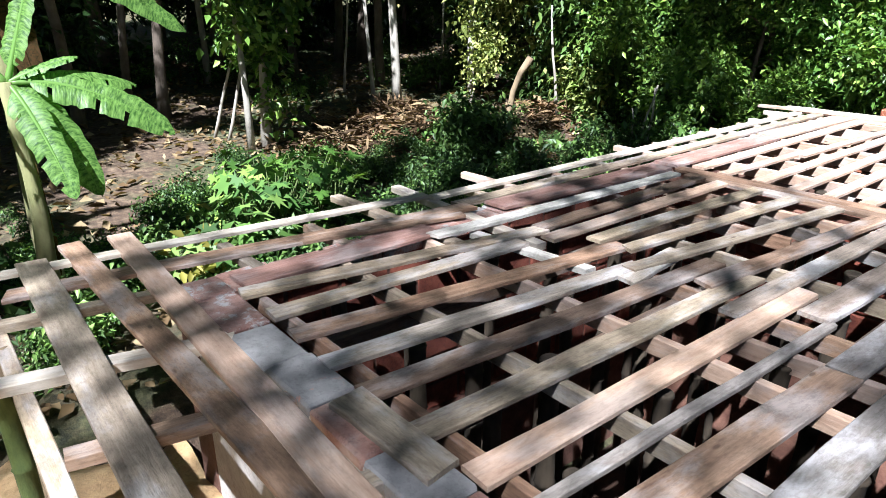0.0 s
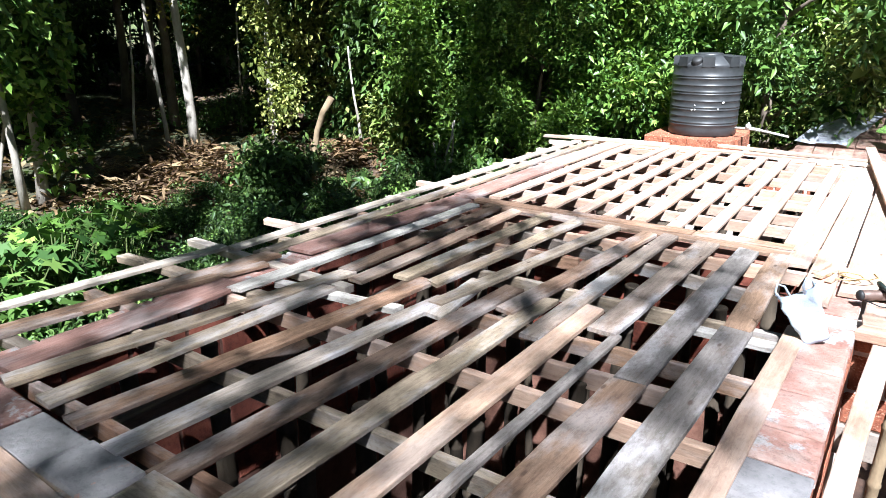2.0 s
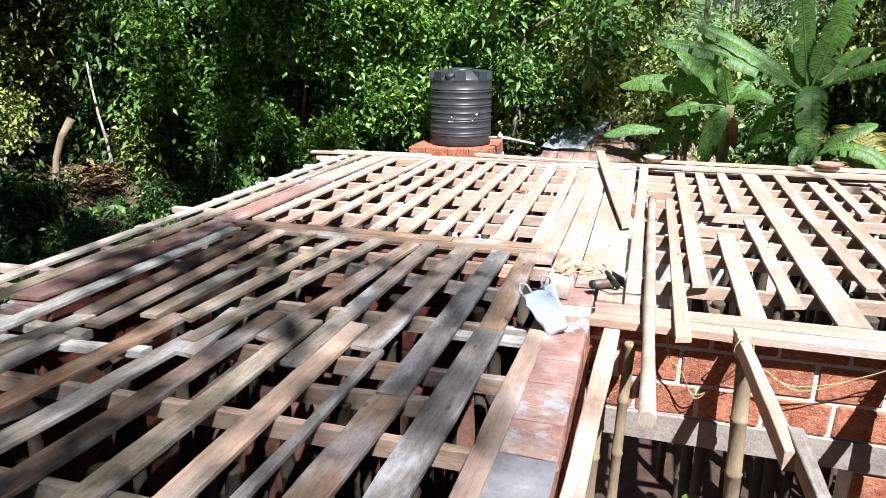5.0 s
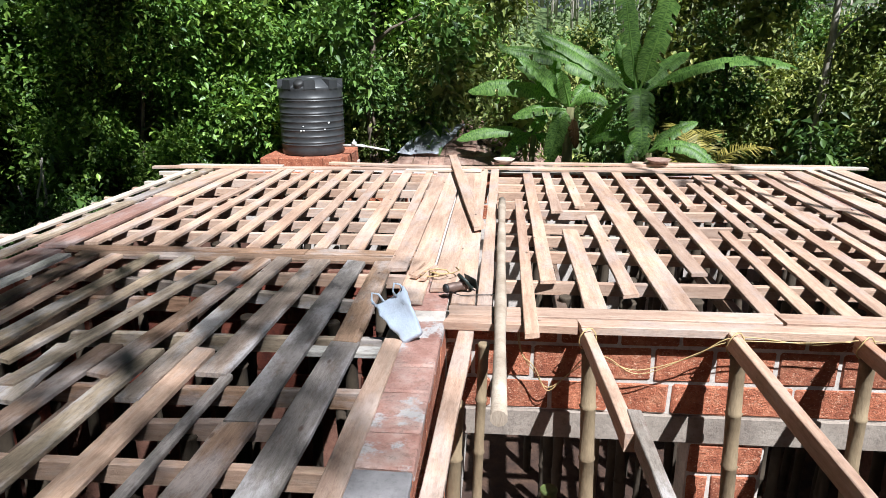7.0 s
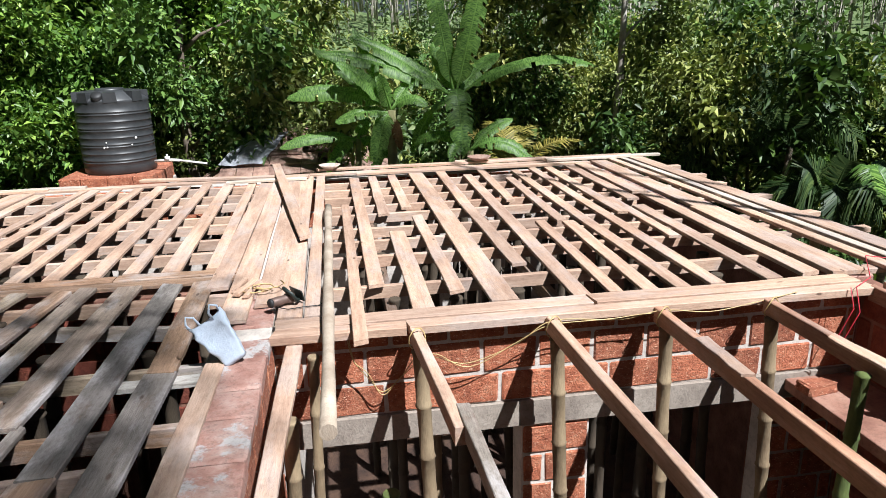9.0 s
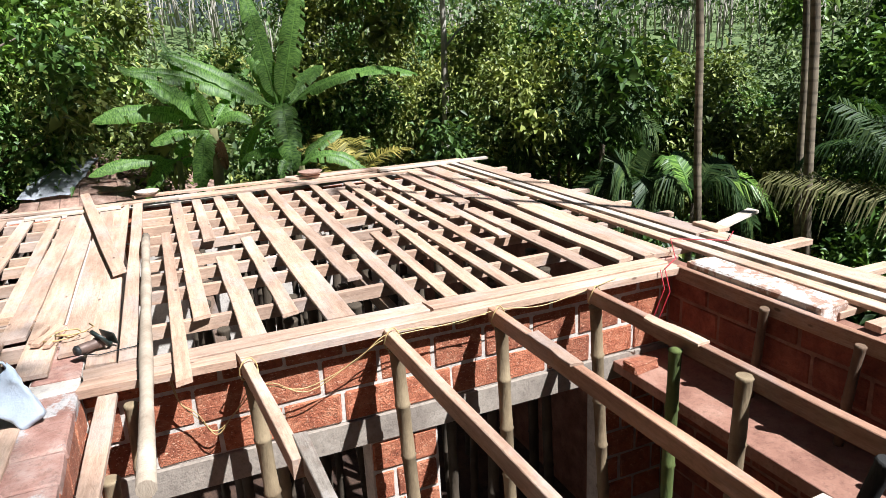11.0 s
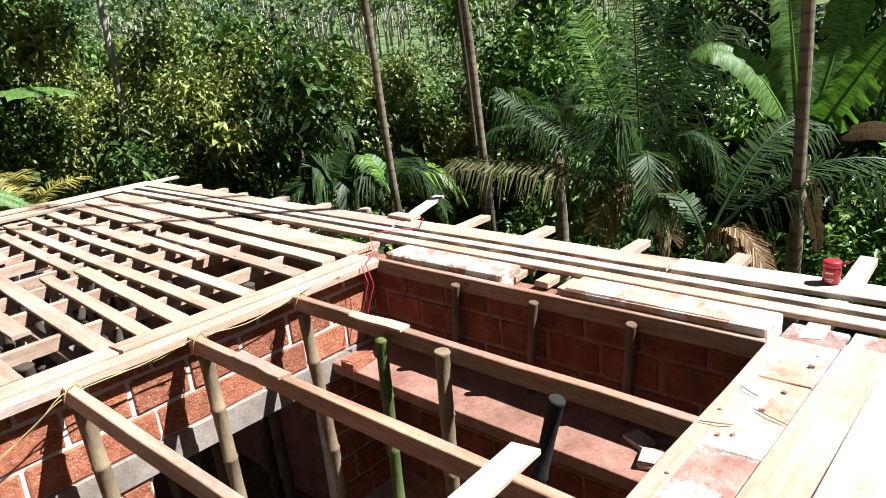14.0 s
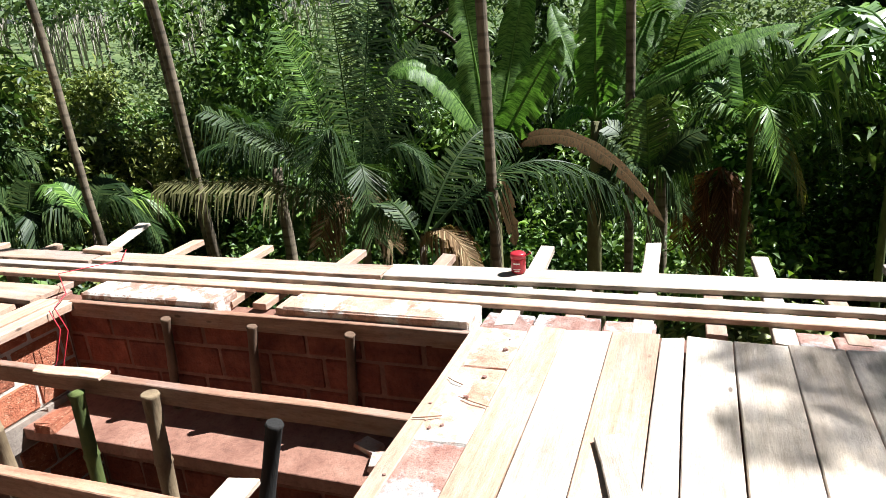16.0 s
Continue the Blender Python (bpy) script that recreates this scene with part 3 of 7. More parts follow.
room_b = [
    (-3.08, 1.45, -3.05, 4.9, 0.12, "n"), (-2.82, 1.42, -2.72, 3.2, 0.09, "n"), (-2.70, 2.6, -2.60, 5.05, 0.09, "n"), (-2.50, 1.42, -2.46, 5.0, 0.11, "n"),
    (-2.20, 1.42, -2.21, 5.05, 0.11, "n"), (-1.94, 1.42, -1.95, 5.0, 0.10, "n"), (-1.67, 1.42, -1.70, 5.05, 0.12, "n"),
    (-1.38, 1.42, -1.40, 5.0, 0.11, "n"), (-1.12, 1.42, -1.15, 5.05, 0.11, "n"), (-0.83, 1.42, -0.88, 5.0, 0.13, "n"),
    (-0.53, 1.42, -0.60, 5.0, 0.10, "n"),
]
for *row, k in room_b:
    plank(row, MATS[k][0], MATS[k][1])
room_c = [
    (0.66, 4.9, 0.67, 0.77, 0.115, "n"), (0.89, 5.0, 0.88, 2.88, 0.105, "n"), (1.14, 5.0, 1.13, 3.1, 0.105, "n"), (1.46, 5.05, 1.46, 0.30, 0.185, "n"),
    (1.79, 5.05, 1.75, 3.12, 0.12, "n"), (1.75, 3.2, 1.75, 1.02, 0.115, "n"), (2.09, 4.75, 1.97, 0.28, 0.12, "n"), (2.33, 5.05, 2.25, 3.17, 0.105, "n"),
    (2.56, 4.4, 2.48, 2.18, 0.105, "n"), (2.28, 2.24, 2.21, 0.30, 0.095, "n"), (2.53, 2.18, 2.44, 0.28, 0.115, "n"),
    (1.19, 2.73, 1.19, 0.53, 0.105, "n"), (0.94, 2.17, 0.93, 0.28, 0.14, "n"),
]
room_c_east = [
    (2.75, 4.9, 2.67, 0.29, 0.11, "n"), (3.02, 5.0, 2.92, 0.29, 0.11, "n"), (3.24, 5.0, 3.16, 2.35, 0.12, "n"),
    (3.42, 2.60, 3.35, 0.29, 0.13, "n"), (3.28, 3.0, 3.22, 1.45, 0.10, "n"), (3.55, 5.05, 3.50, 2.9, 0.13, "n"),
]
for *row, k in room_c + room_c_east:
    plank(row, MATS[k][0], MATS[k][1])

# boards over the middle wall and along the long front edge
for i, row in enumerate([(-0.42, 0.95, -0.42, 5.0, 0.15), (-0.24, 0.30, -0.26, 5.1, 0.17), (-0.05, 0.55, -0.07, 5.2, 0.16), (0.10, 0.30, 0.07, 5.2, 0.15), (0.24, 0.28, 0.24, 5.2, 0.10)]):
    plank(row, WOOD_NEW, "pale new plank lying on the wall top", 0.0)
FRONT = "long tan board along the front edge of the shuttering"
plank((0.02, 0.19, 2.0, 0.20, 0.15), WOOD_NEW, FRONT, 0.0, 0.03)
plank((2.0, 0.20, 3.86, 0.20, 0.15), WOOD_NEW, FRONT, 0.0, 0.03)
plank((0.02, 0.055, 0.80, 0.05, 0.11), WOOD_NEW, FRONT, -0.004, 0.05)
plank((0.80, 0.05, 3.86, 0.05, 0.11), WOOD_NEW, FRONT, -0.004, 0.05)
for row in [(-3.2, 1.33, -1.2, 1.35, 0.13), (-1.2, 1.35, -0.24, 1.36, 0.13), (-3.0, 1.19, -0.3, 1.2, 0.12)]:
    plank(row, WOOD_RED, "reddish plank lying along the cross wall", -0.004)

# the west eaves: long strips and wide boards on outriggers
west = [
    (-4.26, -3.76, -3.96, -0.92, 0.10, "p"), (-3.88, -0.94, -3.80, 5.3, 0.10, "p"), (-3.92, -3.78, -3.52, -0.85, 0.15, "r"), (-3.62, -0.90, -3.57, 5.2, 0.13, "o"),
    (-3.68, -2.25, -3.42, -1.0, 0.085, "r"), (-3.31, -2.73, -3.30, -1.39, 0.21, "d"), (-3.42, -0.70, -3.30, 1.25, 0.22, "d"),
    (-3.34, 1.35, -3.30, 3.2, 0.24, "d"), (-3.34, 3.25, -3.26, 5.2, 0.26, "n"),
]
for *row, k in west:
    plank(row, MATS[k][0], MATS[k][1], 0.004, group="boards along the west eaves")
for x0, y0, x1, y1, w, k in [(-4.47, -1.43, -2.9, -1.36, 0.09, "o"), (-4.40, -0.91, -2.7, -0.97, 0.08, "p"), (-4.37, -0.19, -3.3, -0.15, 0.07, "n"), (-4.17, 1.70, -3.3, 1.7, 0.08, "n"),
                             (-3.98, 2.51, -3.3, 2.5, 0.08, "o"), (-4.04, 3.27, -3.3, 3.25, 0.08, "n"), (-4.05, 4.2, -3.3, 4.2, 0.08, "p"), (-4.2, 4.9, -3.3, 4.85, 0.09, "p")]:
    board("outrigger", x0, y0, x1, y1, w, -0.026, None, 0.05, MATS[k][0], "sawn timber outrigger under the eaves boards", "batten", "outriggers of the west eaves")
for y, k in [(-2.55, "o"), (-1.95, "r"), (-0.5, "o"), (0.4, "r"), (1.0, "o"), (2.1, "r"), (3.0, "o"), (3.8, "n"), (4.6, "n")]:
    board("outrigger", -4.0, y, -3.25, y + 0.02, 0.08, -0.026, None, 0.05, MATS[k][0], "sawn timber outrigger under the eaves boards", "batten", "outriggers of the west eaves")

# the south-west eaves: three broad planks on battens
for row, k in [((-4.33, -3.585, -0.5, -3.66, 0.17), "o"), ((-4.52, -3.345, -0.55, -3.235, 0.14), "r"), ((-4.52, -3.05, -0.6, -3.19, 0.15), "n")]:
    plank(row, MATS[k][0], MATS[k][1], 0.012, 0.03, "broad planks on the south-west eaves")
plank((-1.95, -2.88, -1.35, -2.86, 0.16), WOOD_OLD, "short grey plank lying on the wall top", 0.016, 0.03)
for x0, y0, x1, y1, w, k in [(-3.66, -4.1, -3.48, -3.0, 0.08, "o"), (-3.02, -4.05, -2.76, -3.0, 0.10, "p"), (-2.30, -3.82, -2.12, -3.0, 0.09, "r"), (-1.6, -3.9, -1.5, -3.0, 0.09, "o")]:
    board("batten", x0, y0, x1, y1, w, -0.02, None, 0.05, MATS[k][0], "sawn batten under the eaves planks", "batten", "battens of the south-west eaves")
board("bearer", -4.3, -3.86, -0.5, -3.86, 0.07, -0.07, None, 0.09, WOOD_OLD, "timber bearer carrying the eaves battens", "beam")

# the east eaves
east = [
    (4.63, 5.5, 4.62, 0.55, 0.19, "n"), (4.63, 0.55, 4.62, -1.9, 0.20, "n"), (4.64, -1.9, 4.72, -6.2, 0.22, "p"), (4.44, 5.5, 4.40, -6.2, 0.085, "p"),
    (4.27, 5.4, 4.23, -6.2, 0.10, "n"), (4.07, 5.4, 4.02, 2.4, 0.22, "n"), (4.00, 2.4, 3.93, 0.30, 0.26, "n"), (3.76, 5.2, 3.72, 3.2, 0.16, "n"), (3.74, 3.1, 3.66, 0.35, 0.14, "n"),
]
for *row, k in east:
    plank(row, MATS[k][0], MATS[k][1], 0.018 if row[0] > 4.2 else 0.0, 0.03, "boards along the east eaves", segs=7)
for x1, y in [(4.95, 4.65), (4.95, 4.02), (4.87, 3.46), (4.97, 2.76), (4.92, 1.95), (4.97, 1.35), (5.19, 0.05), (5.12, -0.67), (5.11, -1.49), (5.08, -2.20), (5.32, -2.85), (5.46, -3.55), (5.26, -4.20), (5.2, -4.9)]:
    board("outrigger", 4.0, y, x1, y + 0.02, 0.10, -0.014, None, 0.045, WOOD_PALE if y < -2.5 else WOOD_NEW, "sawn timber outrigger under the eaves boards", "batten", "outriggers of the east eaves")
for y in [1.65, 0.4, -0.35, -1.05, -1.3, -1.8, -2.0, -2.45, -3.2, -3.9, -4.5]:
    board("outrigger", 4.05, y, 4.66, y + 0.01, 0.10, -0.014, None, 0.04, WOOD_NEW, "short sawn timber under the eaves boards", "batten", "outriggers of the east eaves")
board("plank", 4.80, 0.60, 5.32, 0.74, 0.11, 0.035, 0.075, 0.025, WOOD_PALE, "loose pale board propped on a timber offcut", "plank")
board("offcut", 4.72, 0.48, 4.74, 0.78, 0.12, 0.046, None, 0.03, WOOD_NEW, "short timber offcut lying on the eaves boards", "offcut")

# the planked porch deck in front of the camera's feet
edges = [-3.00, -3.185, -3.41, -3.64, -3.755, -3.965, -4.195, -4.42, -4.63, -4.86, -5.1]
for i, (a, b) in enumerate(zip(edges[:-1], edges[1:])):
    plank((3.96 + 0.01 * (i % 3), (a + b) / 2, 0.0 + 0.02 * (i % 2), (a + b) / 2 + 0.03, a - b - 0.005), WOOD_NEW if i in (0, 2, 8) else WOOD_PALE, "broad pale plank of the close-boarded porch deck", 0.004 - 0.003 * (i % 2), 0.03, "close-boarded porch deck", segs=6)
plank((0.02, -2.74, 3.9, -2.74, 0.07), WOOD_NEW, "long pale board along the edge of the open bay", -0.002, 0.05, segs=7)
plank((3.87, -2.7, 3.865, 0.04, 0.045), WOOD_BAY, "long board fixed along the wall top", -0.004, 0.10, segs=7)
board("plank", 3.05, -3.50, 2.45, -3.66, 0.11, 0.026, 0.03, 0.016, WOOD_PALE, "split triangular offcut lying on the deck", "plank")

# joists and bearers beneath the planks
for y, xa, xb, k in [(-2.70, -3.25, -0.26, "r"), (-2.11, -3.25, -0.26, "o"), (-1.48, -3.25, -0.26, "n"), (-1.15, -1.30, -0.62, "n"), (-0.85, -2.0, -0.26, "r"), (-0.24, -2.3, -0.26, "o"), (0.29, -3.25, -1.7, "r"), (0.86, -3.25, -0.26, "n")]:
    board("joist", xa, y, xb, y + 0.04, 0.048, -0.032, None, 0.09, MATS[k][0], "sawn joist carrying the shuttering planks", "joist", "joists of the shuttering")
board("joist", -2.45, 0.74, -0.5, 0.36, 0.05, -0.034, None, 0.085, WOOD_GREY, "grey sawn joist set askew under the planks", "joist", "joists of the shuttering")
board("batten", -3.15, -1.16, -2.20, -1.06, 0.075, -0.026, None, 0.04, WOOD_WHITE, "whitewashed batten under the planks", "batten")
board("batten", -0.78, -0.37, -0.24, -0.36, 0.085, -0.026, None, 0.03, WOOD_WHITE, "whitewashed batten under the planks", "batten")
for i, y in enumerate([1.95, 2.40, 2.92, 3.30, 3.88, 4.38, 4.85]):
    board("joist", -3.25, y, -0.26, y + 0.03 * (-1) ** i, 0.05, -0.03, None, 0.09, WOOD_NEW, "sawn joist carrying the shuttering planks", "joist", "joists of the shuttering")
for i, y in enumerate([0.84, 1.56, 2.02, 2.46, 3.0, 3.4, 3.85, 4.3, 4.74]):
    board("joist", 0.28, y, 3.6, y + 0.03 * (-1) ** i, 0.05, -0.03, None, 0.09, WOOD_NEW, "sawn joist carrying the shuttering planks", "joist", "joists of the shuttering")
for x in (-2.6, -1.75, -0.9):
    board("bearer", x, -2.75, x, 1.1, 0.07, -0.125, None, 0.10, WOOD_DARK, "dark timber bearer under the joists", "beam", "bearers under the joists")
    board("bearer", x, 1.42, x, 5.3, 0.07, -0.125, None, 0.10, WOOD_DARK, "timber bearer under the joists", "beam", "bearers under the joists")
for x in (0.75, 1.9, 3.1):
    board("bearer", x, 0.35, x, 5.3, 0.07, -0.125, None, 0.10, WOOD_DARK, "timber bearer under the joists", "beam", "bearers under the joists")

# open bay: four joists, a split offcut and loose boards
board("joist", 0.84, 0.0, 0.92, -1.02, 0.055, -0.012, -0.06, 0.095, WOOD_NEW, "tan sawn joist ending in a splice over the open bay", "joist", "joists of the open bay")
board("joist", 0.96, -0.84, 0.99, -2.71, 0.06, -0.05, -0.03, 0.09, WOOD_GREY, "grey sawn joist spliced on below the first", "joist", "joists of the open bay")
for x0, x1 in [(1.66, 1.71), (2.355, 2.37), (3.08, 3.065)]:
    board("joist", x0, 0.0, x1, -2.71, 0.055, -0.012, None, 0.095, WOOD_NEW if x0 < 2 else WOOD_BAY, "reddish sawn joist spanning the open bay", "joist", "joists of the open bay", segs=6)
board("joist", 0.14, 0.02, 0.07, -1.9, 0.09, -0.055, -0.10, 0.03, WOOD_NEW, "tan board standing along the bay's wall", "joist")
board("plank", 3.05, -0.62, 3.07, -1.05, 0.08, 0.002, None, 0.016, WOOD_NEW, "short packing piece nailed on a joist", "offcut")
board("plank", 2.35, -0.95, 2.36, -0.5, 0.07, 0.002, None, 0.016, WOOD_NEW, "short packing piece nailed on a joist", "offcut")
board("plank", 2.52, -2.27, 1.3, -2.29, 0.12, 0.006, -0.01, 0.022, WOOD_PALE, "bleached board lying over two joists", "plank")


def log_pole():
    pts = [(0.34, 3.1 - 0.42 * i, 0.044 + 0.01 * math.sin(i * 1.3) - 0.003 * i) for i in range(11)]
    me = tubes_mesh("pole", [(pts, [0.036 + 0.004 * math.sin(i * 2.1) for i in range(11)])], POLE, 10)
    tagged(part("wooden_pole", me), "peeled pale wooden pole resting on the front board", "pole")


log_pole()
board("plank", 0.51, 3.25, 0.52, -0.22, 0.085, 0.03, 0.035, 0.03, WOOD_NEW, "long tan plank lying loose over the front board", "plank")
board("plank", -0.36, 5.75, 0.15, 1.98, 0.11, 0.10, 0.06, 0.03, WOOD_NEW, "crooked plank lying slantwise on the deck", "plank", roll=0.12)
for row, z, k in [((-2.0, 5.32, 0.1, 5.02, 0.11), 0.05, "n"), ((-3.8, 5.02, -0.3, 5.20, 0.13), 0.012, "n"), ((-0.3, 5.28, 3.6, 5.40, 0.13), 0.012, "n"), ((0.2, 5.45, 4.6, 5.45, 0.10), 0.05, "n"), ((-0.9, 4.9, 0.05, 4.95, 0.09), 0.04, "p"),
                  ((-4.0, 5.06, -2.6, 5.08, 0.09), 0.04, "p"), ((3.3, 5.3, 5.0, 5.35, 0.10), 0.05, "p"), ((0.7, 5.25, 3.9, 5.2, 0.12), 0.008, "n"), ((2.1, 5.6, 3.4, 5.5, 0.1), 0.045, "n"), ((-4.3, 4.9, -3.0, 5.05, 0.1), 0.04, "n")]:
    plank(row, MATS[k][0], "tan plank lying along the far edge of the deck", z, 0.03, "planks along the far edge")


# ---- bamboo props ----
def bamboo(name, foot, head, radius, mat, label, group="bamboo props", nodes=None, pointed=False):
    a, b = Vector(foot), Vector(head)
    length = (b - a).length
    count = nodes or max(3, int(length / 0.34))
    pts, rad = [], []
    for i in range(count):
        for u, k in ((0.0, 1.0), (0.46, 0.95), (0.93, 1.0), (0.965, 1.16)):
            pts.append((i + u) / count)
            rad.append(radius * k)
    pts.append(1.0)
    rad.append(radius * (0.35 if pointed else 0.98))
    rng = random.Random(label + str(foot))
    bow = rng.uniform(-0.03, 0.03)
    d = b - a
    side = Vector((1, 0.3, 0)) * bow
    line = [Vector((0, 0, 0)) + d * u + side * math.sin(u * math.pi) for u in pts]
    me = tubes_mesh("bamboo", [(line, rad)], mat, 10)
    ob = part(name, me, None, Matrix.Translation(a))
    return tagged(ob, label, "prop", group)


DRY, GRN = "dry yellow-brown bamboo prop under the formwork", "fresh green bamboo prop with pointed top"
bamboo("bamboo_prop", (0.24, -0.14, FLOOR_Z), (0.25, -0.12, -0.08), 0.032, BAMBOO_DRY, DRY)
bamboo("bamboo_prop", (0.06, -0.30, FLOOR_Z), (0.10, -0.20, -0.42), 0.045, BAMBOO_DRY, DRY)
bamboo("bamboo_prop", (0.93, -0.15, FLOOR_Z), (0.85, -0.10, -0.11), 0.045, BAMBOO_DRY, DRY)
bamboo("bamboo_prop", (1.80, -0.16, FLOOR_Z), (1.67, -0.11, -0.11), 0.043, BAMBOO_DRY, DRY)
bamboo("bamboo_prop", (2.42, -0.18, FLOOR_Z), (2.36, -0.11, -0.11), 0.042, BAMBOO_DRY, DRY)
bamboo("bamboo_prop", (3.22, -0.15, FLOOR_Z), (3.06, -0.11, -0.11), 0.042, BAMBOO_DRY, DRY)
bamboo("bamboo_prop", (2.93, -0.97, FLOOR_Z), (2.985, -0.945, -0.06), 0.036, BAMBOO_GREEN, GRN, pointed=True)
bamboo("bamboo_prop", (2.88, -1.42, FLOOR_Z), (2.99, -1.41, -0.02), 0.040, BAMBOO_DRY, DRY)
bamboo("bamboo_prop", (2.45, -1.62, FLOOR_Z), (2.78, -2.245, 0.07), 0.034, BAMBOO_BLACK, "blackened bamboo prop with wire round its top")
bamboo("bamboo_prop", (0.75, -0.55, FLOOR_Z), (0.62, -0.5, -0.75), 0.045, BAMBOO_GREEN, "short green bamboo prop standing in the bay")
bamboo("bamboo_prop", (1.05, 0.6, FLOOR_Z), (1.02, 0.55, -0.82), 0.04, BAMBOO_DRY, DRY)
for y in (-0.79, -1.41, -2.04):
    bamboo("bamboo_prop", (3.79, y + 0.05, -0.66), (3.80, y, -0.045), 0.028, BAMBOO_BROWN, "short dry bamboo prop standing on the ledge", "props on the ledge", 2)
# props under the deck: its shade is put into their dull colour, not age
prop_rng = random.Random(5)
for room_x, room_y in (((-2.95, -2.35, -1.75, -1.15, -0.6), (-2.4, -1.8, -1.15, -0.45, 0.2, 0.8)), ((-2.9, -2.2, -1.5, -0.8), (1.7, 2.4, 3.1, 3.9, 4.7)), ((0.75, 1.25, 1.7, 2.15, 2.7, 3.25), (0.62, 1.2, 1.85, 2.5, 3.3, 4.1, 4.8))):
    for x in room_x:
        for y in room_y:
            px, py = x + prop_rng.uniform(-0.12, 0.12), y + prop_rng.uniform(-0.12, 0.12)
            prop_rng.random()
            bamboo("bamboo_prop", (px + prop_rng.uniform(-0.1, 0.1), py, FLOOR_Z), (px, py, -0.09), prop_rng.uniform(0.035, 0.05), BAMBOO_SHADED, "old dull bamboo prop under the joists")
bamboo("bamboo_prop", (-3.02, -3.93, -1.6), (-3.07, -3.93, -0.10), 0.045, BAMBOO_GREEN, "fresh green bamboo prop under the eaves")
bamboo("bamboo_prop", (-2.2, -3.75, FLOOR_Z), (-3.45, -3.88, -0.08), 0.04, BAMBOO_DRY, DRY)
for x, y in ((4.5, -0.7), (4.5, -2.2), (4.5, -3.5), (4.5, 1.4), (4.5, 3.4), (-3.9, -1.4), (-3.9, 0.2), (-3.9, 1.7), (-3.9, 3.3)):
    bamboo("bamboo_prop", (x, y, ground_height(x, y) - 0.2), (x, y, -0.06), 0.045, BAMBOO_DRY, DRY)


# ---- plants ----
def leaf_mesh(name, centres, ways, lengths, widths, mat, seed, fold=0.25, droop=0.25):
    """Many single leaves: each a pair of folded, drooping blades of its own."""
    rs = np.random.RandomState(seed)
    n = len(centres)
    d = ways / np.linalg.norm(ways, axis=1, keepdims=True)
    up = np.tile((0.0, 0.0, 1.0), (n, 1)) + rs.normal(0, 0.45, (n, 3))
    s = np.cross(d, up)
    s /= np.linalg.norm(s, axis=1, keepdims=True) + 1e-6
    u = np.cross(s, d)
    L, W = lengths[:, None], widths[:, None]
    base = centres
    mid = base + d * L * 0.45
    tip = base + d * L - np.array((0, 0, 1.0)) * L * droop
    left = mid + s * W * 0.5 + u * W * fold
    right = mid - s * W * 0.5 + u * W * fold
    v = np.stack([base, left, tip, right], 1).reshape(-1, 3)
    k = np.arange(n)[:, None] * 4
    f = np.concatenate([k + np.array([[0, 2, 1]]), k + np.array([[0, 3, 2]])], 0)
    me = bpy.data.meshes.new(name)
    me.vertices.add(len(v))
    me.vertices.foreach_set("co", v.astype(np.float32).ravel())
    me.loops.add(f.size)
    me.loops.foreach_set("vertex_index", f.astype(np.int32).ravel())
    me.polygons.add(len(f))
    me.polygons.foreach_set("loop_start", np.arange(0, f.size, 3, dtype=np.int32))
    me.materials.append(mat)
    me.update(calc_edges=True)
    return me


def crown_mesh(seed, clumps, size, leaf, mat, per=11, spread=0.35, aspect=0.45, base=0.0, lumps=10, droop=0.25, core=True):
    """Leaves in sprays, the sprays in lumps round a dense core, the lumps in an uneven crown of the given half sizes."""
    rs = np.random.RandomState(seed)
    lump = rs.normal(0, 0.48, (lumps, 3)).clip(-0.95, 0.95)
    lump_r = rs.uniform(0.15, 0.37, lumps)
    which = rs.randint(0, lumps, clumps)
    way = rs.normal(0, 1, (clumps, 3))
    way /= np.linalg.norm(way, axis=1, keepdims=True)
    way[:, 2] = way[:, 2] * 0.85 + 0.22
    c = lump[which] + way * (lump_r[which] * rs.uniform(0.6, 1.0, clumps) ** 0.5)[:, None]
    c = c * np.array(size) + np.array((0, 0, base))
    cen = np.repeat(c, per, 0)
    out = np.repeat(way, per, 0)
    dirs = out * 0.55 + rs.normal(0, 0.7, cen.shape)
    dirs[:, 2] -= 0.12
    cen = cen + rs.normal(0, spread * 0.45, cen.shape)
    length = leaf * rs.uniform(0.65, 1.25, len(cen))
    width = length * aspect * rs.uniform(0.8, 1.2, len(cen))
    if core:
        k = 64
        inner = rs.normal(0, 1, (lumps * k, 3))
        inner /= np.linalg.norm(inner, axis=1, keepdims=True)
        r = np.repeat(lump_r, k)[:, None]
        at = (np.repeat(lump, k, 0) + inner * r * rs.uniform(0.1, 0.62, (lumps * k, 1))) * np.array(size) + np.array((0, 0, base - 0.05))
        big = np.repeat(lump_r, k) * np.mean(size) * rs.uniform(0.30, 0.52, lumps * k)
        cen, dirs = np.concatenate([cen, at]), np.concatenate([dirs, rs.normal(0, 1, at.shape)])
        length, width = np.concatenate([length, big]), np.concatenate([width, big * 0.75])
    return leaf_mesh("crown", cen, dirs, length, width, mat, seed + 1, droop=droop)


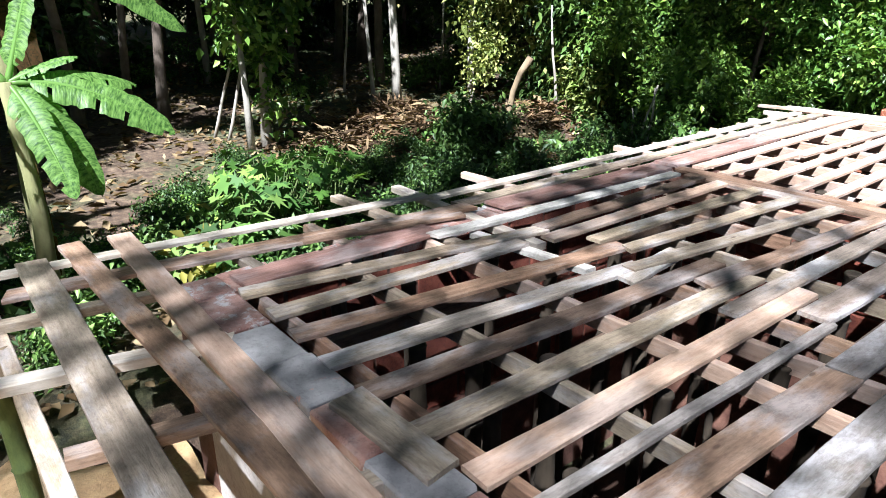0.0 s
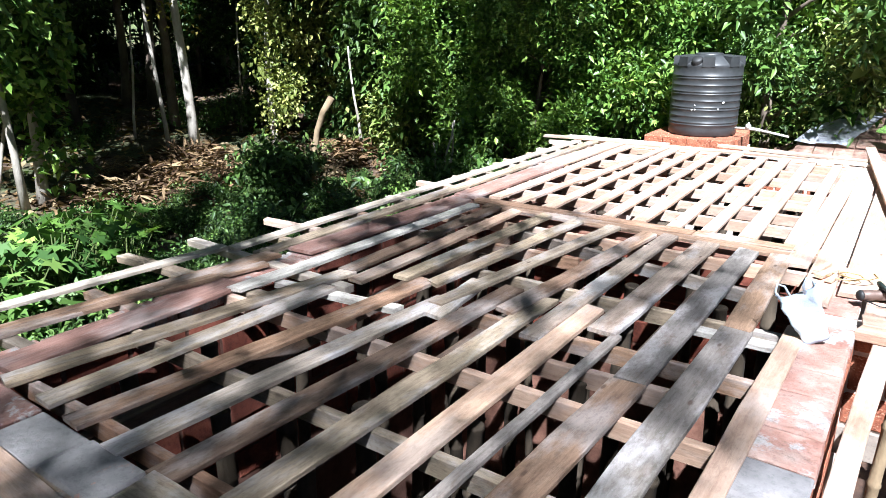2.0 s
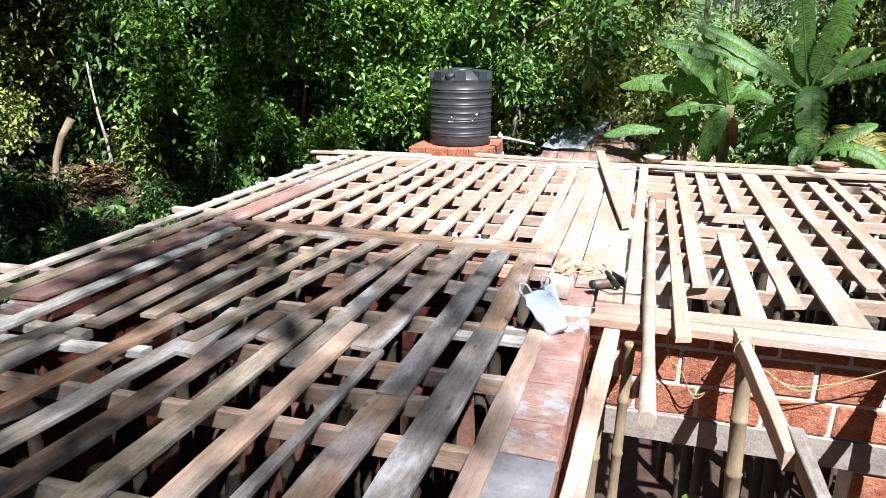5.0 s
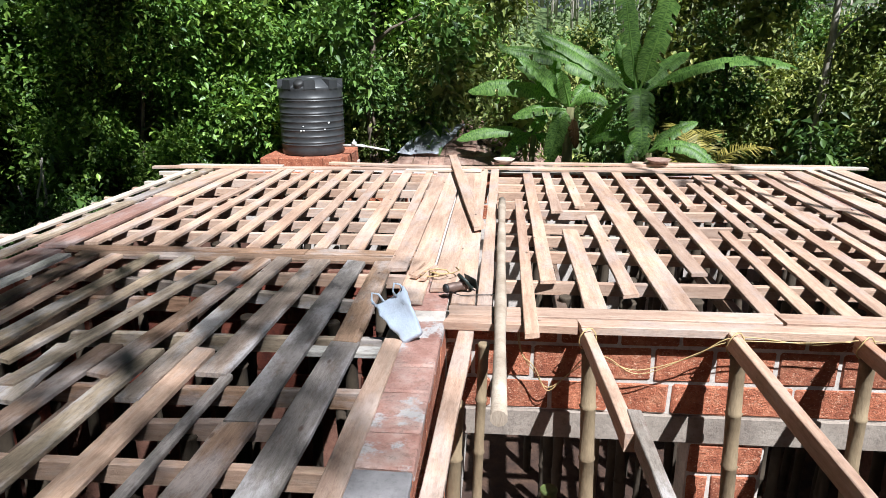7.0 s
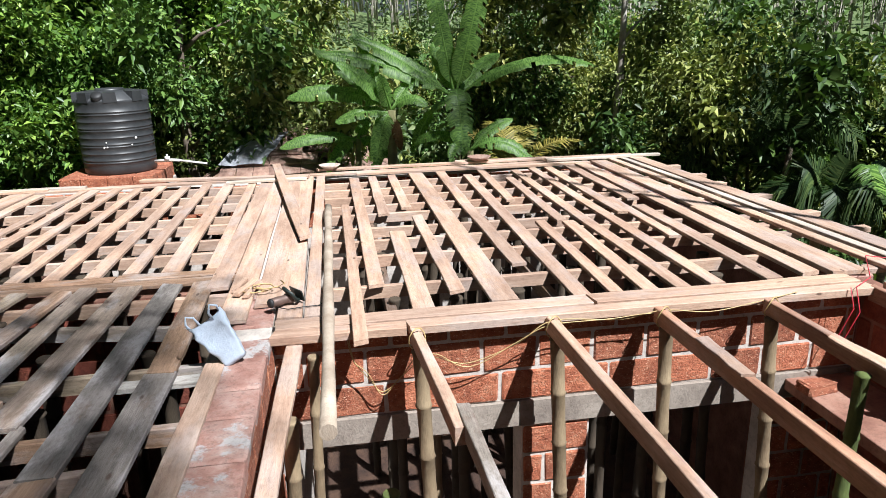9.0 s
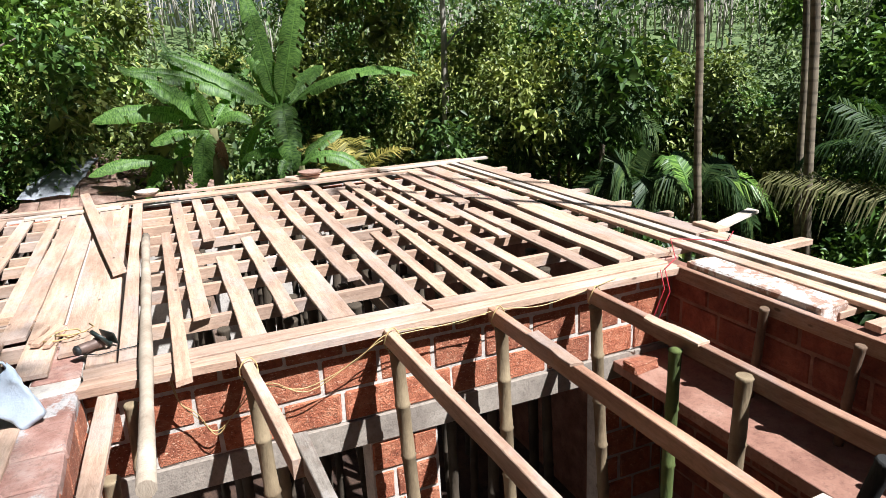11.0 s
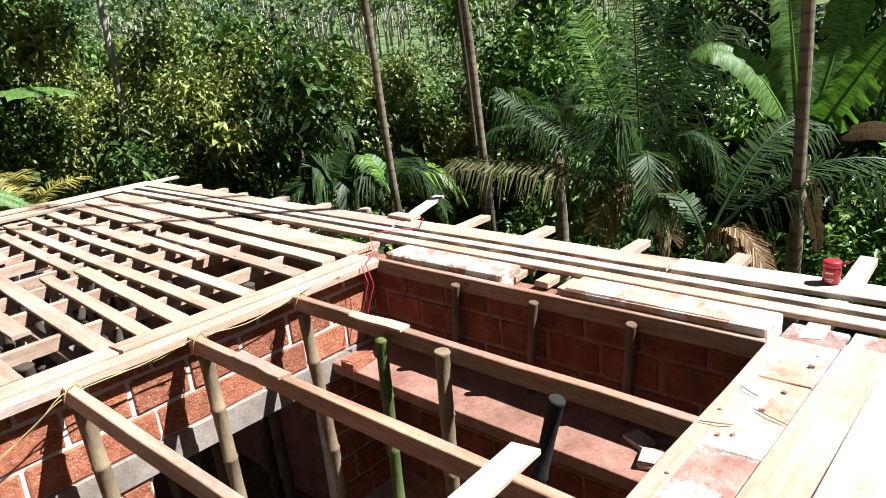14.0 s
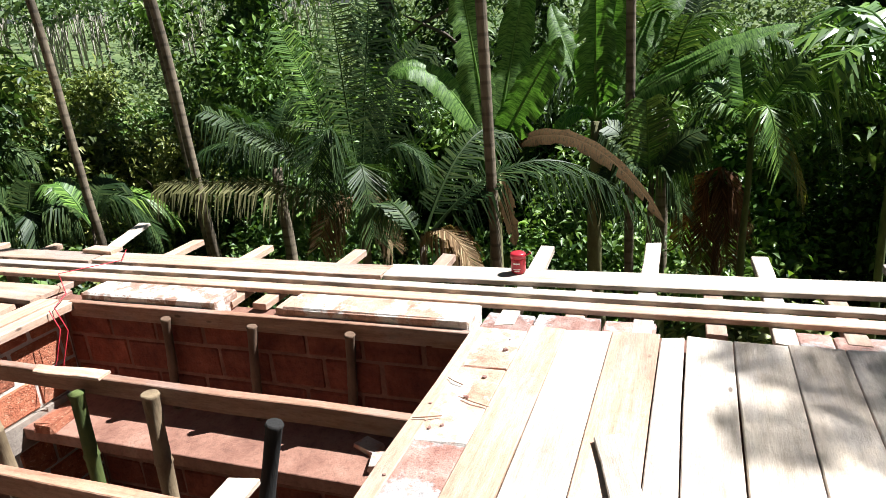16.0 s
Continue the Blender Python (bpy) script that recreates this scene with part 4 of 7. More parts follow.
def trunk_mesh(seed, height, radius, mat, limbs=5, lean=0.06, first=0.45, reach=1.4):
    rng = random.Random(seed)
    n = 9
    lx, ly = rng.uniform(-lean, lean), rng.uniform(-lean, lean)
    pts = [Vector((lx * height * u + 0.05 * math.sin(u * 7 + seed), ly * height * u + 0.05 * math.cos(u * 5 + seed), height * u)) for u in (i / (n - 1) for i in range(n))]
    runs = [(pts, [radius * (1.25 if i == 0 else 1.0 - 0.62 * i / (n - 1)) for i in range(n)])]
    for k in range(limbs):
        u = first + (1 - first) * (k + rng.random()) / max(1, limbs)
        a = rng.uniform(0, 6.28)
        i = min(n - 2, int(u * (n - 1)))
        s = pts[i].lerp(pts[i + 1], u * (n - 1) - i)
        r = reach * rng.uniform(0.5, 1.0)
        e = [s, s + Vector((math.cos(a) * r * 0.4, math.sin(a) * r * 0.4, r * 0.3)), s + Vector((math.cos(a) * r, math.sin(a) * r, r * 0.55))]
        runs.append((e, [radius * 0.35, radius * 0.24, radius * 0.08]))
    return tubes_mesh("trunk", runs, mat, 8)


def tree(at, parts, label, category="tree", group=""):
    """parts: (name, mesh, local pose) under one empty at the tree's foot."""
    t = empty("tree", at)
    for name, me, m in parts:
        part(name, me, t, m)
    return tagged(t, label, category, group)


EYE = Vector((0.3, -3.75, 0.0))


def spot(azimuth, dist):
    """A place on the ground, by its bearing from north at the porch and its distance."""
    a = radians(azimuth)
    x, y = EYE.x + dist * math.sin(a), EYE.y + dist * math.cos(a)
    return x, y, ground_height(x, y)


ID = Matrix.Identity(4)
CROWNS = {
    "dark": [crown_mesh(100 + i, 420, (2.0, 2.0, 2.4), 0.17, LEAF_DARK, 11) for i in range(3)],
    "green": [crown_mesh(110 + i, 420, (1.9, 1.9, 2.2), 0.16, LEAF_GREEN, 11) for i in range(3)],
    "bright": [crown_mesh(120 + i, 1250, (1.7, 1.7, 2.2), 0.135, LEAF_BRIGHT, 10, aspect=0.5, droop=0.1, lumps=14) for i in range(2)],
    "olive": [crown_mesh(130 + i, 520, (1.9, 1.9, 2.6), 0.15, LEAF_OLIVE, 11) for i in range(3)],
}
BUSHES = {
    "dark": [crown_mesh(150 + i, 90, (0.75, 0.75, 0.5), 0.15, LEAF_DARK, 9, lumps=5, base=0.4) for i in range(2)],
    "green": [crown_mesh(160 + i, 90, (0.75, 0.75, 0.5), 0.15, LEAF_GREEN, 9, lumps=5, base=0.4) for i in range(2)],
    "bright": [crown_mesh(170 + i, 90, (0.7, 0.7, 0.45), 0.14, LEAF_BRIGHT, 9, lumps=5, base=0.35) for i in range(2)],
    "olive": [crown_mesh(180 + i, 120, (0.9, 0.9, 0.7), 0.13, LEAF_OLIVE, 9, lumps=5, base=0.5) for i in range(2)],
}
TRUNKS = [trunk_mesh(i, 7.0, 0.11, BARK, 5) for i in range(3)] + [trunk_mesh(10 + i, 7.5, 0.085, BARK_PALE, 4) for i in range(3)]
NAMES = {"dark": "tall forest tree with dense dark green leaves", "green": "forest tree with mid-green leaves in sunlight",
         "bright": "tree with glossy bright green leaves in full sun", "olive": "tree with fine olive-green sunlit leaves"}
veg = random.Random(77)


def forest_tree(az, dist, kind, crown_at=None, size=1.0, pale=False, crowns=2, tall=1.0, low=0.0):
    x, y, z = spot(az, dist)
    if crown_at is not None:
        tall = min(tall, (crown_at + (crowns - low) * 1.0 * size) / 7.0)
    m = Matrix.Translation((x, y, z - 0.1)) @ Matrix.Rotation(veg.uniform(0, 6.28), 4, "Z")
    tk = TRUNKS[veg.randrange(3) + (3 if pale else 0)]
    parts = [("trunk", tk, Matrix.Scale(tall, 4))]
    top = 5.0 * tall if crown_at is None else crown_at
    for i in range(crowns):
        s = size * veg.uniform(0.8, 1.15)
        parts.append(("crown", veg.choice(CROWNS[kind]), Matrix.Translation((veg.uniform(-0.7, 0.7) * size, veg.uniform(-0.7, 0.7) * size, top + (i - low) * 1.9 * size)) @ Matrix.Rotation(veg.uniform(0, 6.28), 4, "Z") @ Matrix.Scale(s, 4)))
    return tree(m, parts, NAMES[kind], group="forest trees")


def bush(az, dist, kind, size=1.0, dz=0.0, name="bush"):
    x, y, z = spot(az, dist)
    ob = part(name, veg.choice(BUSHES[kind]), None, Matrix.Translation((x, y, z - 0.05 + dz)) @ Matrix.Rotation(veg.uniform(0, 6.28), 4, "Z") @ Matrix.Scale(size, 4))
    return tagged(ob, {"dark": "low dark green bush on the forest floor", "green": "leafy green bush on the forest floor", "bright": "bright green young bush in sunlight", "olive": "olive-green bush on the slope"}[kind], "bush", "undergrowth bushes")


# the forest on the west: trunks in shade, leaves above
for i in range(34):
    az = -104 + 74 * (i + veg.random()) / 34
    forest_tree(az, veg.uniform(13, 30), veg.choice(["dark", "dark", "green"]), pale=veg.random() < 0.4, tall=veg.uniform(0.8, 1.15), crowns=2)
for i in range(16):
    az = -100 + 66 * (i + veg.random()) / 16
    forest_tree(az, veg.uniform(22, 34), "dark", crown_at=2.2, size=1.5, crowns=2)
for i in range(26):
    az = -44 + 42 * (i + veg.random()) / 26
    forest_tree(az, veg.uniform(14, 22), veg.choice(["green", "olive", "dark"] if az < -32 else ["dark", "green", "dark"] if az < -15 else ["olive", "bright", "olive"]), crown_at=veg.uniform(1.2, 3.0), size=veg.uniform(1.0, 1.3), crowns=2)
# glossy bright tree beside the tank
for az, d, h in [(-31, 12.5, 2.0), (-27, 12.0, 2.2), (-23, 12.8, 2.4), (-19, 13.5, 2.6), (-13.5, 15.0, 2.6), (-29, 11.6, 1.6), (-25, 11.8, 1.9), (-21, 12.2, 1.6)]:
    forest_tree(az, d, "bright", crown_at=h, size=0.85, crowns=2)
# slope trees towards the valley
for i in range(32):
    az = 14 + 52 * (i + veg.random()) / 32
    gap = 45.5 < az < 58
    forest_tree(az, veg.uniform(17, 30), veg.choice(["olive", "olive", "green", "olive"]), crown_at=veg.uniform(2.2, 4.2) - (1.2 if gap else 0.0), size=veg.uniform(0.9, 1.3), crowns=1 if gap else 2, low=0.5, tall=0.55 if gap else 1.0)
for i in range(46):
    az = -8 + 75 * (i + veg.random()) / 46
    az = az if az < 46 else az - 30
    forest_tree(az, veg.uniform(30, 58), veg.choice(["olive", "green", "olive"]), crown_at=veg.uniform(3, 5), size=veg.uniform(1.4, 2.0), crowns=2, low=0.6)
for i in range(22):
    az = 56 + 54 * (i + veg.random()) / 22
    kinds = ["dark", "dark", "green"] if az < 88 else ["green", "bright", "olive", "green"]
    forest_tree(az, veg.uniform(13, 22), veg.choice(kinds), crown_at=veg.uniform(2.0, 4.6) if az < 84 else veg.uniform(1.4, 3.2), size=veg.uniform(0.9, 1.3), crowns=2, low=0.6)
for az, d, h in [(32.5, 13.5, 0.8), (37, 14.5, 1.2), (42.5, 14.5, 1.5), (47, 13.5, 0.8), (54, 14, 0.6), (59, 13, 1.6)]:
    forest_tree(az, d, "dark" if 35 < az < 40 else "olive" if az < 50 else "green", crown_at=h + 1.2, size=0.95, crowns=2, low=0.5)
for i in range(12):
    az = 40 + 21 * (i + veg.random()) / 12
    forest_tree(az, veg.uniform(24, 46), veg.choice(["olive", "green", "green"]), crown_at=veg.uniform(3.2, 4.4), size=veg.uniform(1.3, 1.8), crowns=2, low=0.8, tall=0.9)
# tall trees added so that their unseen high crowns keep the woods dark
for az, d in [(-108, 10), (-101, 13), (-105, 12), (-92, 15), (-88, 19), (-78, 18), (-70, 20), (-58.5, 22), (-50, 20), (-45, 17), (-37.5, 17), (-33, 16)]:
    forest_tree(az, d, "dark", crown_at=veg.uniform(8.0, 9.5), size=1.15, pale=veg.random() < 0.5, crowns=2, tall=1.45)
for az, d in [(66, 16), (73, 17)]:
    forest_tree(az, d, "dark", crown_at=veg.uniform(9.0, 11.0), size=1.2, crowns=2, tall=1.7)
# unseen trees added behind the yard to block sky light, lower where the sun stands
for az, d in [(-112, 13), (-118, 10), (-124, 14), (-131, 11), (-138, 13), (-146, 11), (-154, 13), (-162, 12), (-170, 13), (178, 14), (112, 15), (106, 17), (118, 18)]:
    forest_tree(az, d, "dark", crown_at=4.0, size=1.4, crowns=2, tall=1.2)
for az, d in [(-115, 16), (-128, 15), (-142, 15), (-157, 15), (-172, 16)]:
    forest_tree(az, d, "dark", crown_at=9.0, size=1.5, crowns=2, tall=1.8)
# a dark stand on the slope
for az, d, h in [(34.5, 13.5, 2.2)]:
    forest_tree(az, d, "dark", crown_at=h, size=1.0, crowns=2, low=0.4)
# undergrowth
for i in range(60):
    x, y = veg.uniform(-6.8, -4.7), veg.uniform(-4.5, 8.0)
    az, d = math.degrees(math.atan2(x - EYE.x, y - EYE.y)), math.hypot(x - EYE.x, y - EYE.y)
    bush(az, d, veg.choice(["dark", "green", "green", "dark"]), veg.uniform(0.3, 0.6))
for i in range(34):
    az = -100 + 88 * veg.random()
    d = veg.uniform(9, 22)
    x, y, z = spot(az, d)
    if (x < -6.5 or y > 8.5) and not (-63 < az < -54 and d < 15):
        bush(az, d, veg.choice(["dark", "dark", "green"]), veg.uniform(0.45, 0.95))
for i in range(46):
    az = -16 + 116 * veg.random()
    d = veg.uniform(8, 20)
    x, y, z = spot(az, d)
    if x > 5.8 or y > 8.0:
        bush(az, d, veg.choice(["olive", "green", "olive"] if az < 45 else ["olive", "green", "dark"]), veg.uniform(0.9, 1.9), 0.3)


for az, d, kind, s in [(-52.6, 10.4, "green", 0.9), (-51.2, 11.2, "dark", 0.95), (-41, 10.2, "dark", 0.7), (-37.5, 10.4, "green", 0.7), (-46.5, 9.4, "green", 0.4), (-33.5, 10.6, "green", 0.8)]:
    bush(az, d, kind, s)
for i in range(14):
    bush(veg.uniform(76, 102), veg.uniform(9.5, 13), veg.choice(["bright", "green", "bright"]), veg.uniform(0.9, 1.5), veg.uniform(0.6, 1.8))


for i in range(40):
    az, d = veg.uniform(-88, -54), veg.uniform(5.6, 9.5)
    if spot(az, d)[0] < -4.7:
        bush(az, d, veg.choice(["dark", "green", "dark"]), veg.uniform(0.25, 0.5))


for i in range(90):
    x, y = veg.uniform(-9.6, -5.0), veg.uniform(-0.6, 8.4)
    bush(math.degrees(math.atan2(x - EYE.x, y - EYE.y)), math.hypot(x - EYE.x, y - EYE.y), veg.choice(["dark", "green", "dark"]), veg.uniform(0.22, 0.42))


# ---- banana plants and palms ----
def banana_leaf_mesh(seed, length, width, mat, arch=0.8, torn=0.5, stalk=0.35, rise=0.9):
    """A blade with a midrib, arching along +x from its foot, folded, waved and torn at the margin."""
    rng = random.Random(seed)
    n = 26
    v, f, uv = [], [], []
    ang, p = rise, Vector((0, 0, 0))
    rib = []
    for i in range(n + 1):
        rib.append((p.copy(), ang))
        step = (length + stalk) / n
        p = p + Vector((math.cos(ang), 0, math.sin(ang))) * step
        ang -= arch * 1.9 / n * (0.4 + 1.2 * i / n)
    s0 = int(n * stalk / (length + stalk))
    lift = rng.uniform(0.05, 0.2)
    for side in (1, -1):
        o = len(v)
        tear = [rng.random() < torn * 0.45 for _ in range(n + 1)]
        drop = 0.0
        for i in range(s0, n + 1):
            u = (i - s0) / (n - s0)
            w = width / 2 * (math.sin(math.pi * min(1, u * 1.12 + 0.06) ** 0.75) ** 0.6 if u < 0.93 else max(0.02, (1 - u) / 0.07 * 0.62))
            q, a = rib[i]
            nrm = Vector((-math.sin(a), 0, math.cos(a)))
            if tear[i]:
                drop = rng.uniform(-0.25, 0.12) * torn
            wave = 0.05 * math.sin(i * 1.7 + side) * width
            edge = q + Vector((0, side * w * 0.96, 0)) + nrm * (w * (lift + drop) + wave) - Vector((0, 0, 1)) * w * 0.22
            midp = q + Vector((0, side * w * 0.5, 0)) + nrm * (w * (lift * 0.75 + drop * 0.3))
            for k, pt in enumerate((q, midp, edge)):
                v.append(tuple(pt))
                uv.append((u * 2.0 * length, k / 2 * side))
            if i > s0:
                b = o + (i - s0) * 3
                f.append((b - 3, b, b + 1, b - 2))
                if not (tear[i] and torn > 0):
                    f.append((b - 2, b + 1, b + 2, b - 1))
                else:
                    f.append((b - 2, b + 1, b + 2))
    tv, tf = tube([q for q, a in rib[:-1:2]], [0.028 * (1 - 0.8 * i / 13) for i in range(len(rib[:-1:2]))], 6)
    o = len(v)
    v += [(x, y, z - 0.012) for x, y, z in tv]
    uv += [(0.5, 0.1)] * len(tv)
    f += [tuple(i + o for i in q) for q in tf]
    return mesh_from("leaf", v, f, mat, True, uv)


BLADES = [banana_leaf_mesh(200 + i, 1.9 + 0.12 * i, 0.62 + 0.03 * i, BANANA, 0.55 + 0.28 * i, 0.10 + 0.06 * i, rise=1.25 - 0.13 * i) for i in range(6)]


def banana(x, y, z, height, leaves, label, stem_r=0.11, seed=1):
    """leaves: (turn in degrees, blade, scale, extra tip up in degrees, roll about the rib)."""
    rng = random.Random(seed)
    b = empty("banana_plant", Matrix.Translation((x, y, z)))
    pts = [(0.02 * math.sin(i), 0.02 * math.cos(i * 1.4), height * i / 7) for i in range(8)]
    part("pseudostem", tubes_mesh("pseudostem", [(pts, [stem_r * (1.2 - 0.7 * i / 7) for i in range(8)])], BANANA_STEM, 10), b)
    for turn, blade, s, tip, *roll in leaves:
        part("leaf", blade, b, Matrix.Translation((0, 0, height * rng.uniform(0.93, 1.0))) @ Matrix.Rotation(radians(turn), 4, "Z") @ Matrix.Rotation(radians(-tip), 4, "Y") @ Matrix.Rotation(radians(sum(roll)), 4, "X") @ Matrix.Scale(s, 4))
    return tagged(b, label, "banana plant", "banana plants")


def frond_mesh(seed, length, leaflet, mat, arch=1.0, rise=1.1, count=46, hang=0.6, width=0.035):
    """A feathered palm frond along +x: an arching rib with leaflets down both sides."""
    rng = random.Random(seed)
    n = 14
    ang, p, rib = rise, Vector((0, 0, 0)), []
    for i in range(n + 1):
        rib.append((p.copy(), ang))
        p = p + Vector((math.cos(ang), 0, math.sin(ang))) * length / n
        ang -= arch * 1.8 / n * (0.35 + 1.3 * i / n)
    v, f = tube([q for q, a in rib], [0.022 * (1 - 0.8 * i / n) for i in range(n + 1)], 5)
    for k in range(count):
        u = 0.16 + 0.83 * k / count
        i = min(n - 1, int(u * n))
        q = rib[i][0].lerp(rib[i + 1][0], u * n - i)
        a = rib[i][1]
        fwd, nrm = Vector((math.cos(a), 0, math.sin(a))), Vector((-math.sin(a), 0, math.cos(a)))
        ll = leaflet * (0.45 + 0.75 * math.sin(math.pi * (0.18 + 0.72 * u))) * rng.uniform(0.85, 1.1)
        for side in (1, -1):
            d = (fwd * rng.uniform(0.45, 0.7) + Vector((0, side, 0)) * rng.uniform(0.75, 1.0) + nrm * 0.25).normalized()
            m = q + d * ll * 0.5 - Vector((0, 0, hang * ll * 0.18 * rng.uniform(0.6, 1.4)))
            e = q + d * ll - Vector((0, 0, hang * ll * 0.75 * rng.uniform(0.6, 1.4)))
            wv = fwd * width * 0.5
            o = len(v)
            v += [tuple(q - wv * 0.6), tuple(q + wv * 0.6), tuple(m + wv + nrm * 0.01), tuple(m - wv + nrm * 0.01), tuple(e)]
            f += [(o, o + 1, o + 2, o + 3), (o + 3, o + 2, o + 4)]
    return mesh_from("frond", v, f, mat)


FRONDS = [frond_mesh(300 + i, 2.6 + 0.2 * i, 0.66, LEAF_PALM, 0.6 + 0.3 * i, 1.3 - 0.14 * i, 62, 0.6 + 0.35 * i, 0.042) for i in range(4)]
DRY_FROND = frond_mesh(320, 2.3, 0.5, LEAF_DRY, 1.7, 0.5, 44, 1.4, 0.03)
YELLOW_FROND = frond_mesh(321, 1.7, 0.5, LEAF_YELLOW, 0.8, 1.2, 40, 0.5, 0.03)
ARECA_FRONDS = [frond_mesh(330 + i, 1.45, 0.5, LEAF_BRIGHT, 1.2 + 0.3 * i, 1.2 - 0.15 * i, 26, 0.8, 0.06) for i in range(3)]


def palm(x, y, z, height, radius, fronds, label, mat=BARK_PALM, lean=(0.0, 0.0), name="palm_tree", n=12):
    p = empty(name, Matrix.Translation((x, y, z)))
    pts = [(lean[0] * i / n * height + 0.03 * math.sin(i), lean[1] * i / n * height, height * i / n) for i in range(n + 1)]
    part("trunk", tubes_mesh("trunk", [(pts, [radius * (1.15 - 0.3 * i / n) for i in range(n + 1)])], mat, 10), p)
    for turn, me, s, tip in fronds:
        part("frond", me, p, Matrix.Translation(pts[-1]) @ Matrix.Rotation(radians(turn), 4, "Z") @ Matrix.Rotation(radians(-tip), 4, "Y") @ Matrix.Scale(s, 4))
    return tagged(p, label, "palm tree", "palms")


def bowed(base, tip, lift, n):
    """Points along a bow from base to tip whose middle is raised by lift."""
    mid = (base + tip) / 2 + lift * 2
    return [base * (1 - u) ** 2 + mid * (2 * u * (1 - u)) + tip * u * u for u in (i / n for i in range(n + 1))]


def bowed_blade(base, tip, lift, width, face, mat, seed, torn=0.3, stalk=0.14):
    """A banana blade along a bow: folded halves, waved and slit margins, a thick rib."""
    rng = random.Random(seed)
    n = 34
    line = bowed(base, tip, lift, n)
    v, f, uv = [], [], []
    s0 = int(n * stalk)
    fold = rng.uniform(0.10, 0.22)
    for sd in (1, -1):
        o, drop, slits = len(v), 0.0, [rng.random() < torn * 0.35 for _ in range(n + 1)]
        for i in range(s0, n + 1):
            u = (i - s0) / (n - s0)
            t = (line[min(i + 1, n)] - line[max(i - 1, 0)]).normalized()
            across = t.cross(face).normalized()
            nrm = across.cross(t)
            w = width / 2 * min(1.0, u / 0.16) ** 0.6 * max(0.0, 1 - max(0.0, (u - 0.5) / 0.5) ** 2.4) ** 0.62 + 0.003
            w *= 1 + 0.05 * math.sin(i * 1.3 + seed)
            if slits[i]:
                drop = rng.uniform(-0.6, 0.2) * torn
            q = line[i]
            inner = q + across * sd * w * 0.52 + nrm * w * (fold + drop * 0.3)
            edge = q + across * sd * w * 0.98 + nrm * (w * (fold * 0.9 + drop) + 0.03 * width * math.sin(i * 1.9 + sd)) - Vector((0, 0, w * 0.28))
            for k, p in enumerate((q, inner, edge)):
                v.append(tuple(p))
                uv.append((u * 2.0 * (tip - base).length, k / 2 * sd))
            if i > s0:
                b = o + (i - s0) * 3
                f.append((b - 3, b, b + 1, b - 2))
                if not (slits[i] and i % 2):
                    f.append((b - 2, b + 1, b + 2, b - 1))
    tv, tf = tube(line[::2], [0.024 * (1 - 0.85 * i / 17) for i in range(len(line[::2]))], 6)
    o = len(v)
    v += [(x, y, z - 0.012) for x, y, z in tv]
    uv += [(0.5, 0.1)] * len(tv)
    f += [tuple(i + o for i in q) for q in tf]
    return mesh_from("leaf", v, f, mat, True, uv)


def bowed_frond(base, tip, lift, leaflet, hang, mat, seed, count=78, width=0.021, face=None):
    """A feathered frond along a bow, its leaflets hanging from both sides of the rib."""
    rng = random.Random(seed)
    n = 16
    line = bowed(base, tip, lift, n)
    face = face or Vector((0, 0, 1))
    v, f = tube(line, [0.02 * (1 - 0.8 * i / n) for i in range(n + 1)], 5)
    for k in range(count):
        u = 0.14 + 0.85 * k / count
        i = min(n - 1, int(u * n))
        q, t = line[i].lerp(line[i + 1], u * n - i), (line[i + 1] - line[i]).normalized()
        across = t.cross(face).normalized()
        nrm = across.cross(t)
        long = leaflet * (0.45 + 0.7 * math.sin(math.pi * (0.15 + 0.74 * u))) * rng.uniform(0.8, 1.12)
        for sd in (1, -1):
            d = (t * rng.uniform(0.45, 0.75) + across * sd * rng.uniform(0.75, 1.0) + nrm * 0.22).normalized()
            sag = hang * rng.uniform(0.7, 1.35)
            m = q + d * long * 0.5 - Vector((0, 0, sag * long * 0.2))
            e = q + d * long * (1 - 0.25 * min(1, sag)) - Vector((0, 0, sag * long * 0.8))
            wv = t * width * 0.5
            o = len(v)
            v += [tuple(q - wv * 0.6), tuple(q + wv * 0.6), tuple(m + wv + nrm * 0.008), tuple(m - wv + nrm * 0.008), tuple(e)]
            f += [(o, o + 1, o + 2, o + 3), (o + 3, o + 2, o + 4)]
    return mesh_from("frond", v, f, mat)


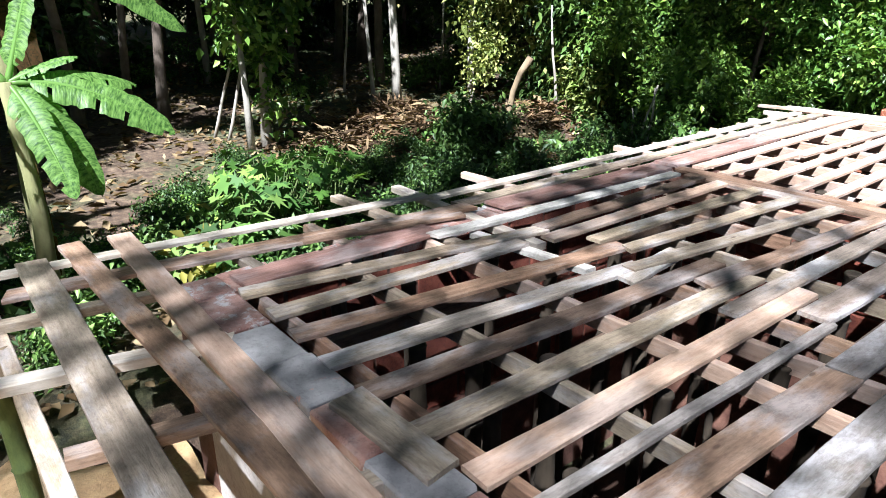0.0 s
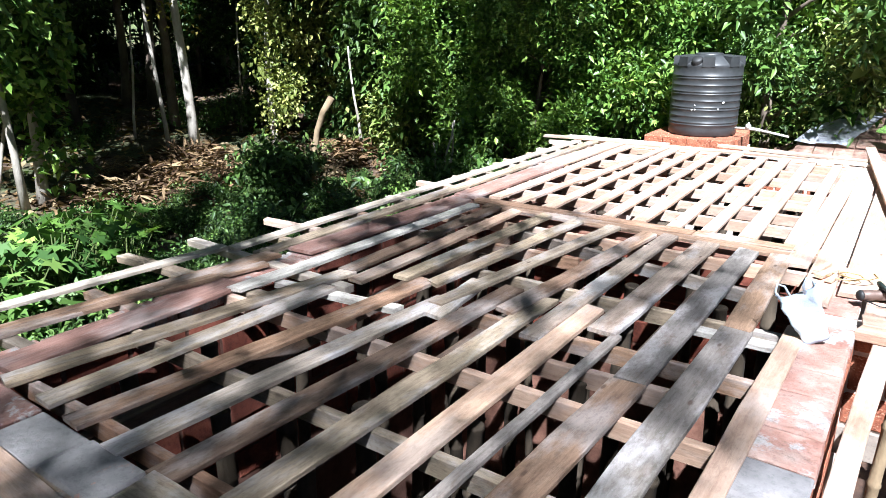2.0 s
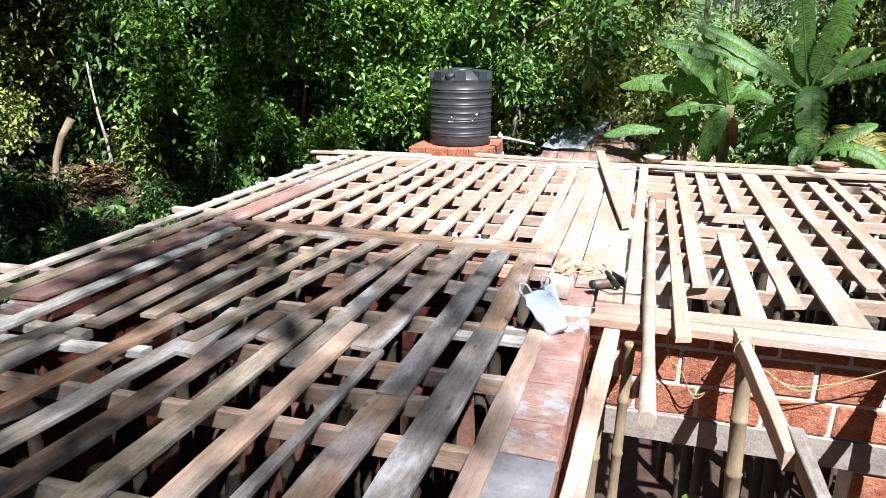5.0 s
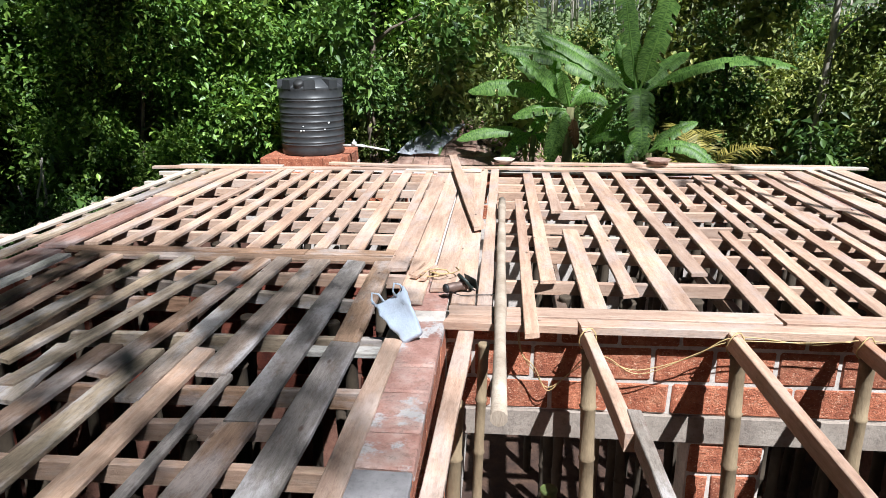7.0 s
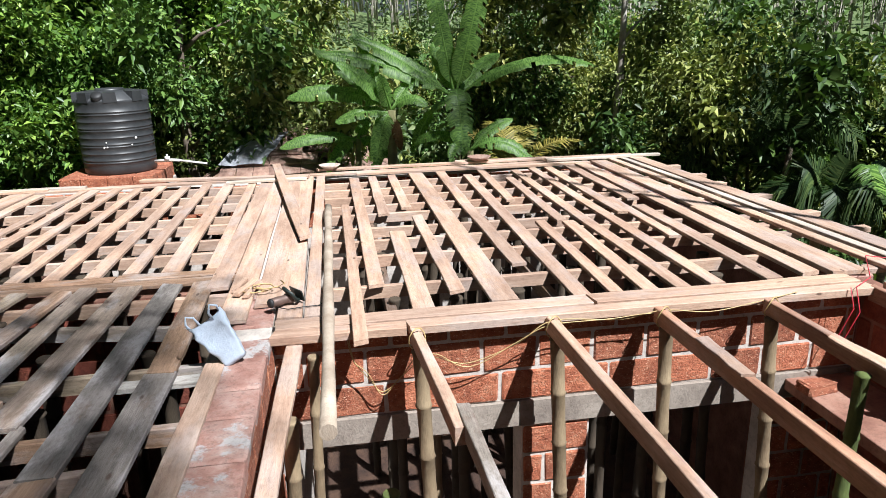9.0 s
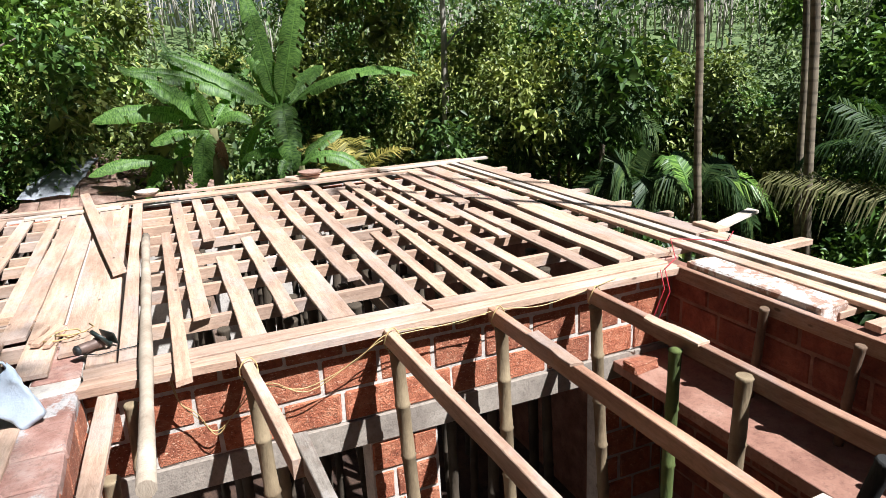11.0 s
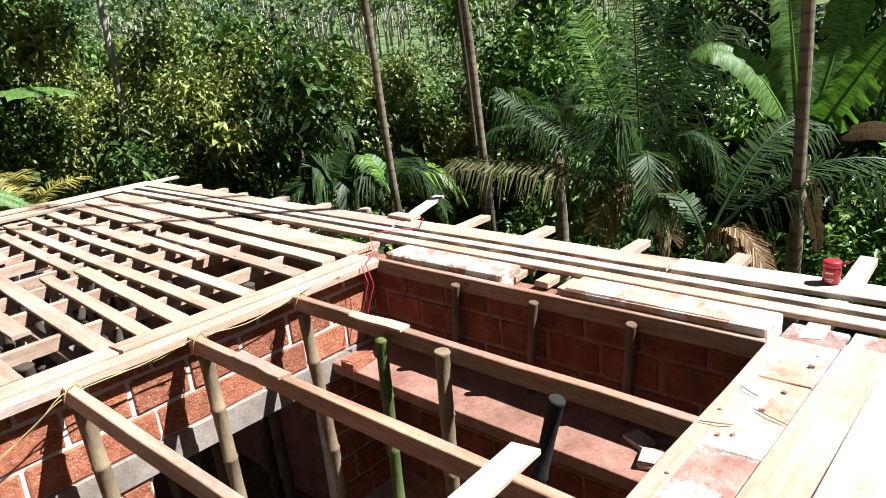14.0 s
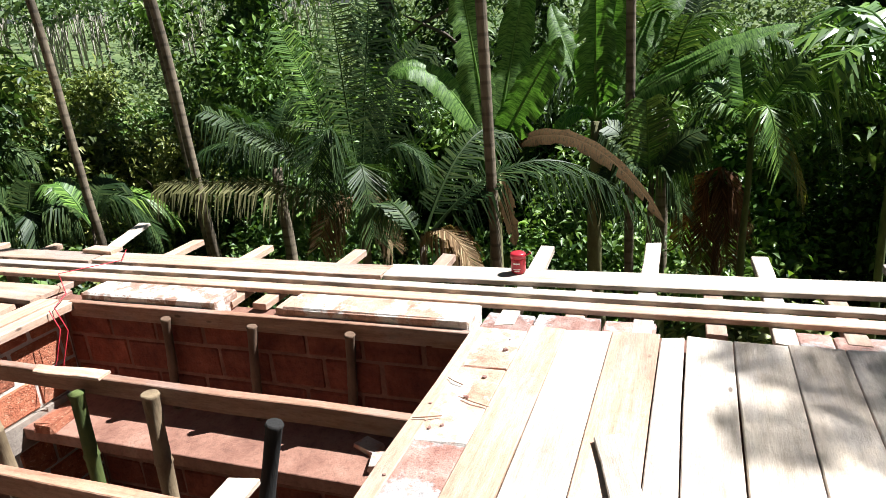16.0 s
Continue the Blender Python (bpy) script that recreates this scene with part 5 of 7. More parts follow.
def grown(kind, x, y, top, turn, leaves, label, stem_r, stem_mat, category, group, seed, stem_name):
    """A stem with leaves given as: reach sideways, up and away, rise of the bow, width or leaflet length,
    how far the leaf faces the yard (0: the sky), material, and the height it springs from."""
    g = ground_height(x, y) - 0.1
    p = empty(kind, Matrix.Translation((x, y, g)))
    h = top - g
    a = radians(turn)
    side, away, up = Vector((math.cos(a), -math.sin(a), 0)), Vector((math.sin(a), math.cos(a), 0)), Vector((0, 0, 1))
    pts = [(0.02 * math.sin(i), 0.02 * math.cos(i * 1.4), h * i / 7) for i in range(8)]
    part(stem_name, tubes_mesh(stem_name, [(pts, [stem_r * (1.2 - 0.6 * i / 7) for i in range(8)])], stem_mat, 10), p)
    for k, (dx, dz, dy, rise, w, toward, mat, spring) in enumerate(leaves):
        base = Vector((0, 0, h + spring))
        tip = base + side * dx + up * dz + away * dy
        face = (up * (1 - toward) - away * toward + SUN_WAY * 0.55).normalized()
        if kind == "banana_plant":
            part("leaf", bowed_blade(base, tip, up * rise, w, face, mat, seed * 31 + k, 0.5), p)
        else:
            hang = 1.0 if mat is not LEAF_BRIGHT else 0.7
            part("frond", bowed_frond(base, tip, up * rise, w, hang, mat, seed * 31 + k, face=face), p)
    return tagged(p, label, category, group)


def banana_grown(x, y, top, turn, leaves, label, stem_r=0.11, seed=1):
    return grown("banana_plant", x, y, top, turn, leaves, label, stem_r, BANANA_STEM, "banana plant", "banana plants", seed, "pseudostem")


def palm_grown(x, y, top, turn, fronds, label, stem_r=0.07, seed=1, mat=None):
    return grown("palm_tree", x, y, top, turn, fronds, label, stem_r, mat or BARK_PALM, "palm tree", "palms", seed, "trunk")


def at_eye(az, dist, el, height=1.52):
    a = radians(az)
    return EYE.x + dist * math.sin(a), EYE.y + dist * math.cos(a), height + dist * math.tan(radians(el))


# banana beside the forest edge
banana_grown(-5.49, -3.36, 0.92, -83.4, [
    (0.30, 0.78, 0.1, 0.0, 0.17, 0.6, BANANA, 0), (1.02, -0.46, -0.1, 0.13, 0.25, 0.6, BANANA, 0), (0.44, -0.86, -0.1, 0.14, 0.26, 0.75, BANANA, 0), (0.25, -0.78, -0.4, 0.10, 0.22, 0.6, BANANA, 0), (0.86, -0.12, 0.3, 0.06, 0.22, 0.3, BANANA, 0),
    (0.46, 0.14, 0.0, 0.02, 0.09, 0.5, BANANA, 0), (-0.5, 0.3, 0.1, 0.1, 0.25, 0.5, BANANA, 0), (-0.6, -0.4, 0.0, 0.2, 0.25, 0.5, BANANA, 0), (0.05, -1.2, 0.05, 0.05, 0.10, 0.6, BANANA_DRY, -0.3)],
    "banana plant with broad sunlit green leaves at the forest edge", 0.07, 3)
banana_grown(-6.35, -3.25, 1.85, -82.0, [
    (1.42, -0.70, 0.1, 0.16, 0.25, 0.55, BANANA, 0), (1.7, -0.25, 0.7, 0.12, 0.28, 0.4, BANANA, 0), (0.4, 0.9, 0.2, 0.0, 0.28, 0.6, BANANA, 0), (-0.9, 0.2, 0.2, 0.2, 0.28, 0.5, BANANA, 0), (0.2, -0.9, -0.1, 0.2, 0.25, 0.7, BANANA_DRY, -0.2)],
    "tall banana plant at the forest edge", 0.08, 34)
x, y, z = at_eye(-98, 7.0, -2.0)
gz = ground_height(x, y)
banana(x, y, gz - 0.1, z - gz, [(60, BLADES[2], 1.0, 10), (30, BLADES[3], 0.9, 0), (-40, BLADES[4], 0.9, 0), (160, BLADES[3], 0.9, 0)], "banana plant in shade at the forest edge", 0.12, 33)
# the big clump behind the far edge of the deck
banana_grown(2.38, 7.15, 0.80, 10.6, [
    (-0.35, 1.85, 0.1, 0.0, 0.31, 0.75, BANANA, 0), (0.47, 1.80, 0.0, 0.02, 0.36, 0.8, BANANA, 0), (-1.60, 0.95, -0.2, 0.10, 0.31, 0.62, BANANA, 0),
    (-2.05, 0.72, -0.5, 0.16, 0.31, 0.6, BANANA, 0), (2.25, 0.42, 0.2, 0.30, 0.28, 0.35, BANANA, 0), (0.12, -0.95, -0.55, 0.32, 0.42, 0.9, BANANA, 0.1),
    (-0.35, 0.85, 0.6, 0.05, 0.28, 0.6, BANANA, 0), (0.75, 0.65, 0.9, 0.1, 0.27, 0.4, BANANA, 0), (-0.75, -0.85, 0.5, 0.3, 0.27, 0.4, BANANA, -0.1)],
    "tall banana plant with big ribbed green leaves behind the deck", 0.13, 5)
banana_grown(1.34, 6.89, 0.66, 5.4, [
    (-1.55, 0.22, -0.1, 0.20, 0.27, 0.7, BANANA, 0), (-1.15, 0.95, 0.2, 0.05, 0.23, 0.6, BANANA, 0), (-0.55, 1.25, 0.5, 0.0, 0.16, 0.6, BANANA, 0),
    (-0.78, 0.72, -0.3, 0.12, 0.28, 0.65, BANANA, 0), (-0.15, 0.55, -0.2, 0.0, 0.23, 0.7, BANANA, 0), (-0.85, -0.10, -0.2, 0.10, 0.25, 0.5, BANANA, -0.05),
    (-0.30, -0.90, -0.2, 0.25, 0.28, 0.6, BANANA, -0.05), (0.55, 0.05, -0.2, 0.15, 0.23, 0.5, BANANA, 0), (0.6, 0.6, 0.5, 0.1, 0.25, 0.4, BANANA, 0), (0.12, -0.5, -0.2, 0.1, 0.16, 0.6, BANANA_DRY, -0.1)],
    "banana plant with arching sunlit leaves behind the deck", 0.11, 6)
banana_grown(2.56, 6.91, -0.02, 11.8, [
    (1.05, -0.25, -0.1, 0.26, 0.25, 0.5, BANANA, 0), (-0.9, 0.1, 0.2, 0.2, 0.23, 0.5, BANANA, 0), (0.7, 0.45, 0.3, 0.1, 0.22, 0.5, BANANA, 0), (-0.3, -0.1, -0.5, 0.2, 0.23, 0.6, BANANA, 0)],
    "young banana plant with low arching leaves behind the deck", 0.08, 61)
banana_grown(0.81, 7.23, 0.20, 2.4, [
    (-1.20, -0.08, -0.2, 0.12, 0.20, 0.6, BANANA, 0), (0.5, -0.3, -0.2, 0.1, 0.22, 0.5, BANANA, 0), (-0.5, -0.5, -0.2, 0.15, 0.22, 0.5, BANANA, 0), (0.2, 0.3, 0.3, 0.05, 0.20, 0.5, BANANA, 0)],
    "low banana sucker behind the deck", 0.07, 62)
# the banana plants on the east side
banana_grown(7.78, -1.76, 0.10, 74.0, [
    (-1.02, 0.98, -0.2, 0.42, 0.39, 0.72, BANANA, 0), (-0.25, 2.0, 0.1, 0.0, 0.43, 0.8, BANANA, 0), (0.76, 1.22, 0.1, 0.05, 0.41, 0.7, BANANA, 0),
    (1.75, -0.72, -0.3, 0.56, 0.31, 0.5, BANANA_DRY, 0), (0.45, 1.9, 0.4, 0.0, 0.39, 0.7, BANANA, 0), (-0.45, 0.0, -0.2, 0.12, 0.25, 0.6, BANANA, -0.1), (0.2, -0.9, 0.1, 0.2, 0.29, 0.5, BANANA_DRY, -0.1)],
    "banana plant with broad backlit leaves and one dying frond", 0.10, 7)
banana_grown(8.99, -2.68, 0.32, 82.5, [
    (0.02, 1.55, -0.1, 0.0, 0.51, 0.85, BANANA, 0), (2.15, 0.92, 0.0, 0.16, 0.41, 0.6, BANANA, 0), (0.35, 1.9, 0.3, 0.0, 0.43, 0.8, BANANA, 0), (-0.5, 1.35, 0.4, 0.0, 0.39, 0.7, BANANA, 0), (-0.5, -0.2, 0.1, 0.2, 0.34, 0.5, BANANA, 0), (0.6, -0.3, 0.2, 0.2, 0.34, 0.5, BANANA, 0), (1.1, 1.5, 0.9, 0.1, 0.39, 0.6, BANANA, 0)],
    "banana plant with upright torn green leaves", 0.11, 8)

# palms on the east
palm_grown(8.48, 0.24, -0.55, 62.4, [
    (-0.55, 0.1, -0.5, 0.95, 0.62, 0.15, LEAF_PALM, 0), (-2.35, 0.55, -0.4, 0.12, 0.52, 0.25, LEAF_DRY_GREEN, 0), (-1.75, 1.35, -0.1, 0.12, 0.50, 0.4, LEAF_PALM, 0), (-0.75, 2.2, 0.2, 0.05, 0.55, 0.75, LEAF_BRIGHT, 0),
    (-0.10, 2.9, 0.1, 0.0, 0.60, 0.7, LEAF_PALM, 0), (0.45, 2.8, 0.4, 0.1, 0.62, 0.6, LEAF_PALM, 0), (1.0, 1.9, 0.5, 0.25, 0.60, 0.5, LEAF_PALM, 0), (0.9, 0.4, -0.2, 0.5, 0.55, 0.2, LEAF_PALM, 0),
    (-0.9, 0.9, 0.8, 0.5, 0.6, 0.3, LEAF_PALM, 0), (0.1, -0.3, -0.8, 0.7, 0.55, 0.3, LEAF_PALM, 0), (0.35, -0.6, -0.2, 0.3, 0.45, 0.3, LEAF_DRY, 0), (-0.6, -0.5, -0.2, 0.3, 0.45, 0.3, LEAF_DRY, 0)],
    "young coconut palm with long feathery drooping fronds", 0.08, 9)
palm_grown(6.76, -1.26, -0.55, 67.2, [
    (2.40, 0.0, 0.4, 0.72, 0.60, 0.1, LEAF_PALM, 0), (1.0, 1.0, 0.8, 0.35, 0.45, 0.3, LEAF_PALM, 0), (0.5, -0.2, -0.4, 0.3, 0.4, 0.2, LEAF_DRY, 0), (-0.5, 0.2, 0.5, 0.3, 0.4, 0.2, LEAF_PALM, 0)],
    "low palm with one long arching frond by the eaves", 0.06, 10)
palm_grown(8.45, -3.34, -0.25, 87.0, [
    (-0.05, 0.85, 0.1, 0.0, 0.50, 0.8, LEAF_BRIGHT, 0), (-0.45, 0.6, 0.0, 0.1, 0.42, 0.6, LEAF_PALM, 0), (0.5, 0.5, 0.0, 0.1, 0.45, 0.5, LEAF_PALM, 0), (0.35, -0.35, -0.2, 0.3, 0.4, 0.3, LEAF_PALM, 0), (-0.6, -0.2, -0.2, 0.3, 0.4, 0.3, LEAF_PALM, 0)],
    "young palm with a bright green spear of leaflets", 0.05, 11)
palm_grown(8.84, -4.35, 0.12, 94.4, [
    (-0.75, -0.25, 0.0, 0.50, 0.42, 0.3, LEAF_BRIGHT, 0), (0.85, -0.15, 0.0, 0.55, 0.42, 0.3, LEAF_BRIGHT, 0), (-0.15, 0.85, 0.1, 0.0, 0.42, 0.6, LEAF_BRIGHT, 0), (0.45, 0.75, 0.1, 0.1, 0.42, 0.5, LEAF_BRIGHT, 0), (-0.55, 0.55, 0.3, 0.2, 0.42, 0.4, LEAF_BRIGHT, 0),
    (1.25, 0.25, 0.2, 0.35, 0.42, 0.3, LEAF_BRIGHT, 0), (0.3, -0.3, -0.5, 0.5, 0.42, 0.3, LEAF_BRIGHT, 0), (0.55, -0.6, 0.0, 0.35, 0.34, 0.3, LEAF_YELLOW, 0), (0.1, 0.2, 0.9, 0.4, 0.4, 0.3, LEAF_BRIGHT, 0)],
    "slender young areca palm with glossy arched fronds", 0.05, 12, BAMBOO_GREEN)
palm_grown(9.45, -4.1, -0.35, 92.4, [
    (-0.45, -1.0, 0.0, 0.25, 0.40, 0.5, LEAF_RUST, 0), (0.12, -1.2, -0.1, 0.15, 0.40, 0.6, LEAF_RUST, 0), (-0.2, -1.25, -0.1, 0.2, 0.40, 0.6, LEAF_RUST, 0), (0.3, -0.9, 0.0, 0.2, 0.35, 0.5, LEAF_RUST, 0)],
    "palm with a skirt of hanging rust-brown dead fronds", 0.06, 13)
palm_grown(6.61, 3.86, -0.45, 38.0, [
    (-0.50, -0.25, -0.3, 0.42, 0.50, 0.5, LEAF_PALM, 0), (-0.35, 0.45, -0.2, 0.15, 0.5, 0.6, LEAF_PALM, 0), (0.15, 0.55, 0.0, 0.05, 0.5, 0.5, LEAF_PALM, 0), (0.55, 0.1, -0.2, 0.3, 0.45, 0.3, LEAF_PALM, 0), (0.1, -0.3, -0.5, 0.4, 0.45, 0.4, LEAF_PALM, 0), (-0.9, -0.1, 0.0, 0.3, 0.45, 0.3, LEAF_PALM, 0)],
    "small palm with shining arched fronds below the eaves", 0.07, 14)
palm_grown(7.0, 3.27, -0.55, 42.1, [
    (0.75, -0.25, -0.2, 0.5, 0.42, 0.2, LEAF_PALM, 0), (-0.65, 0.0, -0.1, 0.42, 0.42, 0.2, LEAF_PALM, 0), (0.35, 0.55, 0.2, 0.15, 0.42, 0.3, LEAF_PALM, 0), (-0.3, 0.6, 0.2, 0.15, 0.42, 0.3, LEAF_BRIGHT, 0), (1.0, -0.1, 0.2, 0.4, 0.42, 0.2, LEAF_BRIGHT, 0)],
    "small palm with dark arched fronds below the eaves", 0.06, 15)
palm_grown(7.65, 6.2, -0.1, 35.0, [
    (-1.7, -0.4, -0.3, 0.65, 0.5, 0.3, LEAF_PALM, 0), (-1.2, 0.6, 0.0, 0.35, 0.5, 0.4, LEAF_PALM, 0), (0.05, 1.7, 0.0, 0.0, 0.55, 0.7, LEAF_PALM, 0), (0.5, 1.2, 0.1, 0.1, 0.5, 0.6, LEAF_PALM, 0), (-0.5, 1.3, 0.2, 0.1, 0.5, 0.5, LEAF_PALM, 0), (0.9, 0.2, -0.2, 0.35, 0.5, 0.3, LEAF_PALM, 0)],
    "dark feathery palm on the slope below the deck", 0.08, 16)
x, y, z = at_eye(15.5, 12.0, -10.5)
gz = ground_height(x, y)
palm(x, y, gz - 0.1, z - gz, 0.06, [(100, YELLOW_FROND, 0.8, 14), (60, YELLOW_FROND, 0.8, 6), (10, YELLOW_FROND, 0.9, -12), (140, YELLOW_FROND, 0.8, 4)], "small palm with yellowing fronds behind the deck")
x, y, z = at_eye(88.0, 10.0, -7)
gz = ground_height(x, y)
palm(x, y, gz - 0.1, z - gz, 0.09, [(a, FRONDS[a // 40 % 4], 0.75, 4) for a in range(0, 360, 40)], "feathery green palm under the trees")
x, y, z = at_eye(103, 9.5, -5)
gz = ground_height(x, y)
palm(x, y, gz - 0.1, z - gz, 0.05, [(a, ARECA_FRONDS[a // 45 % 3], 1.1, 0) for a in range(30, 390, 50)], "slender young areca palm with glossy arched fronds", BAMBOO_GREEN)
x, y, z = at_eye(57.5, 10.5, -9)
gz = ground_height(x, y)
palm(x, y, gz - 0.1, z - gz, 0.09, [(a, FRONDS[a // 40 % 4], 0.5, 0) for a in range(0, 360, 40)], "dark feathery palm on the slope")
gz = ground_height(6.3, -9.1)
palm(6.3, -9.1, gz - 0.1, 6.5 - gz, 0.07, [(a, FRONDS[a // 45 % 4], 0.5, 0) for a in range(20, 380, 45)], "slender palm whose fronds shade the porch deck")
# slender ringed stems
for az, d, r, lean, label in [(45.2, 9.5, 0.045, (-0.05, 0.03), "slender leaning palm stem with pale rings"), (52.9, 9.8, 0.052, (-0.05, 0.04), "thick leaning palm stem with grey bark"), (52.0, 11.0, 0.045, (-0.05, 0.03), "grey palm stem on the slope"),
                              (75.4, 7.0, 0.05, (-0.01, 0.01), "slender ringed areca palm stem"), (85.6, 8.6, 0.05, (0.0, 0.0), "slender ringed areca palm stem")]:
    x, y, z = spot(az, d)
    palm(x, y, z - 0.1, 20.0, r, [(a, FRONDS[a // 60 % 4], 0.8, 0) for a in range(0, 360, 60)], label, BARK_PALM, lean, "areca_palm", 30)
# pale leaning tree on the valley side and the trunks of the forest edge
for az, d, r, h, lean, pale, label in [(23.6, 16.0, 0.11, 9.0, -0.03, True, "pale leaning tree trunk on the valley side"), (-69.1, 11.0, 0.055, 7.5, 0.0, True, "slim straight pale tree trunk at the forest edge"),
                                       (-67.45, 11.6, 0.085, 5.0, 0.0, True, "pale tree trunk wrapped in climbing leaves"), (-56.5, 14.5, 0.10, 8.0, 0.0, True, "pale lichened tree trunk in the forest"),
                                       (-40.9, 14.0, 0.13, 8.0, 0.01, False, "grey-brown forest tree trunk with creepers"), (-10.6, 13.5, 0.13, 4.4, 0.0, False, "brown tree trunk behind the water tank"), (-58.3, 15.0, 0.045, 7.0, 0.02, True, "thin crooked pale trunk"),
                                       (-50.0, 14.5, 0.08, 6.5, 0.01, True, "pale tree trunk half hidden by climbing leaves")]:
    x, y, z = spot(az, d)
    tree(Matrix.Translation((x, y, z - 0.1)), [("trunk", trunk_mesh(int(az * 10), h, r, BARK_PALE if pale else BARK, 3, lean=abs(lean)), ID), ("crown", CROWNS["green"][0], Matrix.Translation((0, 0, h - 0.5)))], label)
x, y, z = spot(-47.5, 13.0)
part_pts = [(0, 0, 0), (0.08, 0.06, 0.4), (0.13, 0.10, 0.8), (0.24, 0.18, 1.15), (0.38, 0.28, 1.42)]
tagged(part("tree_stump", tubes_mesh("stump", [(part_pts, [0.085, 0.06, 0.055, 0.06, 0.065])], BAMBOO_DRY, 9), None, Matrix.Translation((x, y, z - 0.05))), "bent bare broken tree stump in the forest", "tree stump")
# climbing leaves on the pale trunk
x, y, z = spot(-67.45, 11.6)
tagged(part("creeper", crown_mesh(400, 420, (0.6, 0.6, 1.3), 0.14, LEAF_BRIGHT, 6, aspect=0.75, lumps=12, core=False), None, Matrix.Translation((x + 0.25, y - 0.15, z + 2.0))), "broad-leaved creeper climbing a pale trunk", "creeper")
for k, (az, d, up, mat) in enumerate([(-49.6, 14.2, 1.8, LEAF_OLIVE), (-56.4, 14.5, 3.2, LEAF_YELLOW), (-40.6, 14.0, 2.6, LEAF_OLIVE), (-38.6, 13.6, 2.2, LEAF_BRIGHT)]):
    x, y, z = spot(az, d)
    tagged(part("creeper", crown_mesh(410 + k, 40 if mat is LEAF_YELLOW else 260, (0.36, 0.36, 1.5), 0.10, mat, 6, aspect=0.7, lumps=12, core=False), None, Matrix.Translation((x, y, z + up))), "broad-leaved creeper climbing a pale trunk", "creeper")
for az, d, s in [(-68.5, 8.6, 0.7), (-66, 8.4, 0.8), (-70, 8.2, 0.6), (-63.5, 8.8, 0.7), (-74, 8.2, 0.5)]:
    bush(az, d, "bright" if s < 0.9 else "green", s)

x, y, z = spot(-75.7, 6.2)
tagged(part("bush", crown_mesh(430, 26, (0.28, 0.28, 0.3), 0.15, LEAF_YELLOW, 6, lumps=5, base=0.35), None, Matrix.Translation((x, y, z))), "small yellow-leaved shrub beside the eaves", "bush")

# the tall tree behind the camera, whose leaves dapple the near rooms
st = empty("shade_tree", Matrix.Translation((4.2, -10.8, ground_height(4.2, -10.8))))
part("trunk", trunk_mesh(55, 15.0, 0.2, BARK, 6, reach=1.8, first=0.75, lean=0.01), st)
tagged(st, "tall leafy tree that dapples the deck with shade", "tree")
SPARSE = [crown_mesh(500 + i, 48, (1.4, 1.4, 0.9), 0.22, LEAF_GREEN, 8, lumps=14, spread=0.6, core=False) for i in range(3)]
for i, (sx, sy, s) in enumerate([(-1.6, -1.9, 0.6), (-3.2, -3.6, 0.8), (-1.9, -3.6, 0.7), (-2.7, -0.6, 0.95), (-1.35, -0.3, 0.8), (-3.4, 0.6, 0.6), (-2.3, 0.5, 0.75), (-3.7, -3.0, 0.9), (-1.2, -3.1, 0.8), (-1.3, 0.35, 0.45), (-0.42, 0.1, 0.3), (-2.6, -2.6, 0.8), (-1.6, -2.9, 0.6), (-2.2, -1.9, 0.6), (-3.4, -4.4, 0.8), (-3.6, -1.2, 0.7), (-0.6, -1.7, 0.45), (-3.3, 0.3, 0.6), (-0.85, -1.9, 0.5), (-0.75, -1.0, 0.4)]):
    pz = 14.0 + 0.5 * (i % 3)
    p = Matrix.Translation((sx + 0.40 * pz, sy - 0.60 * pz, pz))
    part("crown", SPARSE[i % 3], st, st.matrix_basis.inverted() @ p @ Matrix.Rotation(i * 1.7, 4, "Z") @ Matrix.Scale(s, 4))
# and an unseen one added to keep the forest edge in shade
st = empty("shade_tree", Matrix.Translation((-5.8, -7.6, ground_height(-5.8, -7.6))))
part("trunk", trunk_mesh(56, 9.0, 0.22, BARK, 7, reach=3.0), st)
tagged(st, "broad unseen leafy tree added to shade the forest edge", "tree")
for i, (sx, sy, s) in enumerate([(-7.0, 3.0, 0.7), (-10.5, 8.0, 0.6), (-6.4, 6.8, 1.0), (-7.7, 1.7, 0.75), (-5.9, 0.5, 0.8), (-6.0, 2.0, 0.7), (-6.4, -4.2, 0.9), (-6.4, 4.6, 0.9), (-8.4, 4.0, 0.8), (-7.6, 0.0, 0.8)]):
    pz = 8.2 + 0.3 * (i % 3)
    p = Matrix.Translation((sx + 0.40 * (pz + 1.1), sy - 0.60 * (pz + 1.1), pz))
    part("crown", CROWNS["dark"][i % 3], st, st.matrix_basis.inverted() @ p @ Matrix.Rotation(i * 1.7, 4, "Z") @ Matrix.Scale(s * 0.7, 4))

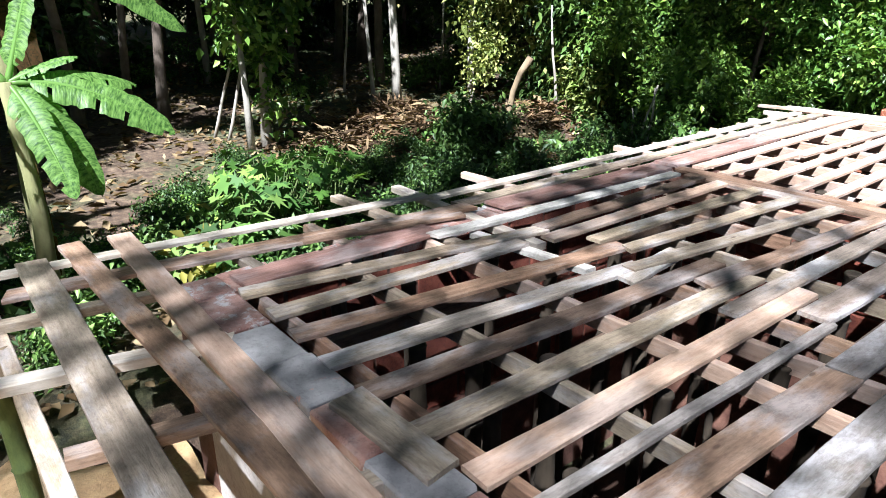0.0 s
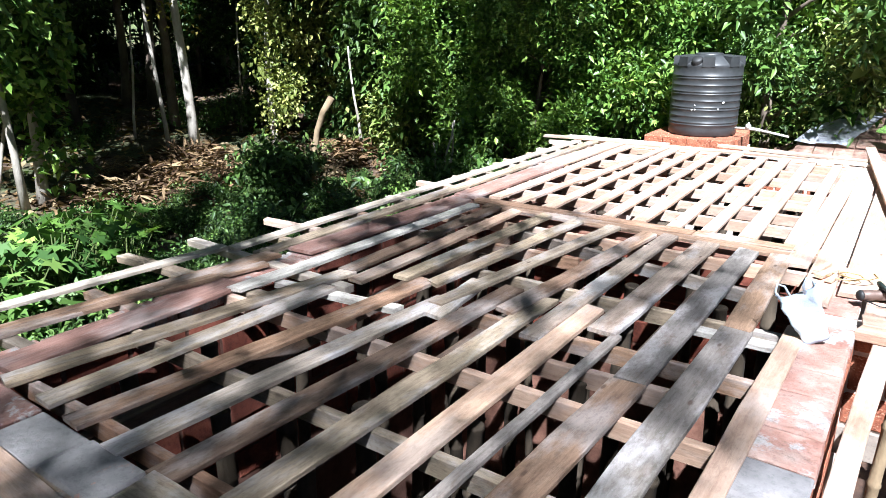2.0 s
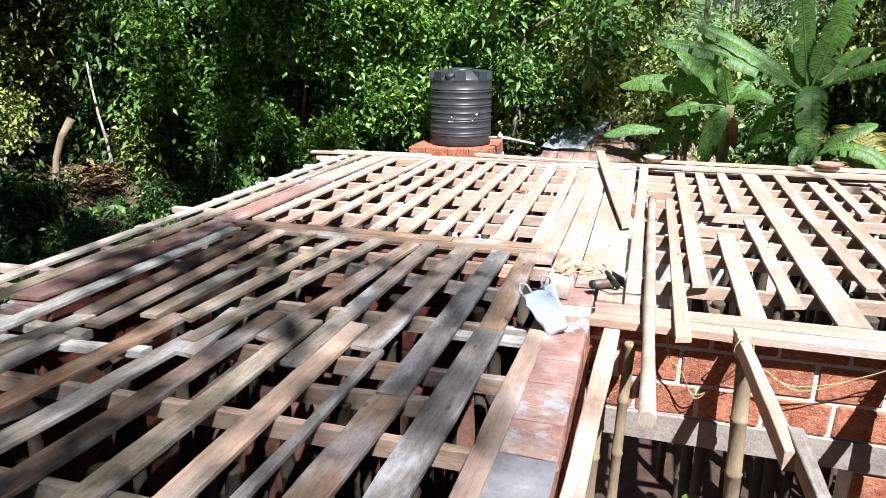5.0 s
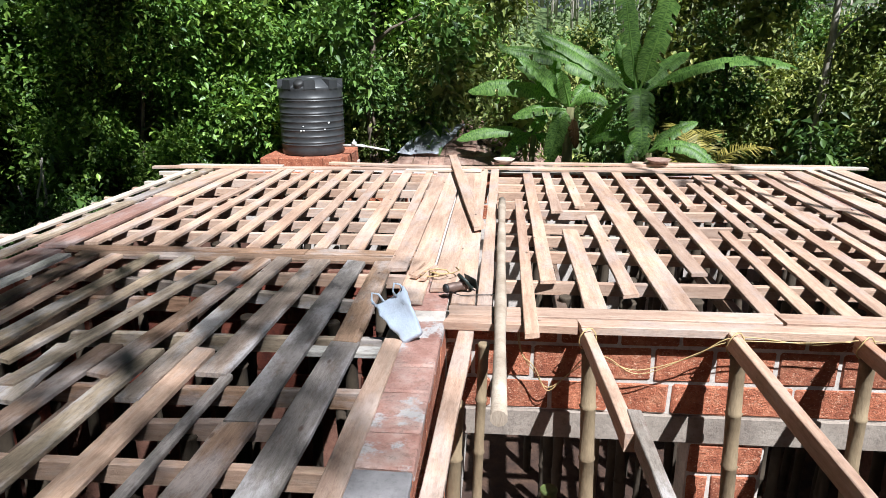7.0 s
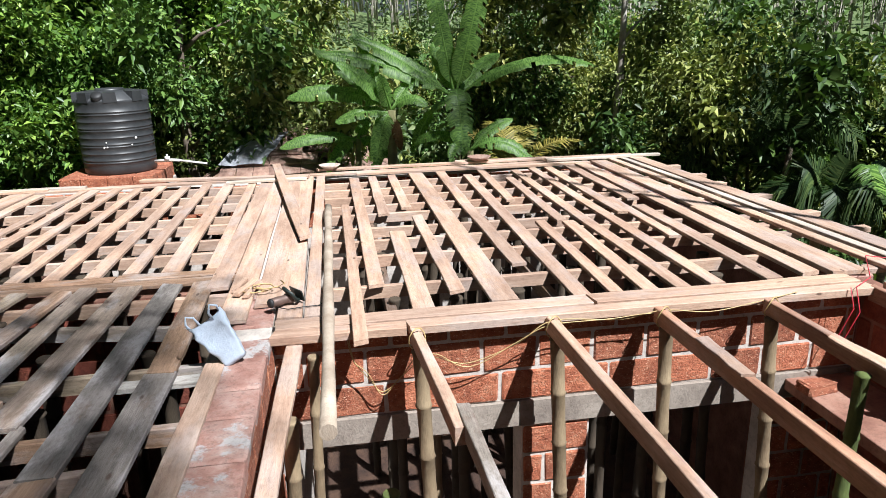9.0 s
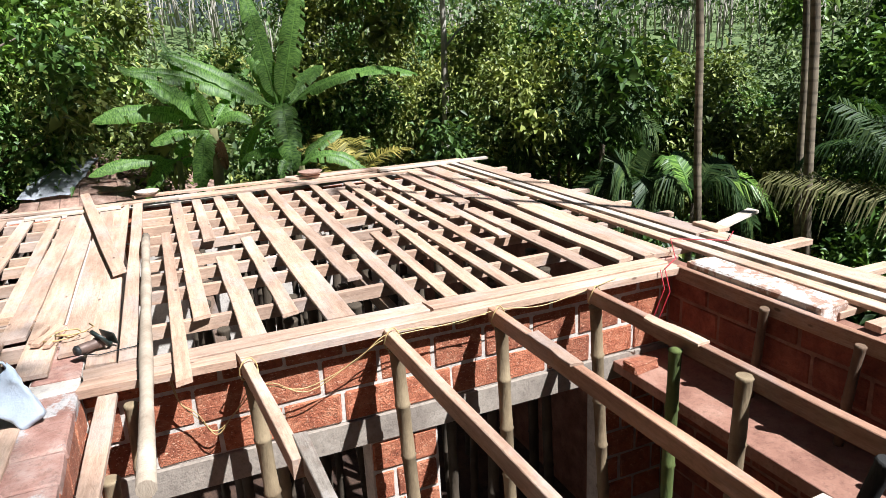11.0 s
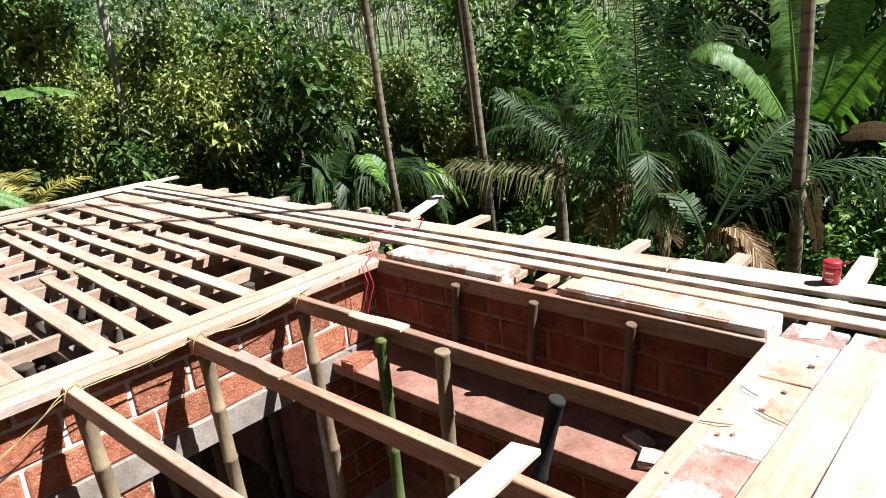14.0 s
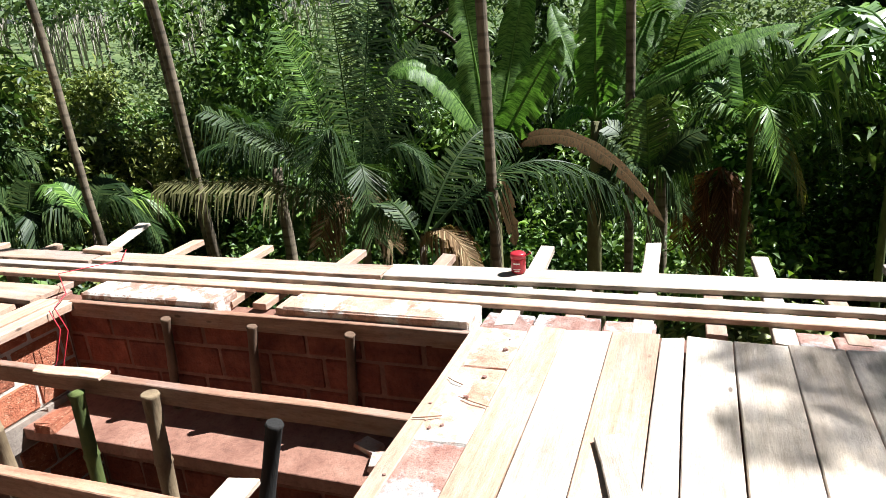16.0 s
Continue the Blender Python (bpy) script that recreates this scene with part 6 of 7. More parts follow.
# ---- the far slope ----
def far_slope():
    rs = np.random.RandomState(9)
    # canopy of the valley: lumps of leaves over the ground
    cs, ws, ls = [], [], []
    for i in range(600):
        az, d = radians(rs.uniform(-14, 128)), rs.uniform(30, 104) if i < 430 else rs.uniform(100, 200)
        x, y = 0.3 + d * math.sin(az), -3.7 + d * math.cos(az)
        z = ground_height(x, y)
        r = rs.uniform(1.6, 3.4) * (0.7 + d / 120)
        k = 190
        way = rs.normal(0, 1, (k, 3))
        way /= np.linalg.norm(way, axis=1, keepdims=True)
        cs.append(np.array((x, y, z + r * 0.9)) + way * np.array((r, r, r * 1.15)) * rs.uniform(0.6, 1, (k, 1)))
        ws.append(way + rs.normal(0, 0.6, (k, 3)))
        ls.append(rs.uniform(0.35, 0.8, k) * (0.6 + d / 130))
    cs, ws, ls = np.concatenate(cs), np.concatenate(ws), np.concatenate(ls)
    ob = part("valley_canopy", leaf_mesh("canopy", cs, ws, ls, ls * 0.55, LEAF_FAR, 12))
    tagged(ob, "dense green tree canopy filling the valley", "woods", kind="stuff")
    runs = []
    rng = random.Random(31)
    crowns, ways, sizes = [], [], []
    for i in range(300):
        az, d = radians(rng.uniform(-8, 62)), rng.uniform(108, 150)
        x, y = 0.3 + d * math.sin(az), -3.7 + d * math.cos(az)
        z = ground_height(x, y)
        h = rng.uniform(8, 11)
        lx = rng.uniform(-0.8, 0.8)
        runs.append(([(x, y, z), (x + lx * 0.4, y, z + h * 0.55), (x + lx, y, z + h)], [0.17, 0.13, 0.05]))
        for s in (-1, 1):
            runs.append(([(x + lx * 0.4, y, z + h * 0.5), (x + s * rng.uniform(0.6, 1.8), y, z + h * 0.95)], [0.09, 0.03]))
        for k in range(26):
            crowns.append((x + rng.gauss(0, 1.5), y + rng.gauss(0, 1.5), z + h + rng.gauss(0.6, 1.1)))
            ways.append((rng.gauss(0, 1), rng.gauss(0, 1), rng.gauss(0, 0.6)))
            sizes.append(rng.uniform(0.7, 1.5))
    tagged(part("far_plantation", tubes_mesh("far_trunks", runs, BARK_PALE, 5)), "rows of thin pale trunks of a far plantation", "woods", kind="stuff")
    sizes = np.array(sizes)
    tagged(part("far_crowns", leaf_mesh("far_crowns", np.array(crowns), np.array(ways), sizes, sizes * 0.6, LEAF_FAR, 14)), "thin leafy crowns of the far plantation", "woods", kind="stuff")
    # a wooded ridge beyond, distance haze put into its blue-green colour
    v, f, n = [], [], 90
    for i in range(n + 1):
        az = radians(-120 + 260 * i / n)
        d = 620
        h = 30 + 12 * noise.noise((i * 0.11, 0, 0)) + 4 * noise.noise((i * 0.6, 2, 0))
        for k, (dd, hh) in enumerate(((0, -60), (30, h * 0.6), (90, h))):
            v.append(((d + dd) * math.sin(az), (d + dd) * math.cos(az), hh))
        if i:
            b = i * 3
            f += [(b - 3, b, b + 1, b - 2), (b - 2, b + 1, b + 2, b - 1)]
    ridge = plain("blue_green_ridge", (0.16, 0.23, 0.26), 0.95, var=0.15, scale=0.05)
    tagged(part("backdrop", mesh_from("ridge", v, f, ridge, True)), "wooded ridge on the horizon, distance haze in its blue-green colour", "hill", kind="structure")


far_slope()


# ---- litter and low herbs ----
def litter():
    rs = np.random.RandomState(21)
    n = 9000
    x = -4.4 - 15 * rs.rand(n) ** 1.2
    y = rs.uniform(-7, 15, n)
    c = np.array([(a, b, ground_height(a, b) + 0.02 + 0.03 * rs.rand()) for a, b in zip(x, y)])
    w = rs.normal(0, 1, (n, 3))
    w[:, 2] = rs.normal(0.1, 0.25, n)
    s = rs.uniform(0.07, 0.24, n)
    tagged(part("leaf_litter", leaf_mesh("litter", c, w, s, s * 0.5, LEAF_DRY, 22, droop=0.05)), "dry brown fallen leaves on the forest floor", "leaf litter", kind="stuff")
    # heaps of dry leaves and split fronds in the clearing
    for az, d, r, k in ((-59, 12.0, 1.5, 1500), (-56, 13.2, 1.3, 1100), (-47.8, 13.0, 1.1, 800), (-44, 13.4, 0.9, 500), (-62, 10.8, 0.9, 500)):
        hx, hy, hz = spot(az, d)
        q = rs.normal(0, r * 0.45, (k, 2))
        lift = 0.42 * np.exp(-(q ** 2).sum(1) / (r * r * 0.4)) * rs.uniform(0.4, 1.0, k)
        c = np.array([(hx + a, hy + b, ground_height(hx + a, hy + b) + 0.03 + e) for (a, b), e in zip(q, lift)])
        w = rs.normal(0, 1, (k, 3))
        w[:, 2] = rs.normal(0.15, 0.3, k)
        z = rs.uniform(0.10, 0.36, k)
        tagged(part("leaf_heap", leaf_mesh("heap", c, w, z, z * rs.uniform(0.08, 0.3, k), LEAF_LITTER, 23, droop=0.1)), "heap of dry brown leaves and split fronds", "leaf heap", kind="stuff")
    n = 8000
    x = -4.5 - 3.6 * rs.rand(n) ** 1.2
    y = rs.uniform(-6, 9, n)
    keep = np.array([noise.noise((a * 0.7, b * 0.7, 1.0)) > 0.02 for a, b in zip(x, y)])
    x, y = x[keep], y[keep]
    c = np.array([(a, b, ground_height(a, b) + 0.02) for a, b in zip(x, y)])
    w = rs.normal(0, 0.5, (len(x), 3))
    w[:, 2] = rs.uniform(0.5, 1.2, len(x))
    s = rs.uniform(0.15, 0.42, len(x))
    tagged(part("grass", leaf_mesh("grass", c, w, s, s * rs.uniform(0.1, 0.5, len(x)), LEAF_DARK, 24, droop=0.35)), "low green herbs and grass beside the house", "grass", kind="stuff")


litter()


def sword_plant(x, y, size, seed):
    """A rosette of long stiff narrow leaves."""
    rng = random.Random(seed)
    v, f = [], []
    for k in range(26):
        a, up = rng.uniform(0, 6.28), rng.uniform(0.5, 1.4)
        d, side = Vector((math.cos(a), math.sin(a), 0)), Vector((-math.sin(a), math.cos(a), 0))
        L = size * rng.uniform(0.6, 1.1)
        o = len(v)
        for i in range(5):
            u = i / 4
            q = d * (L * u * math.cos(up)) + Vector((0, 0, L * (u * math.sin(up) - 0.35 * u * u)))
            w = 0.022 * (1 - u) + 0.002
            v += [tuple(q + side * w), tuple(q - side * w)]
            if i:
                b = o + 2 * i
                f.append((b - 2, b - 1, b + 1, b))
    ob = part("sword_leaf_plant", mesh_from("rosette", v, f, LEAF_PALM), None, Matrix.Translation((x, y, ground_height(x, y))))
    tagged(ob, "rosette of long stiff grey-green leaves on the bank", "plant", "sword-leaved plants")


for i, (x, y, s) in enumerate([(-5.9, 0.6, 0.9), (-5.6, 1.2, 0.8), (-6.2, 1.6, 0.9), (-5.4, 0.0, 0.7), (-5.7, 3.6, 0.8), (-5.5, 4.6, 0.7)]):
    sword_plant(x, y, s, 600 + i)


def lobed_shrub(x, y, height, seed):
    """A shrub with large lobed leaves on long stalks."""
    rng = random.Random(seed)
    s = empty("lobed_leaf_shrub", Matrix.Translation((x, y, ground_height(x, y))))
    runs, v, f = [], [], []
    for k in range(80):
        a, h = rng.uniform(0, 6.28), height * rng.uniform(0.2, 1.0)
        r = rng.uniform(0.08, 0.5)
        top = Vector((math.cos(a) * r, math.sin(a) * r, h))
        runs.append(([(0, 0, 0.05), (top.x * 0.5, top.y * 0.5, h * 0.7), tuple(top)], [0.012, 0.008, 0.004]))
        L = rng.uniform(0.08, 0.17)
        out, side = Vector((math.cos(a), math.sin(a), rng.uniform(-1.3, 0.2))).normalized(), Vector((-math.sin(a), math.cos(a), rng.uniform(-0.5, 0.5)))
        o = len(v)
        v.append(tuple(top))
        for j in range(11):
            t = -2.3 + 4.6 * j / 10
            rr = L * (1.0 if j % 2 == 0 else 0.45) * (0.7 + 0.5 * math.cos(t * 0.55))
            v.append(tuple(top + out * rr * math.cos(t) + side * rr * math.sin(t)))
        f += [(o, o + j, o + j + 1) for j in range(1, 11)]
    part("stem", tubes_mesh("stem", runs, BAMBOO_GREEN, 5), s)
    part("leaf_mass", mesh_from("leaf_mass", v, f, LEAF_GREEN if seed % 2 else LEAF_BRIGHT), s, None, "large lobed green leaves")
    tagged(s, "shrub with large lobed green leaves beside the deck", "shrub", "lobed-leaved shrubs")


for i, (az, d, h) in enumerate([(-68.5, 6.6, 1.15), (-66, 6.9, 1.2), (-71, 6.5, 0.95), (-63.5, 7.1, 0.95), (-74, 6.2, 0.7), (-69.5, 7.4, 1.1)]):
    x, y, z = spot(az, d)
    lobed_shrub(x, y, h, 641 + i)


# ---- water tank on its laterite stand ----
def water_tank(x, y, z, r, h):
    t = empty("water_tank", Matrix.Translation((x, y, z)))
    prof = [(0.0, 0.0), (r * 0.93, 0.0), (r * 0.97, 0.02)]
    zc = 0.10
    prof += [(r * 0.97, zc)]
    for k in range(7):
        z0 = 0.15 + k * 0.105
        d = 0.045 if k in (0, 2, 4) else 0.07
        for zz in (z0, z0 + 0.034) if k % 2 == 0 else (z0 + 0.015,):
            prof += [(r * 0.979, zz), (r * 0.993, zz + 0.006), (r * 0.993, zz + 0.012), (r * 0.979, zz + 0.018)]
    prof += [(r * 0.975, h * 0.86), (r * 0.985, h * 0.875), (r * 0.96, h * 0.90), (r * 0.66, h * 0.985), (r * 0.62, h), (0.0, h)]
    body = part("body", lathe("body", prof, TANK_BLACK, 48), t)
    for k in range(8):
        a = math.pi * 2 * k / 8 + 0.25
        v = [(0.55 * r, -0.05, h * 1.0), (0.55 * r, 0.05, h * 1.0), (0.985 * r, 0.075, h * 0.985), (0.985 * r, -0.075, h * 0.985), (0.985 * r, -0.085, h * 0.87), (0.985 * r, 0.085, h * 0.87), (0.55 * r, -0.05, h * 0.87), (0.55 * r, 0.05, h * 0.87)]
        f = [(0, 3, 2, 1), (3, 4, 5, 2), (0, 6, 4, 3), (1, 2, 5, 7)]
        part("shoulder_web", mesh_from("web", v, f, TANK_BLACK), body, Matrix.Rotation(a, 4, "Z"))
    part("inlet_cap", lathe("inlet_cap", [(0.0, 0.10), (0.06, 0.10), (0.075, 0.08), (0.08, 0.0)], RUBBER, 18), body, Matrix.Translation((-0.10 * r, -0.80 * r, h * 0.895)) @ pose(0, 0, 0, 35, 0, 0))
    part("lid", lathe("lid", [(0.0, h + 0.03), (r * 0.36, h + 0.025), (r * 0.40, h + 0.005), (r * 0.40, h - 0.02)], TANK_BLACK, 32), body)
    rng = random.Random(4)
    for k in range(7):
        a, zz = math.radians(rng.uniform(-105, -40)), rng.uniform(0.36, 0.50)
        part("paint_splash", lathe("splash", [(0.0, 0.004), (0.007, 0.003), (0.011, 0.0)], WHITE_PAINT, 8), body, Matrix.Translation((r * 1.0 * math.cos(a), r * 1.0 * math.sin(a), zz)) @ Matrix.Rotation(a, 4, "Z") @ Matrix.Rotation(math.pi / 2, 4, "Y") @ Matrix.Scale(rng.uniform(0.7, 1.5), 4))
    tagged(t, "ribbed black plastic water tank standing on laterite blocks", "water tank")


TX, TY, TZ = -2.53, 6.30, 0.03
water_tank(TX + 0.03, TY, TZ, 0.475, 1.09)
stand = wall("wall_tank_stand", TX - 0.58, TX + 0.60, TY - 0.58, TY + 0.60, ground_height(-2.5, 6.3) - 0.2, TZ - 0.20, "stand of laterite blocks under the water tank")
rng_s = random.Random(8)
for k in range(4):
    w = (0.26, 0.33, 0.32, 0.27)[k]
    x0 = TX - 0.60 + sum((0.26, 0.33, 0.32, 0.27)[:k])
    brick(stand, x0 + w / 2, TY - 0.48, TZ - 0.10, w - 0.008, 0.24, 0.20, LATERITE, rng_s)
    brick(stand, x0 + w / 2, TY + 0.48, TZ - 0.10, w - 0.008, 0.24, 0.20, LATERITE, rng_s)
    brick(stand, TX - 0.46 + 0.31 * k, TY, TZ - 0.10, 0.30, 0.70, 0.20, LATERITE, rng_s)
pipe = empty("outlet_pipe", Matrix.Translation((TX + 0.52, TY - 0.15, TZ + 0.12)))
part("pipe", tubes_mesh("pipe", [([(0, 0, 0), (0.25, -0.1, 0.02), (0.34, -0.1, 0.01)], [0.022] * 3), ([(0.34, -0.1, 0.01), (0.7, -0.1, -0.05)], [0.016] * 2)], PVC, 8), pipe)
part("valve", lathe("valve", [(0.0, 0.0), (0.035, 0.0), (0.035, 0.05), (0.012, 0.055), (0.012, 0.08), (0.0, 0.08)], PVC, 12), pipe, Matrix.Translation((0.18, -0.08, 0.02)))
tagged(pipe, "white plastic outlet pipe with a valve on the tank", "pipe")


# ---- old tiled roof beyond the deck ----
def tiled_roof():
    roof = empty("tiled_roof")
    ridge_a, ridge_b = Vector((-0.50, 8.9, 0.13)), Vector((-0.27, 12.7, 0.13))
    tile = box_mesh(0.26, 0.36, 0.03, TILE, random.Random(3), 0.006, 0.008)
    rng = random.Random(17)
    along = (ridge_b - ridge_a).normalized()
    for side, rows, name in ((1, 8, "east_slope"), (-1, 8, "west_slope")):
        out = along.cross(Vector((0, 0, 1))) * side
        down = (out * 0.87 + Vector((0, 0, -0.48))).normalized()
        nrm = along.cross(down) * (1 if along.cross(down).z > 0 else -1)
        v = [tuple(ridge_a - nrm * 0.03), tuple(ridge_b - nrm * 0.03), tuple(ridge_b + down * 2.3 - nrm * 0.03), tuple(ridge_a + down * 2.3 - nrm * 0.03)]
        v += [tuple(Vector(p) - nrm * 0.04) for p in v]
        slope = part(name, mesh_from(name, v, [(0, 1, 2, 3), (4, 7, 6, 5), (0, 4, 5, 1), (1, 5, 6, 2), (2, 6, 7, 3), (3, 7, 4, 0)], WOOD_DARK), roof)
        for r in range(rows):
            for c in range(14):
                p = ridge_a + along * (0.13 + 0.27 * c + rng.uniform(-0.015, 0.015)) + down * (0.16 + 0.28 * r) + nrm * 0.012
                m = Matrix((along, down, nrm)).transposed().to_4x4()
                part("tile", tile, slope, Matrix.Translation(p) @ m @ pose(0, 0, 0, rng.uniform(4, 8), rng.uniform(-2, 2), rng.uniform(-2, 2)))
    for c in range(13):
        part("ridge_tile", tile, roof, Matrix.Translation(ridge_a + along * (0.15 + 0.28 * c) + Vector((0, 0, 0.035))) @ pose(0, 0, math.degrees(math.atan2(along.y, along.x)), 0, 0, 0))
    # hipped end facing the house
    down = (along * -0.86 + Vector((0, 0, -0.50))).normalized()
    wide = along.cross(Vector((0, 0, 1))).normalized()
    nrm = wide.cross(down) * (1 if wide.cross(down).z > 0 else -1)
    m = Matrix((wide, down, nrm)).transposed().to_4x4()
    v = [tuple(ridge_a - nrm * 0.03), tuple(ridge_a + down * 2.1 + wide * 2.1 - nrm * 0.03), tuple(ridge_a + down * 2.1 - wide * 2.1 - nrm * 0.03)]
    v += [tuple(Vector(p) - nrm * 0.04) for p in v]
    hip = part("hip_slope", mesh_from("hip_slope", v, [(0, 1, 2), (3, 5, 4), (0, 3, 4, 1), (1, 4, 5, 2), (2, 5, 3, 0)], WOOD_DARK), roof)
    for r in range(7):
        for c in range(-r, r + 1):
            p = ridge_a + wide * (0.27 * c + rng.uniform(-0.02, 0.02)) + down * (0.16 + 0.28 * r) + nrm * 0.015
            part("tile", tile, hip, Matrix.Translation(p) @ m @ pose(0, 0, 0, rng.uniform(4, 9), rng.uniform(-3, 3), rng.uniform(-3, 3)))
    # torn sheet over the hip
    g = random.Random(2)
    v, f, n = [], [], 7
    for i in range(n):
        for j in range(n):
            p = ridge_a + down * (0.02 + 0.15 * j) + wide * (-0.55 + 0.12 * i - 0.07 * j) + nrm * (0.06 + g.uniform(0, 0.06))
            v.append(tuple(p))
            if i and j:
                b = i * n + j
                f.append((b - n - 1, b - 1, b, b - n))
    me = mesh_from("sheet", v, f, TARP)
    part("torn_sheet", me, roof, None, "torn blue-grey plastic sheet")
    tagged(roof, "old weathered clay-tiled roof with a torn sheet", "roof")
    post = bamboo("bamboo_prop", (-0.2, 10.4, ground_height(-0.2, 10.4) - 0.2), (-0.2, 10.4, -0.12), 0.06, BAMBOO_DRY, "post carrying the old tiled roof", "roof posts")


tiled_roof()
pan = part("pan", lathe("pan", [(0.0, 0.0), (0.16, 0.0), (0.24, 0.06), (0.25, 0.06), (0.17, -0.012), (0.0, -0.012)], SLAB_TOP, 28), None, pose(0.36, 5.45, 0.062) @ Matrix.Scale(0.58, 4))
tagged(pan, "shallow dusty mortar pan lying on the far planks", "pan")
pan = part("pan", lathe("pan", [(0.0, 0.0), (0.14, 0.0), (0.21, 0.05), (0.22, 0.05), (0.15, -0.012), (0.0, -0.012)], TILE, 28), None, pose(2.4, 5.45, 0.073) @ Matrix.Scale(0.75, 4))
tagged(pan, "shallow dark mortar pan lying on the far planks", "pan")


# ---- small things on the deck ----
def carrier_bag():
    b = empty("plastic_bag", pose(-0.15, -0.235, 0.004, 6, -27, 14))
    rows, cols = 12, 28
    v, f = [], []
    for i in range(rows):
        u = i / (rows - 1)
        ex, ey = 0.062 + 0.036 * u, 0.036 * (1 - u) + 0.012
        for k in range(cols):
            a = 2 * math.pi * k / cols
            ca, sa = math.cos(a), math.sin(a)
            x, y = ex * math.copysign(abs(ca) ** 0.4, ca), ey * math.copysign(abs(sa) ** 0.4, sa)
            y *= 1 - 0.6 * u * max(0.0, 1 - abs(ca) * 1.3)
            c = noise.noise((x * 22, y * 30 + 3, u * 6)) * 0.014 * (0.4 + u)
            v.append((x + c, y + c * 0.9, 0.27 * u + (0.03 * abs(ca) ** 2 if i == rows - 1 else 0)))
            if i:
                o, p = (i - 1) * cols, (k + 1) % cols
                f.append((o + k, o + p, o + cols + p, o + cols + k))
    f.append(tuple(reversed(range(cols))))
    sack = part("bag_body", mesh_from("bag", v, f, BAG, True), b)
    for sd, lean in ((-1, 0.02), (1, -0.03)):
        pts = [(sd * 0.085, 0.0, 0.27), (sd * 0.088, 0.008, 0.31), (sd * 0.066, lean * 0.5, 0.345), (sd * 0.040, lean, 0.315), (sd * 0.034, 0.0, 0.255)]
        part("handle", tubes_mesh("handle", [(pts, [0.009, 0.006, 0.005, 0.006, 0.009])], BAG, 6), sack)
    tagged(b, "white plastic carrier bag standing crumpled on the planks", "bag")


carrier_bag()


def power_saw():
    """A hand-held power tool on its side: motor barrel, gear head, loop handle, base, cord."""
    t = empty("power_tool", pose(0.06, 0.50, 0.005, 0, 0, 35) @ Matrix.Scale(0.6, 4))
    part("motor", lathe("motor", [(0.0, -0.10), (0.035, -0.10), (0.05, -0.085), (0.052, 0.0), (0.046, 0.06), (0.05, 0.07), (0.05, 0.09), (0.0, 0.09)], TOOL_METAL, 22), t, pose(-0.05, 0, 0.058, 0, 90, 0))
    part("end_cap", lathe("end_cap", [(0.0, -0.02), (0.04, -0.02), (0.052, 0.0), (0.05, 0.015), (0.0, 0.015)], RUBBER, 22), t, pose(-0.155, 0, 0.058, 0, 90, 0))
    part("gear_head", box_mesh(0.10, 0.11, 0.10, TOOL_METAL, random.Random(1), 0.004, 0.02), t, pose(0.07, 0.0, 0.06, 0, 0, 12))
    loop = [(0.10, -0.10, 0.05), (0.05, -0.08, 0.13), (0.03, 0.0, 0.165), (0.06, 0.08, 0.15), (0.12, 0.12, 0.08), (0.15, 0.06, 0.03), (0.15, -0.05, 0.03), (0.10, -0.10, 0.05)]
    handle = part("loop_handle", tubes_mesh("loop_handle", [(loop, [0.019, 0.02, 0.022, 0.022, 0.02, 0.018, 0.018, 0.019])], TOOL_GREEN, 10), t)
    part("base_shoe", box_mesh(0.012, 0.24, 0.13, TOOL_GREEN, None, 0, 0.004), t, pose(0.175, 0.01, 0.075, 0, -14, 0))
    part("trigger", box_mesh(0.02, 0.05, 0.02, LABEL_WHITE, None, 0, 0.004), handle, pose(0.055, 0.0, 0.143))
    cord = [(-0.12, -0.03, 0.02), (-0.05, -0.16, 0.006), (0.1, -0.22, 0.006), (0.24, -0.3, 0.006), (0.3, -0.27, 0.006), (0.33, -0.33, 0.01)]
    part("cord", tubes_mesh("cord", [(cord, [0.006] * 6)], RUBBER, 6), t)
    tagged(t, "dusty grey and dark green hand-held power saw", "power tool")


power_saw()
for x0, y0, x1, y1, w in [(-0.26, 0.72, -0.16, 1.02, 0.05), (-0.20, 0.66, -0.13, 0.98, 0.04), (-0.29, 0.80, -0.24, 1.06, 0.035)]:
    board("offcut", x0, y0, x1, y1, w, 0.028 + 0.4 * (w - 0.035), None, 0.022, WOOD_NEW, "short pale offcut lying by the power saw", "offcut", "offcuts by the saw")
coil_pts = [(-0.18 + 0.09 * math.cos(a * 0.9) + 0.01 * a, 0.78 + 0.07 * math.sin(a * 0.9), 0.012 + 0.003 * a) for a in range(16)]
tagged(part("cable", tubes_mesh("cable", [(coil_pts, [0.005] * 16)], CABLE_YELLOW, 6)), "thin tangled cable lying on the planks", "cable")


